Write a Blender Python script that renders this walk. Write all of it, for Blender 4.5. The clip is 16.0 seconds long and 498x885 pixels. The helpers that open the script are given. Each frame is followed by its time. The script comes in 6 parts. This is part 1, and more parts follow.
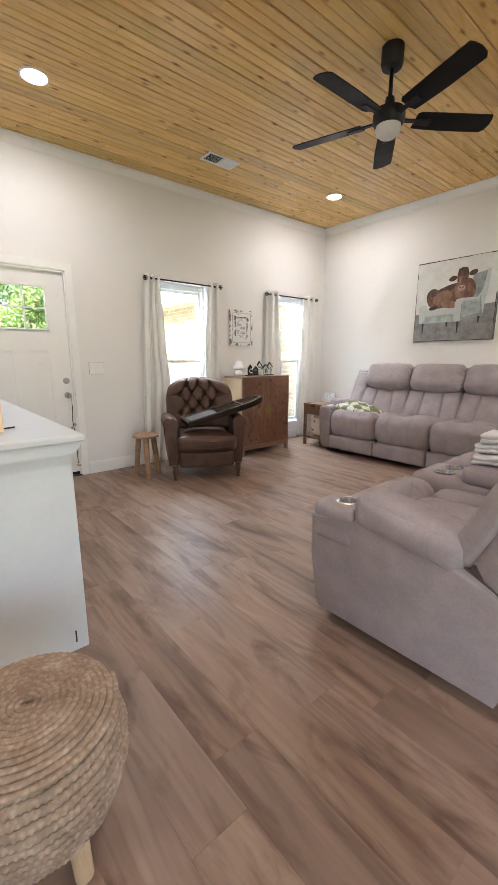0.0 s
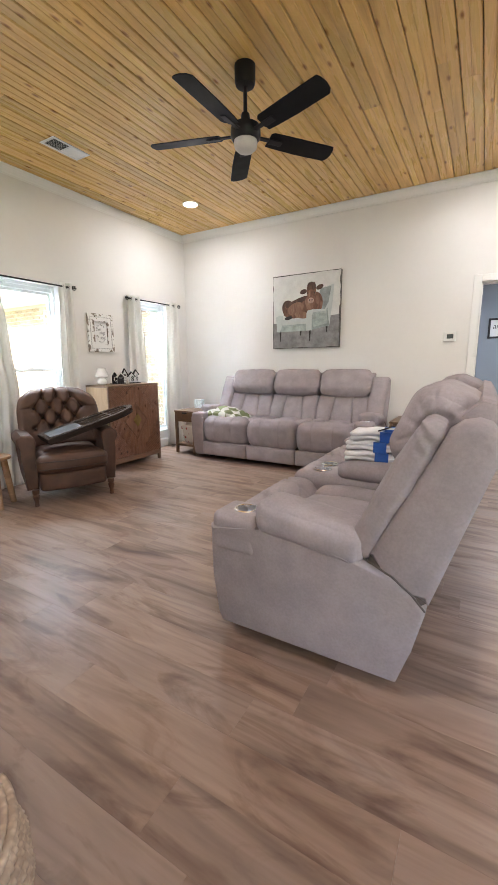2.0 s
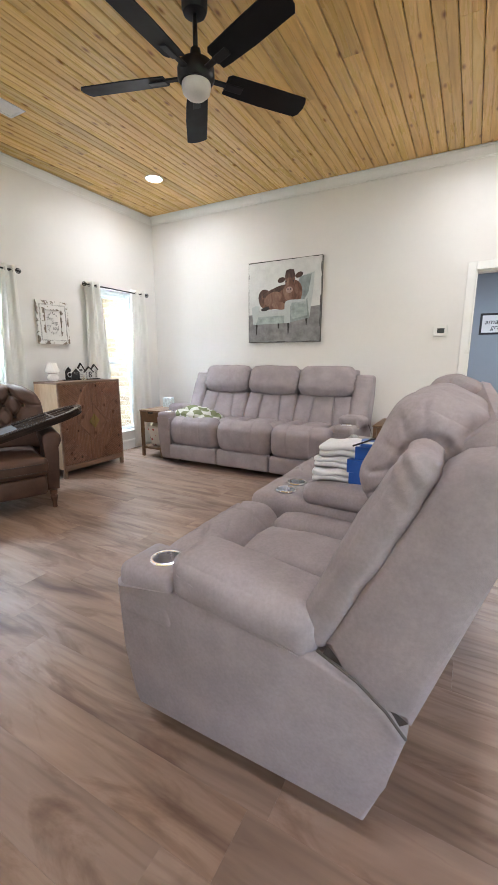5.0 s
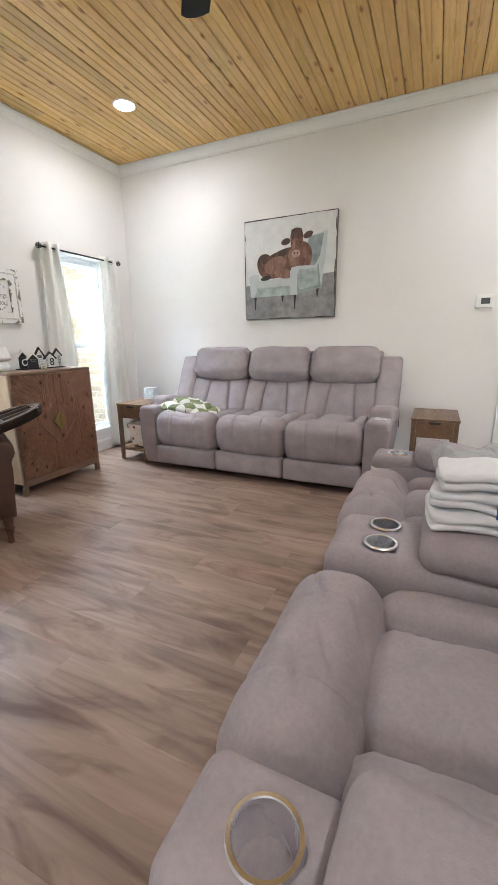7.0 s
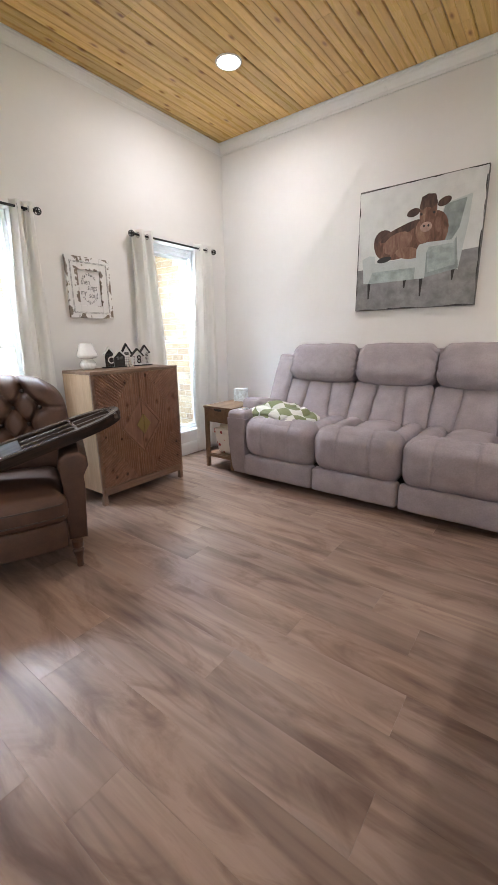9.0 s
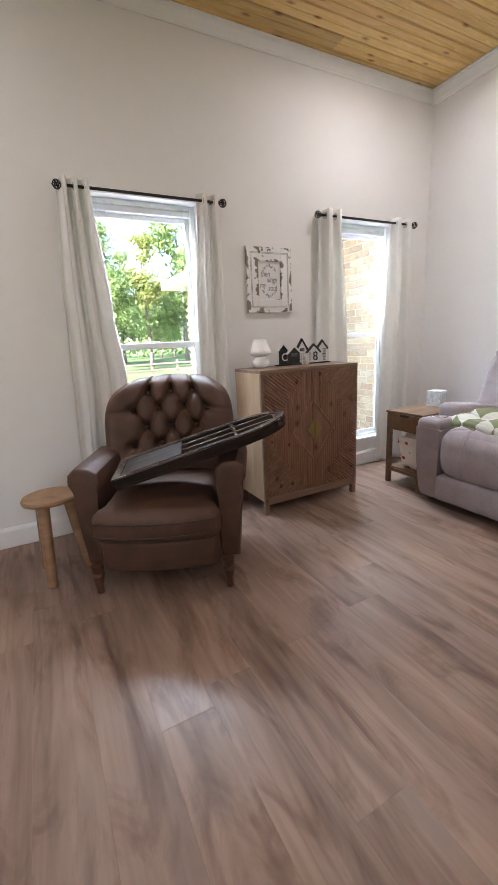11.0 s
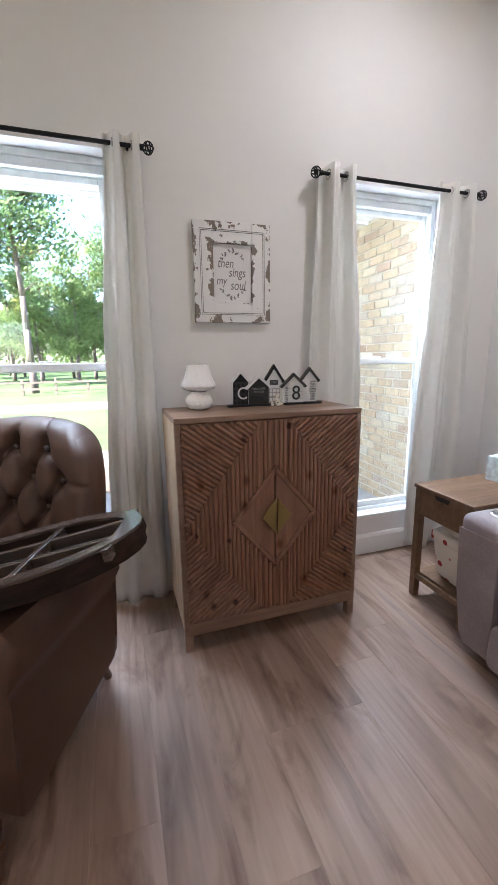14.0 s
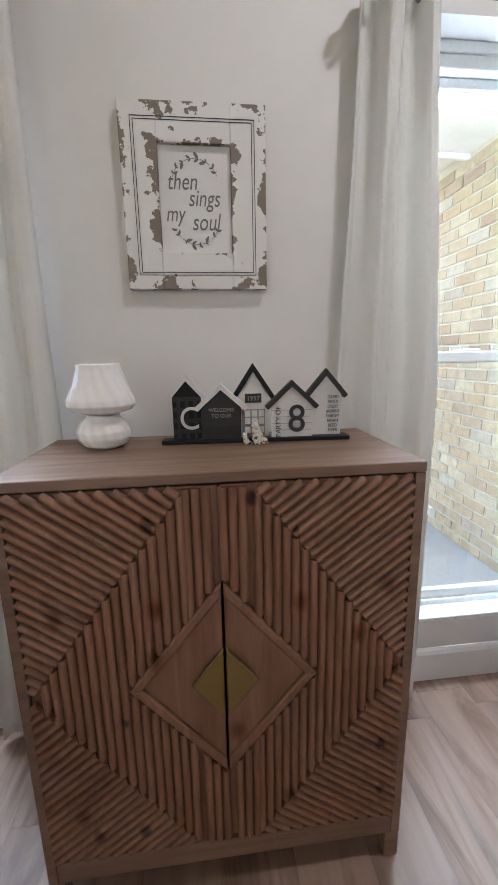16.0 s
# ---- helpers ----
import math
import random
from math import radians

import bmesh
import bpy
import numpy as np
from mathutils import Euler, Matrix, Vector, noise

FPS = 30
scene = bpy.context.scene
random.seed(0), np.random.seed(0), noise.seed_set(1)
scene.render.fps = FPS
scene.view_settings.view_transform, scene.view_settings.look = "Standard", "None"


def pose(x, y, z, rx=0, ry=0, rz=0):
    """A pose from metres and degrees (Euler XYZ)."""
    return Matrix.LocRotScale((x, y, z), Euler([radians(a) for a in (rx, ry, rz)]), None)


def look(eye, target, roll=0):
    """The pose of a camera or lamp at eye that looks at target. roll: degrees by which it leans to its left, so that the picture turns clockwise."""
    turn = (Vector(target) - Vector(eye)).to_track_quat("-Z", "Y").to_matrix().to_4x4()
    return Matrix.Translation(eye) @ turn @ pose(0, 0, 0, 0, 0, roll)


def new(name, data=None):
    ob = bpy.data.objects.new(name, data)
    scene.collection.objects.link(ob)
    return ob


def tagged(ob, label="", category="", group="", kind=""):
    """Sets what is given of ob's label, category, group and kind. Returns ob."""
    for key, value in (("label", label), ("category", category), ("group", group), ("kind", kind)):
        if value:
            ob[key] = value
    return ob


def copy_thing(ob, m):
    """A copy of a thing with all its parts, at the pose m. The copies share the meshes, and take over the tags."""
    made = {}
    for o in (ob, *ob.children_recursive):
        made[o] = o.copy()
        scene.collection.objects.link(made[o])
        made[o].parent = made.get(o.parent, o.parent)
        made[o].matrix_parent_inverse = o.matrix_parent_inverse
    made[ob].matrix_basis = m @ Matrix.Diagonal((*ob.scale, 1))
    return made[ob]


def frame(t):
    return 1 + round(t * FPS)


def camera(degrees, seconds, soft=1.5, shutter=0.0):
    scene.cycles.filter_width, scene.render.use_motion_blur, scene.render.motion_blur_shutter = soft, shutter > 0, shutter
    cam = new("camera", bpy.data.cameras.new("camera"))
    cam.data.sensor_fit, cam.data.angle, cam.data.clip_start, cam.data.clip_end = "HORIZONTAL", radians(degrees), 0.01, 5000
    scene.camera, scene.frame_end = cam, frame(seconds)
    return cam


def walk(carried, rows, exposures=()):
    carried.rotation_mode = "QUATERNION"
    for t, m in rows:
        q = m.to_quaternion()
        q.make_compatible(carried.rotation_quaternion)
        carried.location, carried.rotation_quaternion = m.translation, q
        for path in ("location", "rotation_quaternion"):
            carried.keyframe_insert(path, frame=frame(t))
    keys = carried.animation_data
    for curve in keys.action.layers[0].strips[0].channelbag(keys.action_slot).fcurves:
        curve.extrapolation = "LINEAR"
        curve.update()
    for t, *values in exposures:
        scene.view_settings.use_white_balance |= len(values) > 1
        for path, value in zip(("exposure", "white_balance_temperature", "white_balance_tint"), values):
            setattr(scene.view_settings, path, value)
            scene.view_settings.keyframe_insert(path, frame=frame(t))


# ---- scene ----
cam = camera(63.9, 16.0)
METRES, EYE, TILT, LEAN, TURN = 5.0, 1.23, 0.0, 0.0, -40.1
ROWS = [
    (0.0, 0.0, 0.0, 0.0, -0.01, -11.99, 0.06),
    (0.5, 0.002, 0.0119, -0.0001, -5.0, -11.73, 0.1),
    (1.0, -0.0108, 0.0198, 0.0005, -10.44, -11.52, 0.29),
    (1.5, -0.0215, 0.0234, 0.0001, -15.8, -11.26, 0.41),
    (2.0, -0.0212, 0.0221, -0.0, -19.73, -11.16, 0.53),
    (2.5, -0.0205, 0.0212, 0.0001, -22.16, -11.17, 0.5),
    (3.0, -0.0203, 0.0223, -0.0003, -22.84, -11.25, 0.44),
    (3.5, -0.0193, 0.0248, -0.0006, -22.39, -11.36, 0.24),
    (4.0, -0.0097, 0.0337, -0.0023, -21.35, -11.52, -0.0),
    (4.5, 0.025, 0.0611, 0.0006, -20.6, -11.56, -0.13),
    (7.0, 0.0549, 0.2721, -0.004, -25.3, -14.23, 0.81),
    (7.5, 0.0587, 0.3009, -0.0048, -24.13, -14.58, 0.51),
    (8.0, 0.0782, 0.3361, -0.0027, -21.96, -14.37, 0.3),
    (8.5, 0.0872, 0.3574, -0.0044, -18.84, -14.64, 0.32),
    (9.0, 0.0754, 0.3867, -0.0047, -12.83, -14.56, 0.93),
    (9.5, 0.0599, 0.414, -0.0057, -5.46, -14.65, 1.55),
    (10.0, 0.0684, 0.4412, -0.0089, 3.5, -14.69, 2.08),
    (12.5, 0.1144, 0.5582, -0.0088, 15.5, -13.61, 2.82),
    (13.0, 0.1363, 0.6131, -0.0055, 16.78, -12.47, 2.27),
    (13.5, 0.145, 0.6675, -0.0045, 19.44, -11.89, 1.53),
    (14.0, 0.1454, 0.7288, -0.0028, 21.75, -11.9, 0.89),
    (14.5, 0.1525, 0.7895, -0.0023, 24.81, -11.92, 0.85),
    (15.0, 0.1449, 0.8439, -0.0052, 27.11, -11.57, 0.94),
    (15.5, 0.1303, 0.8884, -0.0037, 30.17, -11.83, 1.04),
    (16.0, 0.1335, 0.9222, -0.0054, 33.55, -12.13, 1.1),
]
EXPOSURE = 3.74
# seconds, stops, kelvin, tint
STOPS = ((0.0, 0.1, 6350, 13), (2.0, 0.25, 6200, 12), (4.5, 0.25, 6000, 10), (7.0, 0.22, 5900, 10), (8.5, 0.15, 6050, 13), (10.0, -0.12, 6250, 17), (13.0, -0.25, 5950, 17), (16.0, -0.3, 5850, 13))
walk(cam, [(t, pose(0, 0, EYE, TILT, LEAN, TURN) @ pose(METRES * x, METRES * y, METRES * z, 90 + pitch, roll, yaw)) for t, x, y, z, yaw, pitch, roll in ROWS], [(t, EXPOSURE + stops, kelvin, tint) for t, stops, kelvin, tint in STOPS])

# ---- world, sun, lamps, exposure ----
scene.view_settings.exposure = EXPOSURE
SUN_FROM = Vector((-0.70, -0.30, 0.65)).normalized()
world = bpy.data.worlds.new("world")
scene.world = world
world.use_nodes = True
wn = world.node_tree.nodes
sky = wn.new("ShaderNodeTexSky")
sky.sky_type, sky.sun_disc = "NISHITA", False
sky.sun_elevation = math.asin(SUN_FROM.z)
sky.sun_rotation = math.atan2(SUN_FROM.x, SUN_FROM.y)
wn["Background"].inputs[1].default_value = 0.09
world.node_tree.links.new(sky.outputs[0], wn["Background"].inputs[0])

sun = new("sun", bpy.data.lights.new("sun", "SUN"))
sun.data.energy, sun.data.angle, sun.data.color = 4.2, radians(0.5), (1.0, 0.95, 0.86)
sun.matrix_world = look(SUN_FROM * 30, (0, 0, 0))

# room: x to the east, y to the north (the window wall)
NORTH, EAST, WEST, SOUTH, CEIL = 4.31, 5.17, -3.2, -4.0, 3.13
WALL = 0.15
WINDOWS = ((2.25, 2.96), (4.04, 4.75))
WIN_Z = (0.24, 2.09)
# two unseen lamps added only to brighten the hall
HALL_FILL_LAMPS = ((7.2, -0.4), (7.2, -2.2))
SOUTH_OPENING = (-2.0, 1.1)  # unseen bare opening assumed in the south wall behind the start, admitting daylight
# three fittings are known; the other six are unseen, added to complete the grid
LAMPS = [(x, y) for y in (3.41, 0.14, -3.1) for x in (4.22, 0.94, -2.3)]

for lx, ly in LAMPS:
    a = new("downlight_and_fill_lamp", bpy.data.lights.new("downlight_and_fill_lamp", "AREA"))
    a.data.shape, a.data.size, a.data.energy, a.data.color = "DISK", 0.15, 1.12, (1.0, 0.96, 0.91)
    a.matrix_world = pose(lx, ly, CEIL - 0.012)
for hx, hy in HALL_FILL_LAMPS:
    a = new("downlight_and_fill_lamp", bpy.data.lights.new("downlight_and_fill_lamp", "AREA"))
    a.data.shape, a.data.size, a.data.energy, a.data.color = "DISK", 0.15, 3.6, (0.92, 0.96, 1.0)
    a.matrix_world = pose(hx, hy, 2.8 - 0.012)

# added lamps hidden above each window head, boosting the sky's light indoors
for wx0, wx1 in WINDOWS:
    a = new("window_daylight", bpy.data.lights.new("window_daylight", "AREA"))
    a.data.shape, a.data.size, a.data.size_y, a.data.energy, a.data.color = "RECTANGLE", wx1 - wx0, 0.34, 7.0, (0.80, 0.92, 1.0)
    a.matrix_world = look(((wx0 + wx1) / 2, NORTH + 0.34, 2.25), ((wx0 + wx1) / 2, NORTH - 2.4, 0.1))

# ---- materials ----
def base_mat(name):
    m = bpy.data.materials.new(name)
    m.use_nodes = True
    return m, m.node_tree.nodes, m.node_tree.links, m.node_tree.nodes["Principled BSDF"]


def rgba(c):
    return (*c, 1) if len(c) == 3 else c


def ramp(n, l, fac, stops):
    r = n.new("ShaderNodeValToRGB")
    e = r.color_ramp.elements
    while len(e) < len(stops):
        e.new(0.5)
    for el, (p, c) in zip(e, stops):
        el.position, el.color = p, rgba(c)
    l.new(fac, r.inputs[0])
    return r.outputs[0]


def mixc(n, l, fac, a, b, how="MIX"):
    x = n.new("ShaderNodeMix")
    x.data_type, x.blend_type = "RGBA", how
    for sock, v in ((x.inputs[0], fac), (x.inputs[6], a), (x.inputs[7], b)):
        if isinstance(v, (int, float)):
            sock.default_value = v
        elif isinstance(v, tuple):
            sock.default_value = rgba(v)
        else:
            l.new(v, sock)
    return x.outputs[2]


def maths(n, l, op, a, b=0.0, c=0.0):
    x = n.new("ShaderNodeMath")
    x.operation = op
    for sock, v in zip(x.inputs, (a, b, c)):
        if isinstance(v, (int, float)):
            sock.default_value = v
        else:
            l.new(v, sock)
    return x.outputs[0]


def coords(n, l, scale=(1, 1, 1), kind="Object", rand="", turn=(0, 0, 0)):
    """Coordinates, scaled; rand shifts them for each object or each island."""
    if kind == "World":
        out = n.new("ShaderNodeNewGeometry").outputs["Position"]
    else:
        out = n.new("ShaderNodeTexCoord").outputs[kind]
    m = n.new("ShaderNodeMapping")
    m.inputs["Scale"].default_value = scale
    m.inputs["Rotation"].default_value = [radians(a) for a in turn]
    l.new(out, m.inputs[0])
    out, r = m.outputs[0], None
    if rand:
        r = n.new("ShaderNodeObjectInfo").outputs["Random"] if rand == "object" else n.new("ShaderNodeNewGeometry").outputs["Random Per Island"]
        comb = n.new("ShaderNodeCombineXYZ")
        for i, k in enumerate((37.0, 91.0, 53.0)):
            l.new(maths(n, l, "MULTIPLY", r, k), comb.inputs[i])
        add = n.new("ShaderNodeVectorMath")
        l.new(out, add.inputs[0])
        l.new(comb.outputs[0], add.inputs[1])
        out = add.outputs[0]
    return out, r


def noise_tex(n, l, vec, scale, detail=4, rough=0.55, dist=0.0):
    t = n.new("ShaderNodeTexNoise")
    t.inputs["Scale"].default_value, t.inputs["Detail"].default_value = scale, detail
    t.inputs["Roughness"].default_value, t.inputs["Distortion"].default_value = rough, dist
    l.new(vec, t.inputs["Vector"])
    return t.outputs[0]


def bump(n, l, b, height, strength, dist=0.002):
    x = n.new("ShaderNodeBump")
    x.inputs["Strength"].default_value, x.inputs["Distance"].default_value = strength, dist
    l.new(height, x.inputs["Height"])
    l.new(x.outputs[0], b.inputs["Normal"])


def plain(name, col, rough=0.5, metal=0.0, var=0.08, scale=6.0, bmp=0.0, bscale=200.0, kind="Object", fine=0.05, spec=0.5, rvar=0.08, trans=0.0):
    """A surface of one colour with faint variation at two scales and fine relief."""
    m, n, l, b = base_mat(name)
    v, _ = coords(n, l, kind=kind)
    big = noise_tex(n, l, v, scale, 3)
    small = noise_tex(n, l, v, scale * 14, 3)
    dark, light = tuple(c * (1 - var) for c in col), tuple(min(1, c * (1 + var)) for c in col)
    c1 = ramp(n, l, big, [(0.3, dark), (0.7, light)])
    c2 = ramp(n, l, small, [(0.3, (1 - fine,) * 3), (0.7, (1.0,) * 3)])
    l.new(mixc(n, l, 1.0, c1, c2, "MULTIPLY"), b.inputs["Base Color"])
    rr = ramp(n, l, big, [(0.3, (max(0, rough - rvar),) * 3), (0.7, (min(1, rough + rvar),) * 3)])
    l.new(rr, b.inputs["Roughness"])
    b.inputs["Metallic"].default_value = metal
    b.inputs["Specular IOR Level"].default_value = spec
    if bmp:
        bump(n, l, b, noise_tex(n, l, v, bscale, 3), bmp)
    if trans:
        b.inputs["Transmission Weight"].default_value = trans
    return m


def wood(name, dark, mid, light, grain=(1.5, 28, 28), rough=0.45, rand="", knots=0.0, kind="Object", tone=0.0, bmp=0.15, dark_streak=0.0, spec=0.5, knot_scale=(1.6, 5.0, 5.0), knot_turn=(0, 0, 0), knot_rand=None, fine=0.6, soft_streak=0.0):
    """Wood whose grain runs along the axis with the small scale; knots, per-board tone, dark streaks."""
    m, n, l, b = base_mat(name)
    v, r = coords(n, l, grain, kind, rand)
    g = noise_tex(n, l, v, 1.0, 6, 0.6, 0.8)
    col = ramp(n, l, g, [(0.25, dark), (0.5, mid), (0.75, light)])
    fine_v, _ = coords(n, l, tuple(s * 6 for s in grain), kind, rand)
    fg = noise_tex(n, l, fine_v, 1.0, 3, 0.6)
    col = mixc(n, l, fine, col, ramp(n, l, fg, [(0.3, (0.78,) * 3), (0.65, (1.0,) * 3)]), "MULTIPLY")
    if dark_streak:
        sv, _ = coords(n, l, tuple(s * 0.33 for s in grain), kind, rand)
        s = noise_tex(n, l, sv, 1.0, 5, 0.65, 1.6)
        col = mixc(n, l, dark_streak, col, ramp(n, l, s, [(0.46 - soft_streak, (1.0,) * 3), (0.58, (0.52, 0.43, 0.40)), (0.66 + soft_streak, (0.92,) * 3)]), "MULTIPLY")
    if knots:
        kv, _ = coords(n, l, knot_scale, kind, rand if knot_rand is None else knot_rand, knot_turn)
        vo = n.new("ShaderNodeTexVoronoi")
        vo.voronoi_dimensions = "2D"
        l.new(kv, vo.inputs["Vector"])
        vo.inputs["Scale"].default_value = 1.0
        k = ramp(n, l, vo.outputs["Distance"], [(0.022, (0.34, 0.19, 0.09)), (0.045, (0.62, 0.46, 0.30)), (0.09, (1.0,) * 3)])
        col = mixc(n, l, knots, col, k, "MULTIPLY")
    if tone and r is not None:
        col = mixc(n, l, 1.0, col, ramp(n, l, r, [(0.0, (1 - tone,) * 3), (0.45, (1.0,) * 3), (0.75, (1 - tone * 0.5, 1 - tone * 0.62, 1 - tone * 0.7)), (1.0, (1 - tone * 0.15,) * 3)]), "MULTIPLY")
    l.new(col, b.inputs["Base Color"])
    l.new(ramp(n, l, g, [(0.2, (rough + 0.1,) * 3), (0.8, (rough - 0.08,) * 3)]), b.inputs["Roughness"])
    b.inputs["Specular IOR Level"].default_value = spec
    if bmp:
        bump(n, l, b, fg, bmp, 0.001)
    return m


M = {}
M["wall"] = plain("wall_paint", (0.745, 0.728, 0.715), 0.75, var=0.015, scale=1.5, bmp=0.06, bscale=260, kind="World", fine=0.015)
M["gray_wall"] = plain("gray_wall_paint", (0.27, 0.30, 0.34), 0.75, var=0.03, scale=1.5, bmp=0.06, kind="World", fine=0.02)
M["trim"] = plain("trim_paint", (0.80, 0.80, 0.79), 0.35, var=0.02, scale=4, fine=0.02)
M["pine"] = wood("pine_boards", (0.60, 0.35, 0.095), (0.80, 0.52, 0.165), (0.90, 0.66, 0.26), (1.1, 16, 16), 0.28, "island", 0.85, "World", 0.24, 0.05, knot_scale=(2.1, 5.3, 1), fine=0.34)


def floor_mat(name, rand):
    """Printed oak plank: soft tone bands along the board, cathedral figure, brown smudges round knots, satin wear layer."""
    m, n, l, b = base_mat(name)
    v, r = coords(n, l, (1, 1, 1), "World", rand)

    def stretched(sx, sy):
        x = n.new("ShaderNodeVectorMath")
        x.operation = "MULTIPLY"
        l.new(v, x.inputs[0])
        x.inputs[1].default_value = (sx, sy, 1.0)
        return x.outputs[0]
    band = noise_tex(n, l, stretched(6.5, 0.9), 1.0, 4, 0.55, 0.9)
    col = ramp(n, l, band, [(0.28, (0.172, 0.112, 0.083)), (0.45, (0.262, 0.180, 0.137)), (0.60, (0.325, 0.230, 0.178)), (0.78, (0.250, 0.192, 0.160))])
    streak = noise_tex(n, l, stretched(34, 1.6), 1.0, 4, 0.6, 0.5)
    col = mixc(n, l, 0.6, col, ramp(n, l, streak, [(0.30, (0.80, 0.77, 0.75)), (0.62, (1.04,) * 3)]), "MULTIPLY")
    wave = n.new("ShaderNodeTexWave")
    wave.wave_type, wave.bands_direction = "BANDS", "X"
    for k, q in (("Scale", 1.6), ("Distortion", 11.0), ("Detail", 2.0), ("Detail Scale", 0.9)):
        wave.inputs[k].default_value = q
    l.new(stretched(5.0, 0.75), wave.inputs["Vector"])
    figure = ramp(n, l, wave.outputs[1], [(0.0, (0.86, 0.84, 0.83)), (0.35, (1.0,) * 3), (1.0, (1.03,) * 3)])
    where = ramp(n, l, noise_tex(n, l, stretched(3.0, 0.9), 1.0, 2), [(0.48, (0, 0, 0)), (0.62, (1, 1, 1))])
    col = mixc(n, l, where, col, mixc(n, l, 1.0, col, figure, "MULTIPLY"))
    smudge = noise_tex(n, l, stretched(6.0, 1.7), 1.0, 6, 0.60, 1.3)
    col = mixc(n, l, 1.0, col, ramp(n, l, smudge, [(0.50, (1.0,) * 3), (0.62, (0.72, 0.65, 0.61)), (0.74, (0.48, 0.40, 0.36))]), "MULTIPLY")
    pale = noise_tex(n, l, stretched(2.6, 0.6), 1.0, 3, 0.5, 0.6)
    col = mixc(n, l, 1.0, col, ramp(n, l, pale, [(0.35, (0.90, 0.90, 0.91)), (0.65, (1.06, 1.05, 1.03))]), "MULTIPLY")
    col = mixc(n, l, 1.0, col, ramp(n, l, r, [(0.0, (0.88, 0.87, 0.87)), (0.4, (1.0,) * 3), (0.7, (0.95, 0.92, 0.89)), (1.0, (1.05, 1.04, 1.04))]), "MULTIPLY")
    l.new(col, b.inputs["Base Color"])
    l.new(ramp(n, l, band, [(0.3, (0.47,) * 3), (0.7, (0.38,) * 3)]), b.inputs["Roughness"])
    b.inputs["Specular IOR Level"].default_value = 0.40
    bump(n, l, b, streak, 0.16, 0.001)
    return m


M["floor"], M["floor_far"] = floor_mat("floor_planks", "object"), floor_mat("floor_planks_far", "island")
M["subfloor"] = plain("joint_dark", (0.07, 0.05, 0.04), 0.8)
M["sofa"] = plain("suede_fabric", (0.350, 0.304, 0.320), 0.78, var=0.13, scale=7, bmp=0.3, bscale=420, fine=0.12, spec=0.35)
# dark suede tone: shade of the sofa's gaps put into the colour
M["sofa_dark"] = plain("dark_sofa_fabric", (0.10, 0.085, 0.08), 0.9)
M["leather"] = plain("brown_leather", (0.086, 0.045, 0.030), 0.52, var=0.25, scale=8, bmp=0.25, bscale=240, fine=0.14, spec=0.32)
M["leather_dark"] = plain("leather_welt", (0.035, 0.019, 0.014), 0.5)
M["cab_wood"] = wood("cabinet_pine", (0.160, 0.074, 0.042), (0.255, 0.128, 0.077), (0.345, 0.188, 0.120), (22, 22, 2.2), 0.45, "object", 0.9, "Object", 0.12, 0.15, knot_scale=(4.4, 1, 3.0), knot_turn=(90, 0, 0), knot_rand="")


def cabinet_knots(m, spots):
    """Dark knots of the door veneer at (x, z) places, in metres from the foot of the cabinet's middle."""
    n, l = m.node_tree.nodes, m.node_tree.links
    b = n["Principled BSDF"]
    old = b.inputs["Base Color"].links[0].from_socket
    sep = n.new("ShaderNodeSeparateXYZ")
    l.new(n.new("ShaderNodeTexCoord").outputs["Object"], sep.inputs[0])
    wob = noise_tex(n, l, coords(n, l)[0], 60, 3)
    near = None
    for x, z, r in spots:
        dx = maths(n, l, "POWER", maths(n, l, "DIVIDE", maths(n, l, "SUBTRACT", sep.outputs[0], x), r), 2.0)
        dz = maths(n, l, "POWER", maths(n, l, "DIVIDE", maths(n, l, "SUBTRACT", sep.outputs[2], z), r * 1.5), 2.0)
        d = maths(n, l, "ADD", dx, dz)
        near = d if near is None else maths(n, l, "MINIMUM", near, d)
    f = maths(n, l, "ADD", maths(n, l, "MULTIPLY", near, 0.35), maths(n, l, "MULTIPLY", wob, 0.5))
    col = mixc(n, l, 1.0, old, ramp(n, l, f, [(0.30, (0.16, 0.10, 0.08)), (0.44, (0.50, 0.38, 0.32)), (0.70, (1.0,) * 3)]), "MULTIPLY")
    l.new(col, b.inputs["Base Color"])


cabinet_knots(M["cab_wood"], ((-0.135, 0.905, 0.013), (0.060, 0.945, 0.012), (0.145, 0.880, 0.007), (-0.205, 0.484, 0.008), (-0.280, 0.200, 0.013), (-0.185, 0.197, 0.013), (0.340, 0.353, 0.011), (0.345, 0.225, 0.010), (-0.340, 0.525, 0.008)))
M["cab_frame"] = wood("cabinet_frame_wood", (0.17, 0.098, 0.062), (0.235, 0.145, 0.098), (0.30, 0.195, 0.135), (2.2, 22, 22), 0.5, "object", 0.0, "Object", 0.1, 0.15)
M["cab_side"] = wood("cabinet_side_wood", (0.38, 0.25, 0.145), (0.47, 0.325, 0.20), (0.55, 0.40, 0.27), (14, 14, 1.5), 0.5, "", 0.0, "Object", 0.0, 0.1)
M["brass"] = plain("aged_brass", (0.30, 0.225, 0.085), 0.45, 0.8, var=0.12)
M["table_wood"] = wood("acacia_table", (0.105, 0.055, 0.027), (0.155, 0.086, 0.044), (0.21, 0.125, 0.068), (22, 2.2, 22), 0.42)
M["stool_wood"] = wood("stool_wood", (0.21, 0.115, 0.055), (0.30, 0.175, 0.09), (0.39, 0.24, 0.135), (4, 4, 18), 0.5)
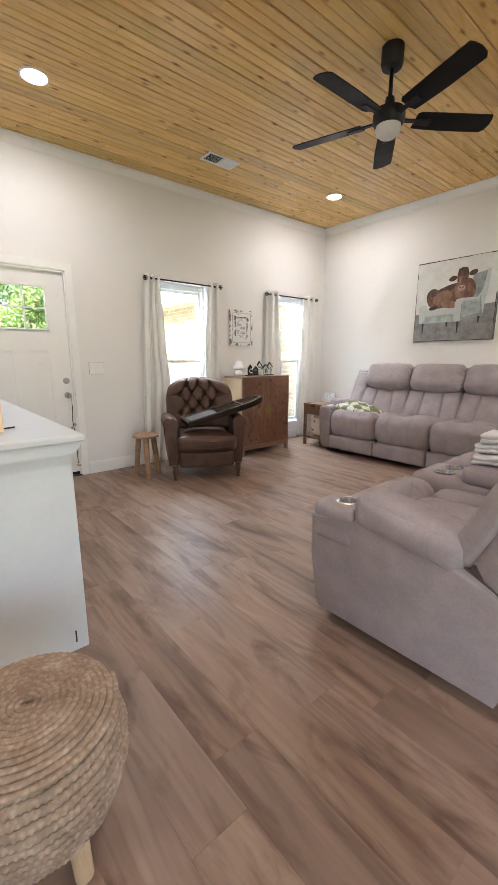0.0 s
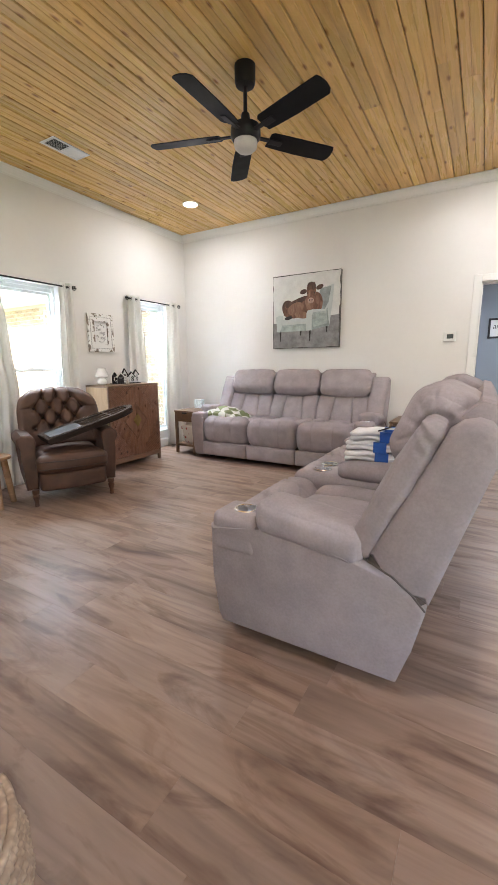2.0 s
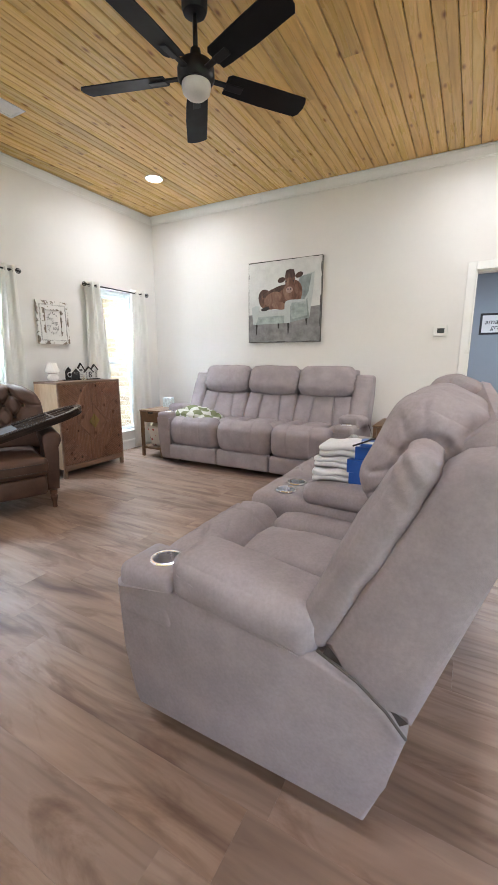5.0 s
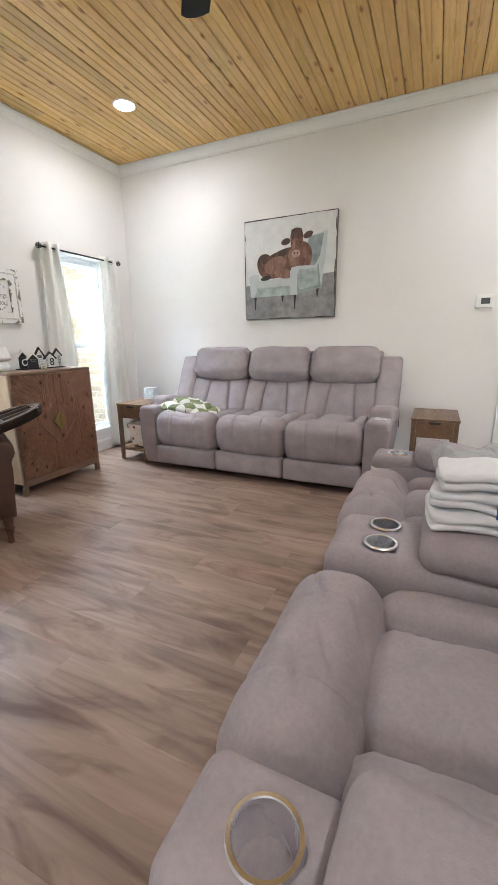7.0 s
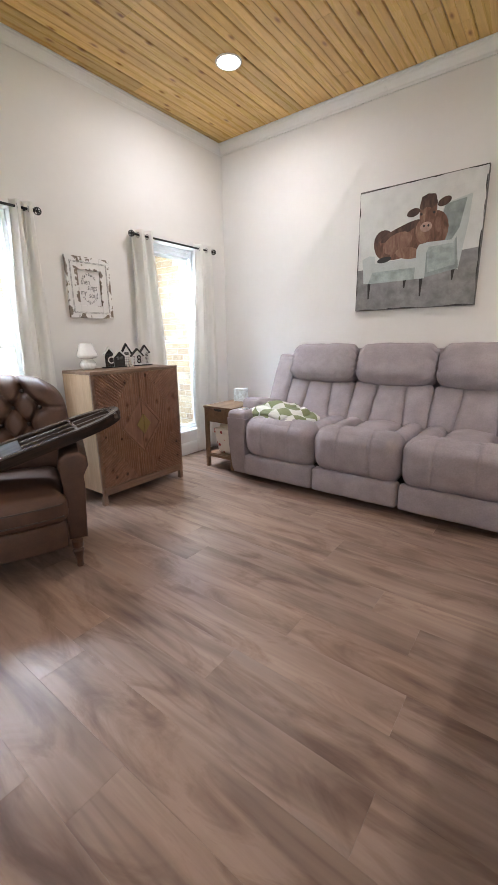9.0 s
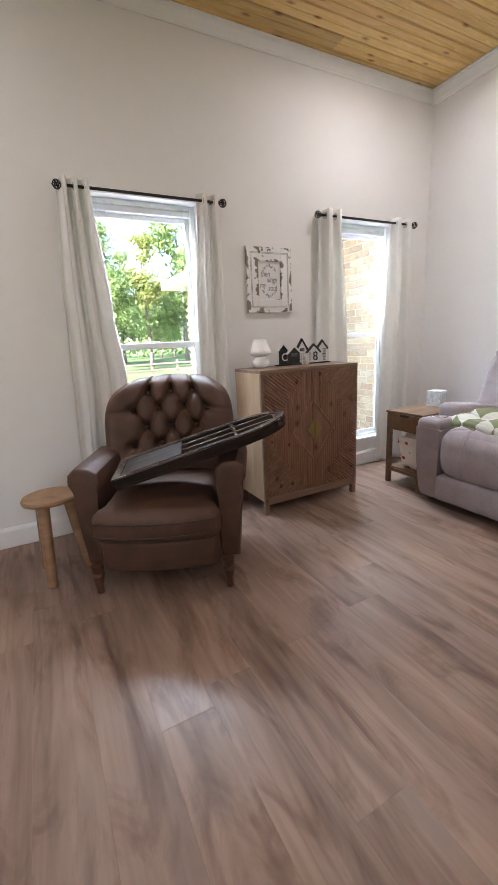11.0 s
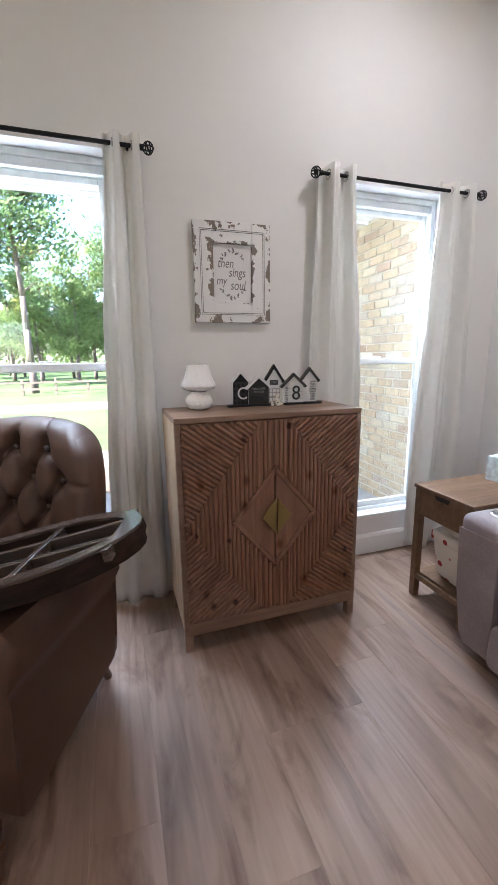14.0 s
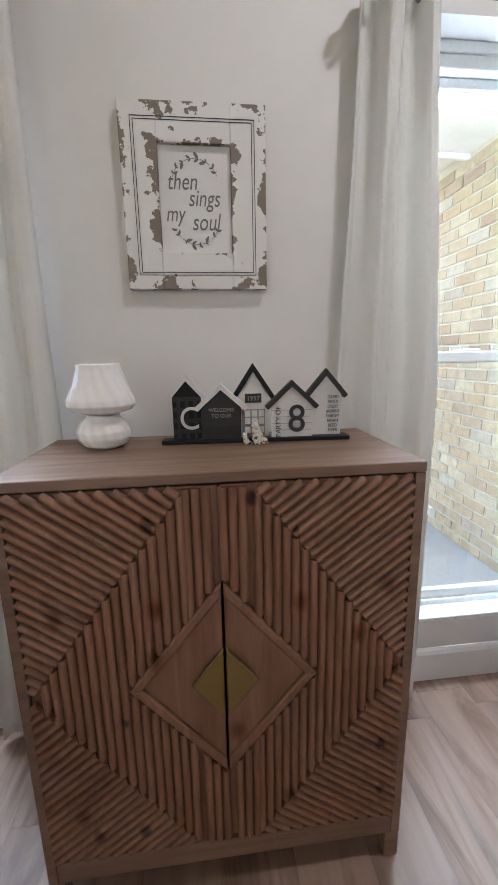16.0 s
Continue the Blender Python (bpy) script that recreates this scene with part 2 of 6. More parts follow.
M["light_wood"] = wood("pale_leg_wood", (0.44, 0.30, 0.17), (0.54, 0.39, 0.24), (0.62, 0.47, 0.31), (20, 20, 3), 0.5)
M["dark_wood"] = wood("dark_frame_wood", (0.008, 0.004, 0.0025), (0.018, 0.009, 0.005), (0.042, 0.020, 0.011), (3, 30, 30), 0.58, spec=0.2)
# paler than dark_wood: window reflection on upward faces put into the colour
M["gray_wood"] = wood("window_lit_top_wood", (0.035, 0.024, 0.018), (0.07, 0.05, 0.04), (0.12, 0.095, 0.08), (3, 30, 30), 0.16, spec=1.0)
M["leg_wood"] = wood("turned_leg_wood", (0.05, 0.022, 0.012), (0.085, 0.038, 0.02), (0.12, 0.056, 0.03), (20, 20, 4), 0.35)
M["black"] = plain("black_metal", (0.006, 0.006, 0.0065), 0.42, 0.0, var=0.1, spec=0.3)
M["blade_black"] = plain("matt_black_blade", (0.004, 0.004, 0.0045), 0.55, var=0.15, spec=0.2)
M["chrome"] = plain("polished_steel", (0.90, 0.90, 0.92), 0.26, 1.0, var=0.04, rvar=0.06)
M["nickel"] = plain("satin_nickel", (0.42, 0.41, 0.40), 0.3, 1.0, var=0.05)
M["plastic"] = plain("white_plastic", (0.78, 0.78, 0.76), 0.35, var=0.02)
M["screen"] = plain("dark_screen", (0.06, 0.07, 0.07), 0.2)
M["vinyl"] = plain("vinyl_window", (0.86, 0.88, 0.88), 0.3, var=0.02)
M["island"] = plain("white_sideboard_paint", (0.66, 0.69, 0.71), 0.42, var=0.05, scale=3, bmp=0.05, bscale=60, fine=0.04)
M["candle"] = plain("cream_wax", (0.80, 0.62, 0.40), 0.5, var=0.06)
M["milk"] = plain("milk_glass", (0.88, 0.87, 0.86), 0.12, var=0.02)
M["towel"] = plain("white_towel", (0.78, 0.78, 0.80), 0.95, var=0.04, scale=30, bmp=0.8, bscale=400, fine=0.08)
M["blue"] = plain("blue_card", (0.02, 0.10, 0.42), 0.45, var=0.05)
M["tissue"] = plain("tissue_box_card", (0.62, 0.70, 0.74), 0.5, var=0.25, scale=38)
M["cream"] = plain("cream_cloth", (0.68, 0.62, 0.54), 0.9, var=0.05, scale=20, bmp=0.4)
M["paper"] = plain("white_paper", (0.74, 0.73, 0.73), 0.6, var=0.02)
M["ink"] = plain("black_ink", (0.02, 0.02, 0.022), 0.6)
M["gray_ink"] = plain("gray_ink", (0.17, 0.17, 0.175), 0.6)
M["soft_gray_ink"] = plain("soft_gray_ink", (0.30, 0.29, 0.285), 0.6)
M["sign_white"] = plain("sign_white", (0.70, 0.70, 0.69), 0.55, var=0.03)
M["sign_black"] = plain("sign_black", (0.009, 0.009, 0.010), 0.5, var=0.1, spec=0.25)
M["sign_gray"] = plain("sign_gray", (0.038, 0.036, 0.036), 0.55, var=0.1, spec=0.25)
M["soffit"] = plain("soffit_paint", (0.72, 0.71, 0.69), 0.6, kind="World")
M["concrete"] = plain("porch_concrete", (0.30, 0.285, 0.265), 0.8, var=0.08, scale=2, bmp=0.3, kind="World", fine=0.12)
M["mulch"] = plain("mulch", (0.14, 0.10, 0.07), 0.95, var=0.35, scale=9, bmp=1.0, bscale=40, kind="World", fine=0.4)
M["gravel"] = plain("gravel_lane", (0.40, 0.36, 0.31), 0.9, var=0.1, scale=2, bmp=0.5, bscale=60, kind="World", fine=0.15)
M["grass"] = plain("lawn_grass", (0.085, 0.14, 0.038), 0.9, var=0.35, scale=0.6, bmp=0.8, bscale=40, kind="World", fine=0.3)
M["bark"] = plain("tree_bark", (0.13, 0.10, 0.085), 0.9, var=0.25, scale=5, bmp=1.0, bscale=30)
M["mortar"] = plain("mortar", (0.50, 0.45, 0.37), 0.9, kind="World", bmp=0.4, bscale=120)
M["fence"] = plain("fence_wood", (0.17, 0.13, 0.10), 0.85, var=0.2)


def leaf_mat(name, c1, c2, c3):
    m, n, l, b = base_mat(name)
    _, r = coords(n, l, rand="island")
    l.new(ramp(n, l, r, [(0.0, c1), (0.5, c2), (1.0, c3)]), b.inputs["Base Color"])
    b.inputs["Roughness"].default_value = 0.6
    b.inputs["Transmission Weight"].default_value = 0.0
    b.inputs["Subsurface Weight"].default_value = 0.0
    tr = n.new("ShaderNodeBsdfTranslucent")
    l.new(ramp(n, l, r, [(0.0, c1), (0.5, c2), (1.0, c3)]), tr.inputs[0])
    mx = n.new("ShaderNodeMixShader")
    mx.inputs[0].default_value = 0.45
    l.new(b.outputs[0], mx.inputs[1])
    l.new(tr.outputs[0], mx.inputs[2])
    l.new(mx.outputs[0], n["Material Output"].inputs[0])
    return m


M["leaf"] = leaf_mat("leaves", (0.11, 0.19, 0.06), (0.17, 0.26, 0.08), (0.25, 0.31, 0.10))
M["leaf_blue"] = leaf_mat("pine_needles", (0.09, 0.17, 0.07), (0.14, 0.22, 0.09), (0.20, 0.27, 0.12))
M["leaf_yellow"] = leaf_mat("autumn_leaves", (0.15, 0.21, 0.05), (0.22, 0.26, 0.06), (0.28, 0.26, 0.07))


def curtain_mat():
    m, n, l, b = base_mat("curtain_linen")
    v, _ = coords(n, l, (300, 300, 300))
    w = noise_tex(n, l, v, 1.0, 2)
    l.new(ramp(n, l, w, [(0.3, (0.80, 0.79, 0.765)), (0.7, (0.87, 0.86, 0.835))]), b.inputs["Base Color"])
    b.inputs["Roughness"].default_value = 0.9
    bump(n, l, b, w, 0.15, 0.001)
    tr = n.new("ShaderNodeBsdfTranslucent")
    tr.inputs[0].default_value = (0.62, 0.60, 0.55, 1)
    mx = n.new("ShaderNodeMixShader")
    mx.inputs[0].default_value = 0.22
    l.new(b.outputs[0], mx.inputs[1])
    l.new(tr.outputs[0], mx.inputs[2])
    l.new(mx.outputs[0], n["Material Output"].inputs[0])
    return m


M["curtain"] = curtain_mat()


def glass_mat():
    m, n, l, b = base_mat("window_glass")
    b.inputs["Base Color"].default_value = (0.97, 0.99, 0.98, 1)
    b.inputs["Roughness"].default_value = 0.0
    b.inputs["Transmission Weight"].default_value = 1.0
    b.inputs["IOR"].default_value = 1.45
    return m


M["glass"] = glass_mat()


def brick_mat():
    m, n, l, b = base_mat("tan_brick")
    v, r = coords(n, l, (1, 1, 1), "World", "object")
    g = noise_tex(n, l, v, 22, 5)
    col = ramp(n, l, r, [(0.0, (0.400, 0.304, 0.184)), (0.3, (0.352, 0.256, 0.152)), (0.55, (0.440, 0.360, 0.240)), (0.84, (0.288, 0.200, 0.128)), (1.0, (0.432, 0.384, 0.296))])
    col = mixc(n, l, 1.0, col, ramp(n, l, g, [(0.3, (0.75,) * 3), (0.7, (1.15,) * 3)]), "MULTIPLY")
    l.new(col, b.inputs["Base Color"])
    b.inputs["Roughness"].default_value = 0.9
    bump(n, l, b, g, 0.5, 0.003)
    return m


def brick_far_mat():
    m, n, l, b = base_mat("tan_brick_far")
    v, r = coords(n, l, (1, 1, 1), "World", "island")
    g = noise_tex(n, l, v, 22, 5)
    col = ramp(n, l, r, [(0.0, (0.400, 0.304, 0.184)), (0.3, (0.352, 0.256, 0.152)), (0.55, (0.440, 0.360, 0.240)), (0.84, (0.288, 0.200, 0.128)), (1.0, (0.432, 0.384, 0.296))])
    l.new(mixc(n, l, 1.0, col, ramp(n, l, g, [(0.3, (0.75,) * 3), (0.7, (1.15,) * 3)]), "MULTIPLY"), b.inputs["Base Color"])
    b.inputs["Roughness"].default_value = 0.9
    return m


M["brick"], M["brick_far"] = brick_mat(), brick_far_mat()


def distressed_mat():
    m, n, l, b = base_mat("distressed_white_paint")
    tc = n.new("ShaderNodeTexCoord")
    sep = n.new("ShaderNodeSeparateXYZ")
    l.new(tc.outputs["Object"], sep.inputs[0])
    ax = maths(n, l, "DIVIDE", maths(n, l, "ABSOLUTE", sep.outputs[0]), 0.19)
    az = maths(n, l, "DIVIDE", maths(n, l, "ABSOLUTE", sep.outputs[2]), 0.23)
    edge = maths(n, l, "MAXIMUM", ax, az)
    rim = maths(n, l, "ABSOLUTE", maths(n, l, "SUBTRACT", edge, 0.77))
    v, _ = coords(n, l)
    g = noise_tex(n, l, v, 17, 6, 0.62)
    f = maths(n, l, "ADD", g, maths(n, l, "MULTIPLY", rim, 0.95))
    mask = ramp(n, l, f, [(0.695, (0, 0, 0)), (0.705, (1, 1, 1))])
    l.new(mixc(n, l, mask, (0.74, 0.73, 0.72), (0.20, 0.165, 0.135)), b.inputs["Base Color"])
    b.inputs["Roughness"].default_value = 0.6
    bump(n, l, b, mask, -0.3, 0.001)
    return m


M["distressed"] = distressed_mat()


def check_mat(name, scale, a, b_, c):
    m, n, l, b = base_mat(name)
    v, _ = coords(n, l, (1, 1, 0.0), turn=(0, 0, 20))
    ch = n.new("ShaderNodeTexChecker")
    ch.inputs["Scale"].default_value = scale
    ch.inputs[1].default_value, ch.inputs[2].default_value = rgba(a), rgba(b_)
    l.new(v, ch.inputs[0])
    g = noise_tex(n, l, v, 350, 2)
    l.new(mixc(n, l, 0.3, ch.outputs[0], ramp(n, l, g, [(0.3, c), (0.7, (1, 1, 1))]), "MULTIPLY"), b.inputs["Base Color"])
    b.inputs["Roughness"].default_value = 0.95
    bump(n, l, b, g, 0.5)
    return m


M["blanket"] = check_mat("check_blanket", 9, (0.20, 0.225, 0.115), (0.60, 0.59, 0.53), (0.8, 0.8, 0.8))


def jute_mat():
    m, n, l, b = base_mat("braided_jute")
    v, _ = coords(n, l)
    vo = n.new("ShaderNodeTexVoronoi")
    vo.inputs["Scale"].default_value = 75
    l.new(v, vo.inputs["Vector"])
    big = noise_tex(n, l, v, 16, 4)
    col = ramp(n, l, big, [(0.3, (0.30, 0.21, 0.15)), (0.55, (0.42, 0.31, 0.23)), (0.75, (0.52, 0.41, 0.32))])
    l.new(mixc(n, l, 0.7, col, ramp(n, l, vo.outputs["Distance"], [(0.1, (1.1,) * 3), (0.6, (0.62,) * 3)]), "MULTIPLY"), b.inputs["Base Color"])
    b.inputs["Roughness"].default_value = 0.95
    bump(n, l, b, vo.outputs["Distance"], -0.9, 0.004)
    return m


M["jute"] = jute_mat()


def dotted_mat():
    m, n, l, b = base_mat("cherry_print_cloth")
    v, _ = coords(n, l)
    vo = n.new("ShaderNodeTexVoronoi")
    vo.inputs["Scale"].default_value = 17
    l.new(v, vo.inputs["Vector"])
    l.new(ramp(n, l, vo.outputs["Distance"], [(0.25, (0.34, 0.045, 0.045)), (0.29, (0.72, 0.67, 0.62))]), b.inputs["Base Color"])
    b.inputs["Roughness"].default_value = 0.9
    return m


M["cherry"] = dotted_mat()


def bag_mat():
    m, n, l, b = base_mat("clear_plastic_bag")
    b.inputs["Base Color"].default_value = (0.86, 0.88, 0.88, 1)
    b.inputs["Roughness"].default_value = 0.18
    b.inputs["Transmission Weight"].default_value = 0.55
    b.inputs["IOR"].default_value = 1.2
    v, _ = coords(n, l)
    bump(n, l, b, noise_tex(n, l, v, 22, 4, 0.6, 1.0), 1.0, 0.01)
    return m


M["bag"] = bag_mat()


def glow(name, col, strength):
    m, n, l, b = base_mat(name)
    b.inputs["Base Color"].default_value = (0.8, 0.8, 0.8, 1)
    b.inputs["Emission Color"].default_value = rgba(col)
    b.inputs["Emission Strength"].default_value = strength
    return m


M["lamp_glow"] = glow("downlight_glow", (1.0, 0.97, 0.93), 7.0)
M["bowl"] = plain("frosted_bowl", (0.62, 0.60, 0.58), 0.35)


# ---- mesh helpers ----
def thing(name, m=None, label="", category="", group=""):
    ob = new(name)
    ob.empty_display_size = 0.1
    if m is not None:
        ob.matrix_world = m
    return tagged(ob, label, category, group)


def part(name, bm, material, parent=None, label="", smooth=False, loc=None, kind=""):
    me = bpy.data.meshes.new(name)
    if smooth:
        for f in bm.faces:
            f.smooth = True
    bm.normal_update()
    bm.to_mesh(me)
    bm.free()
    me.materials.append(M[material])
    if smooth == "auto":
        me.set_sharp_from_angle(angle=radians(40))
    ob = new(name, me)
    if parent:
        ob.parent = parent
    if loc:
        ob.location = loc
    return tagged(ob, label, kind=kind)


def box(bm, x0, x1, y0, y1, z0, z1, bev=0.0, seg=2, m=None):
    vs = [bm.verts.new((x, y, z)) for x in (x0, x1) for y in (y0, y1) for z in (z0, z1)]
    fs = [bm.faces.new([vs[i] for i in q]) for q in ((0, 1, 3, 2), (4, 6, 7, 5), (0, 4, 5, 1), (2, 3, 7, 6), (0, 2, 6, 4), (1, 5, 7, 3))]
    if m is not None:
        for v in vs:
            v.co = m @ v.co
    if bev:
        es = list({e for f in fs for e in f.edges})
        bmesh.ops.bevel(bm, geom=es, offset=bev, segments=seg, profile=0.5, affect="EDGES", clamp_overlap=True)
    return bm


def bx(*a, **k):
    return box(bmesh.new(), *a, **k)


def prism(bm, poly, a, b, axis="x", bev=0.0, seg=2, m=None):
    """A polygon in the plane across the axis, drawn out from a to b along it."""
    def at(u, v, w):
        return {"x": (w, u, v), "y": (u, w, v), "z": (u, v, w)}[axis]
    lo = [bm.verts.new(at(u, v, a)) for u, v in poly]
    hi = [bm.verts.new(at(u, v, b)) for u, v in poly]
    f1, f2 = bm.faces.new(lo), bm.faces.new(hi[::-1])
    k = len(poly)
    for i in range(k):
        bm.faces.new((lo[i], hi[i], hi[(i + 1) % k], lo[(i + 1) % k]))
    es = list({e for f in (f1, f2) for e in f.edges})
    new_v = lo + hi
    if m is not None:
        for v in new_v:
            v.co = m @ v.co
    if bev:
        bmesh.ops.bevel(bm, geom=es, offset=bev, segments=seg, profile=0.5, affect="EDGES", clamp_overlap=True)
    bmesh.ops.recalc_face_normals(bm, faces=bm.faces)
    return bm


def lathe(bm, prof, seg=24, m=None):
    rows = []
    for r, z in prof:
        if r < 1e-5:
            rows.append([bm.verts.new((0, 0, z))])
        else:
            rows.append([bm.verts.new((r * math.cos(2 * math.pi * i / seg), r * math.sin(2 * math.pi * i / seg), z)) for i in range(seg)])
    for a, b in zip(rows, rows[1:]):
        for i in range(seg):
            j = (i + 1) % seg
            q = [a[i % len(a)], a[j % len(a)], b[j % len(b)], b[i % len(b)]]
            q = list(dict.fromkeys(q))
            if len(q) > 2:
                bm.faces.new(q)
    for row in (rows[0], rows[-1]):
        if len(row) > 2:
            bm.faces.new(row)
    if m is not None:
        for row in rows:
            for v in row:
                v.co = m @ v.co
    bmesh.ops.recalc_face_normals(bm, faces=bm.faces)
    return bm


def rod(bm, p, q, r, r2=None, seg=12):
    p, q = Vector(p), Vector(q)
    m = Matrix.Translation(p) @ (q - p).to_track_quat("Z", "Y").to_matrix().to_4x4()
    return lathe(bm, [(r, 0), (r if r2 is None else r2, (q - p).length)], seg, m)


def softbox(bm, c, h, r=0.05, bulge=(0, 0, 0), n=(10, 10, 10), wr=0.003, freq=9.0, seed=0.0, fn=None, m=None):
    """An upholstered block: rounded by r, swollen by bulge, wrinkled by wr; fn(p, s) may bend it, s being -1..1 on each axis."""
    vs = {}

    def spread(i, k):
        u = 2 * i / k - 1
        return 0.6 * math.sin(u * math.pi / 2) + 0.4 * u

    def vert(i, j, k):
        if (i, j, k) not in vs:
            s = Vector((spread(i, n[0]), spread(j, n[1]), spread(k, n[2])))
            p = Vector((s.x * h[0], s.y * h[1], s.z * h[2]))
            rr = min(r, *h) * 0.999
            q = Vector([max(-(hh - rr), min(hh - rr, x)) for x, hh in zip(p, h)])
            d = p - q
            if d.length > 1e-9:
                p = q + d.normalized() * rr
            p.x += s.x * bulge[0] * (1 - s.y ** 2) * (1 - s.z ** 2)
            p.y += s.y * bulge[1] * (1 - s.x ** 2) * (1 - s.z ** 2)
            p.z += s.z * bulge[2] * (1 - s.x ** 2) * (1 - s.y ** 2)
            if wr:
                w = noise.noise_vector(p * freq + Vector((seed, seed * 1.7, seed * 0.3)))
                w2 = noise.noise_vector(p * freq * 3.1 + Vector((seed, 7, seed)))
                p += w * wr + w2 * wr * 0.35
            if fn:
                p = fn(p, s)
            p = Vector(c) + p
            if m is not None:
                p = m @ p
            vs[i, j, k] = bm.verts.new(p)
        return vs[i, j, k]

    a, b, d = n
    for i in range(a):
        for j in range(b):
            bm.faces.new((vert(i, j, 0), vert(i, j + 1, 0), vert(i + 1, j + 1, 0), vert(i + 1, j, 0)))
            bm.faces.new((vert(i, j, d), vert(i + 1, j, d), vert(i + 1, j + 1, d), vert(i, j + 1, d)))
    for i in range(a):
        for k in range(d):
            bm.faces.new((vert(i, 0, k), vert(i + 1, 0, k), vert(i + 1, 0, k + 1), vert(i, 0, k + 1)))
            bm.faces.new((vert(i, b, k), vert(i, b, k + 1), vert(i + 1, b, k + 1), vert(i + 1, b, k)))
    for j in range(b):
        for k in range(d):
            bm.faces.new((vert(0, j, k), vert(0, j, k + 1), vert(0, j + 1, k + 1), vert(0, j + 1, k)))
            bm.faces.new((vert(a, j, k), vert(a, j + 1, k), vert(a, j + 1, k + 1), vert(a, j, k + 1)))
    return bm


def soft(*a, **k):
    return softbox(bmesh.new(), *a, **k)


def tube(bm, pts, r, seg=8):
    """A round cord through the points."""
    rings = []
    for i, p in enumerate(pts):
        d = Vector(pts[min(i + 1, len(pts) - 1)]) - Vector(pts[max(i - 1, 0)])
        q = d.to_track_quat("Z", "Y")
        rings.append([bm.verts.new(Vector(p) + q @ Vector((r * math.cos(2 * math.pi * k / seg), r * math.sin(2 * math.pi * k / seg), 0))) for k in range(seg)])
    for a, b in zip(rings, rings[1:]):
        for k in range(seg):
            bm.faces.new((a[k], a[(k + 1) % seg], b[(k + 1) % seg], b[k]))
    bm.faces.new(rings[0][::-1])
    bm.faces.new(rings[-1])
    return bm


def text(name, words, size, material, parent, m, depth=0.001, align="CENTER", shear=0.0, space=1.0):
    cu = bpy.data.curves.new(name, "FONT")
    cu.body, cu.size, cu.extrude, cu.align_x, cu.align_y, cu.shear, cu.space_character = words, size, depth, align, "CENTER", shear, space
    tmp = new("tmp", cu)
    me = bpy.data.meshes.new_from_object(tmp)
    bpy.data.objects.remove(tmp)
    me.materials.append(M[material])
    ob = new(name, me)
    ob.parent = parent
    ob.matrix_local = m
    return ob


# ---- walls, ceiling slab, openings ----
def wall_with_holes(name, axis, face, out, lo, hi, top, holes, material="wall"):
    """A wall whose room face is at `face` and which goes `out` metres outward; holes are (a, b, z0, z1)."""
    bm = bmesh.new()
    us = sorted({lo, hi, *[h[0] for h in holes], *[h[1] for h in holes]})
    zs = sorted({0.0, top, *[h[2] for h in holes], *[h[3] for h in holes]})
    grid = {}

    def solid(i, j):
        if not (0 <= i < len(us) - 1 and 0 <= j < len(zs) - 1):
            return False
        u, z = (us[i] + us[i + 1]) / 2, (zs[j] + zs[j + 1]) / 2
        return not any(a < u < b and c < z < d for a, b, c, d in holes)

    def v(i, j, k):
        if (i, j, k) not in grid:
            w = face + (out if k else 0)
            grid[i, j, k] = bm.verts.new((us[i], w, zs[j]) if axis == "x" else (w, us[i], zs[j]))
        return grid[i, j, k]

    for i in range(len(us) - 1):
        for j in range(len(zs) - 1):
            if solid(i, j):
                for k in (0, 1):
                    bm.faces.new((v(i, j, k), v(i + 1, j, k), v(i + 1, j + 1, k), v(i, j + 1, k)))
                for di, dj, e in ((-1, 0, ((i, j), (i, j + 1))), (1, 0, ((i + 1, j), (i + 1, j + 1))), (0, -1, ((i, j), (i + 1, j))), (0, 1, ((i, j + 1), (i + 1, j + 1)))):
                    if not solid(i + di, j + dj):
                        (a, b), (c, d) = e
                        bm.faces.new((v(a, b, 0), v(c, d, 0), v(c, d, 1), v(a, b, 1)))
    bmesh.ops.recalc_face_normals(bm, faces=bm.faces)
    return part(name, bm, material, kind="structure")


DOOR = (0.34, 1.29, 0.0, 2.06)
HALL_Y = (-0.66, 0.265)
wall_with_holes("wall_north", "x", NORTH, WALL, WEST, EAST + 0.12, CEIL + 0.15, [(a, b, *WIN_Z) for a, b in WINDOWS] + [DOOR])
wall_with_holes("wall_east", "y", EAST, 0.12, SOUTH, NORTH, CEIL + 0.15, [(*HALL_Y, 0.0, 2.07)])
wall_with_holes("wall_west", "y", WEST, -0.15, SOUTH - 0.15, NORTH + WALL, CEIL + 0.15, [])
wall_with_holes("wall_south", "x", SOUTH, -0.15, WEST, EAST + 0.12, CEIL + 0.15, [(*SOUTH_OPENING, 0.0, 2.1)])
# the room beyond the cased opening
wall_with_holes("wall_hall_east", "y", 9.12, 0.12, -3.0, 1.5, 2.8, [], "gray_wall")
wall_with_holes("wall_hall_north", "x", 1.5, 0.12, EAST + 0.12, 9.24, 2.8, [], "gray_wall")
wall_with_holes("wall_hall_south", "x", -3.0, -0.12, EAST + 0.12, 9.24, 2.8, [], "gray_wall")
part("ceiling_hall", bx(EAST + 0.12, 9.3, -3.12, 1.62, 2.8, 2.95), "wall", kind="structure")
part("roof_slab", bx(WEST - 0.15, EAST + 0.12, SOUTH - 0.15, NORTH + WALL, CEIL + 0.15, CEIL + 0.35), "soffit", kind="structure")


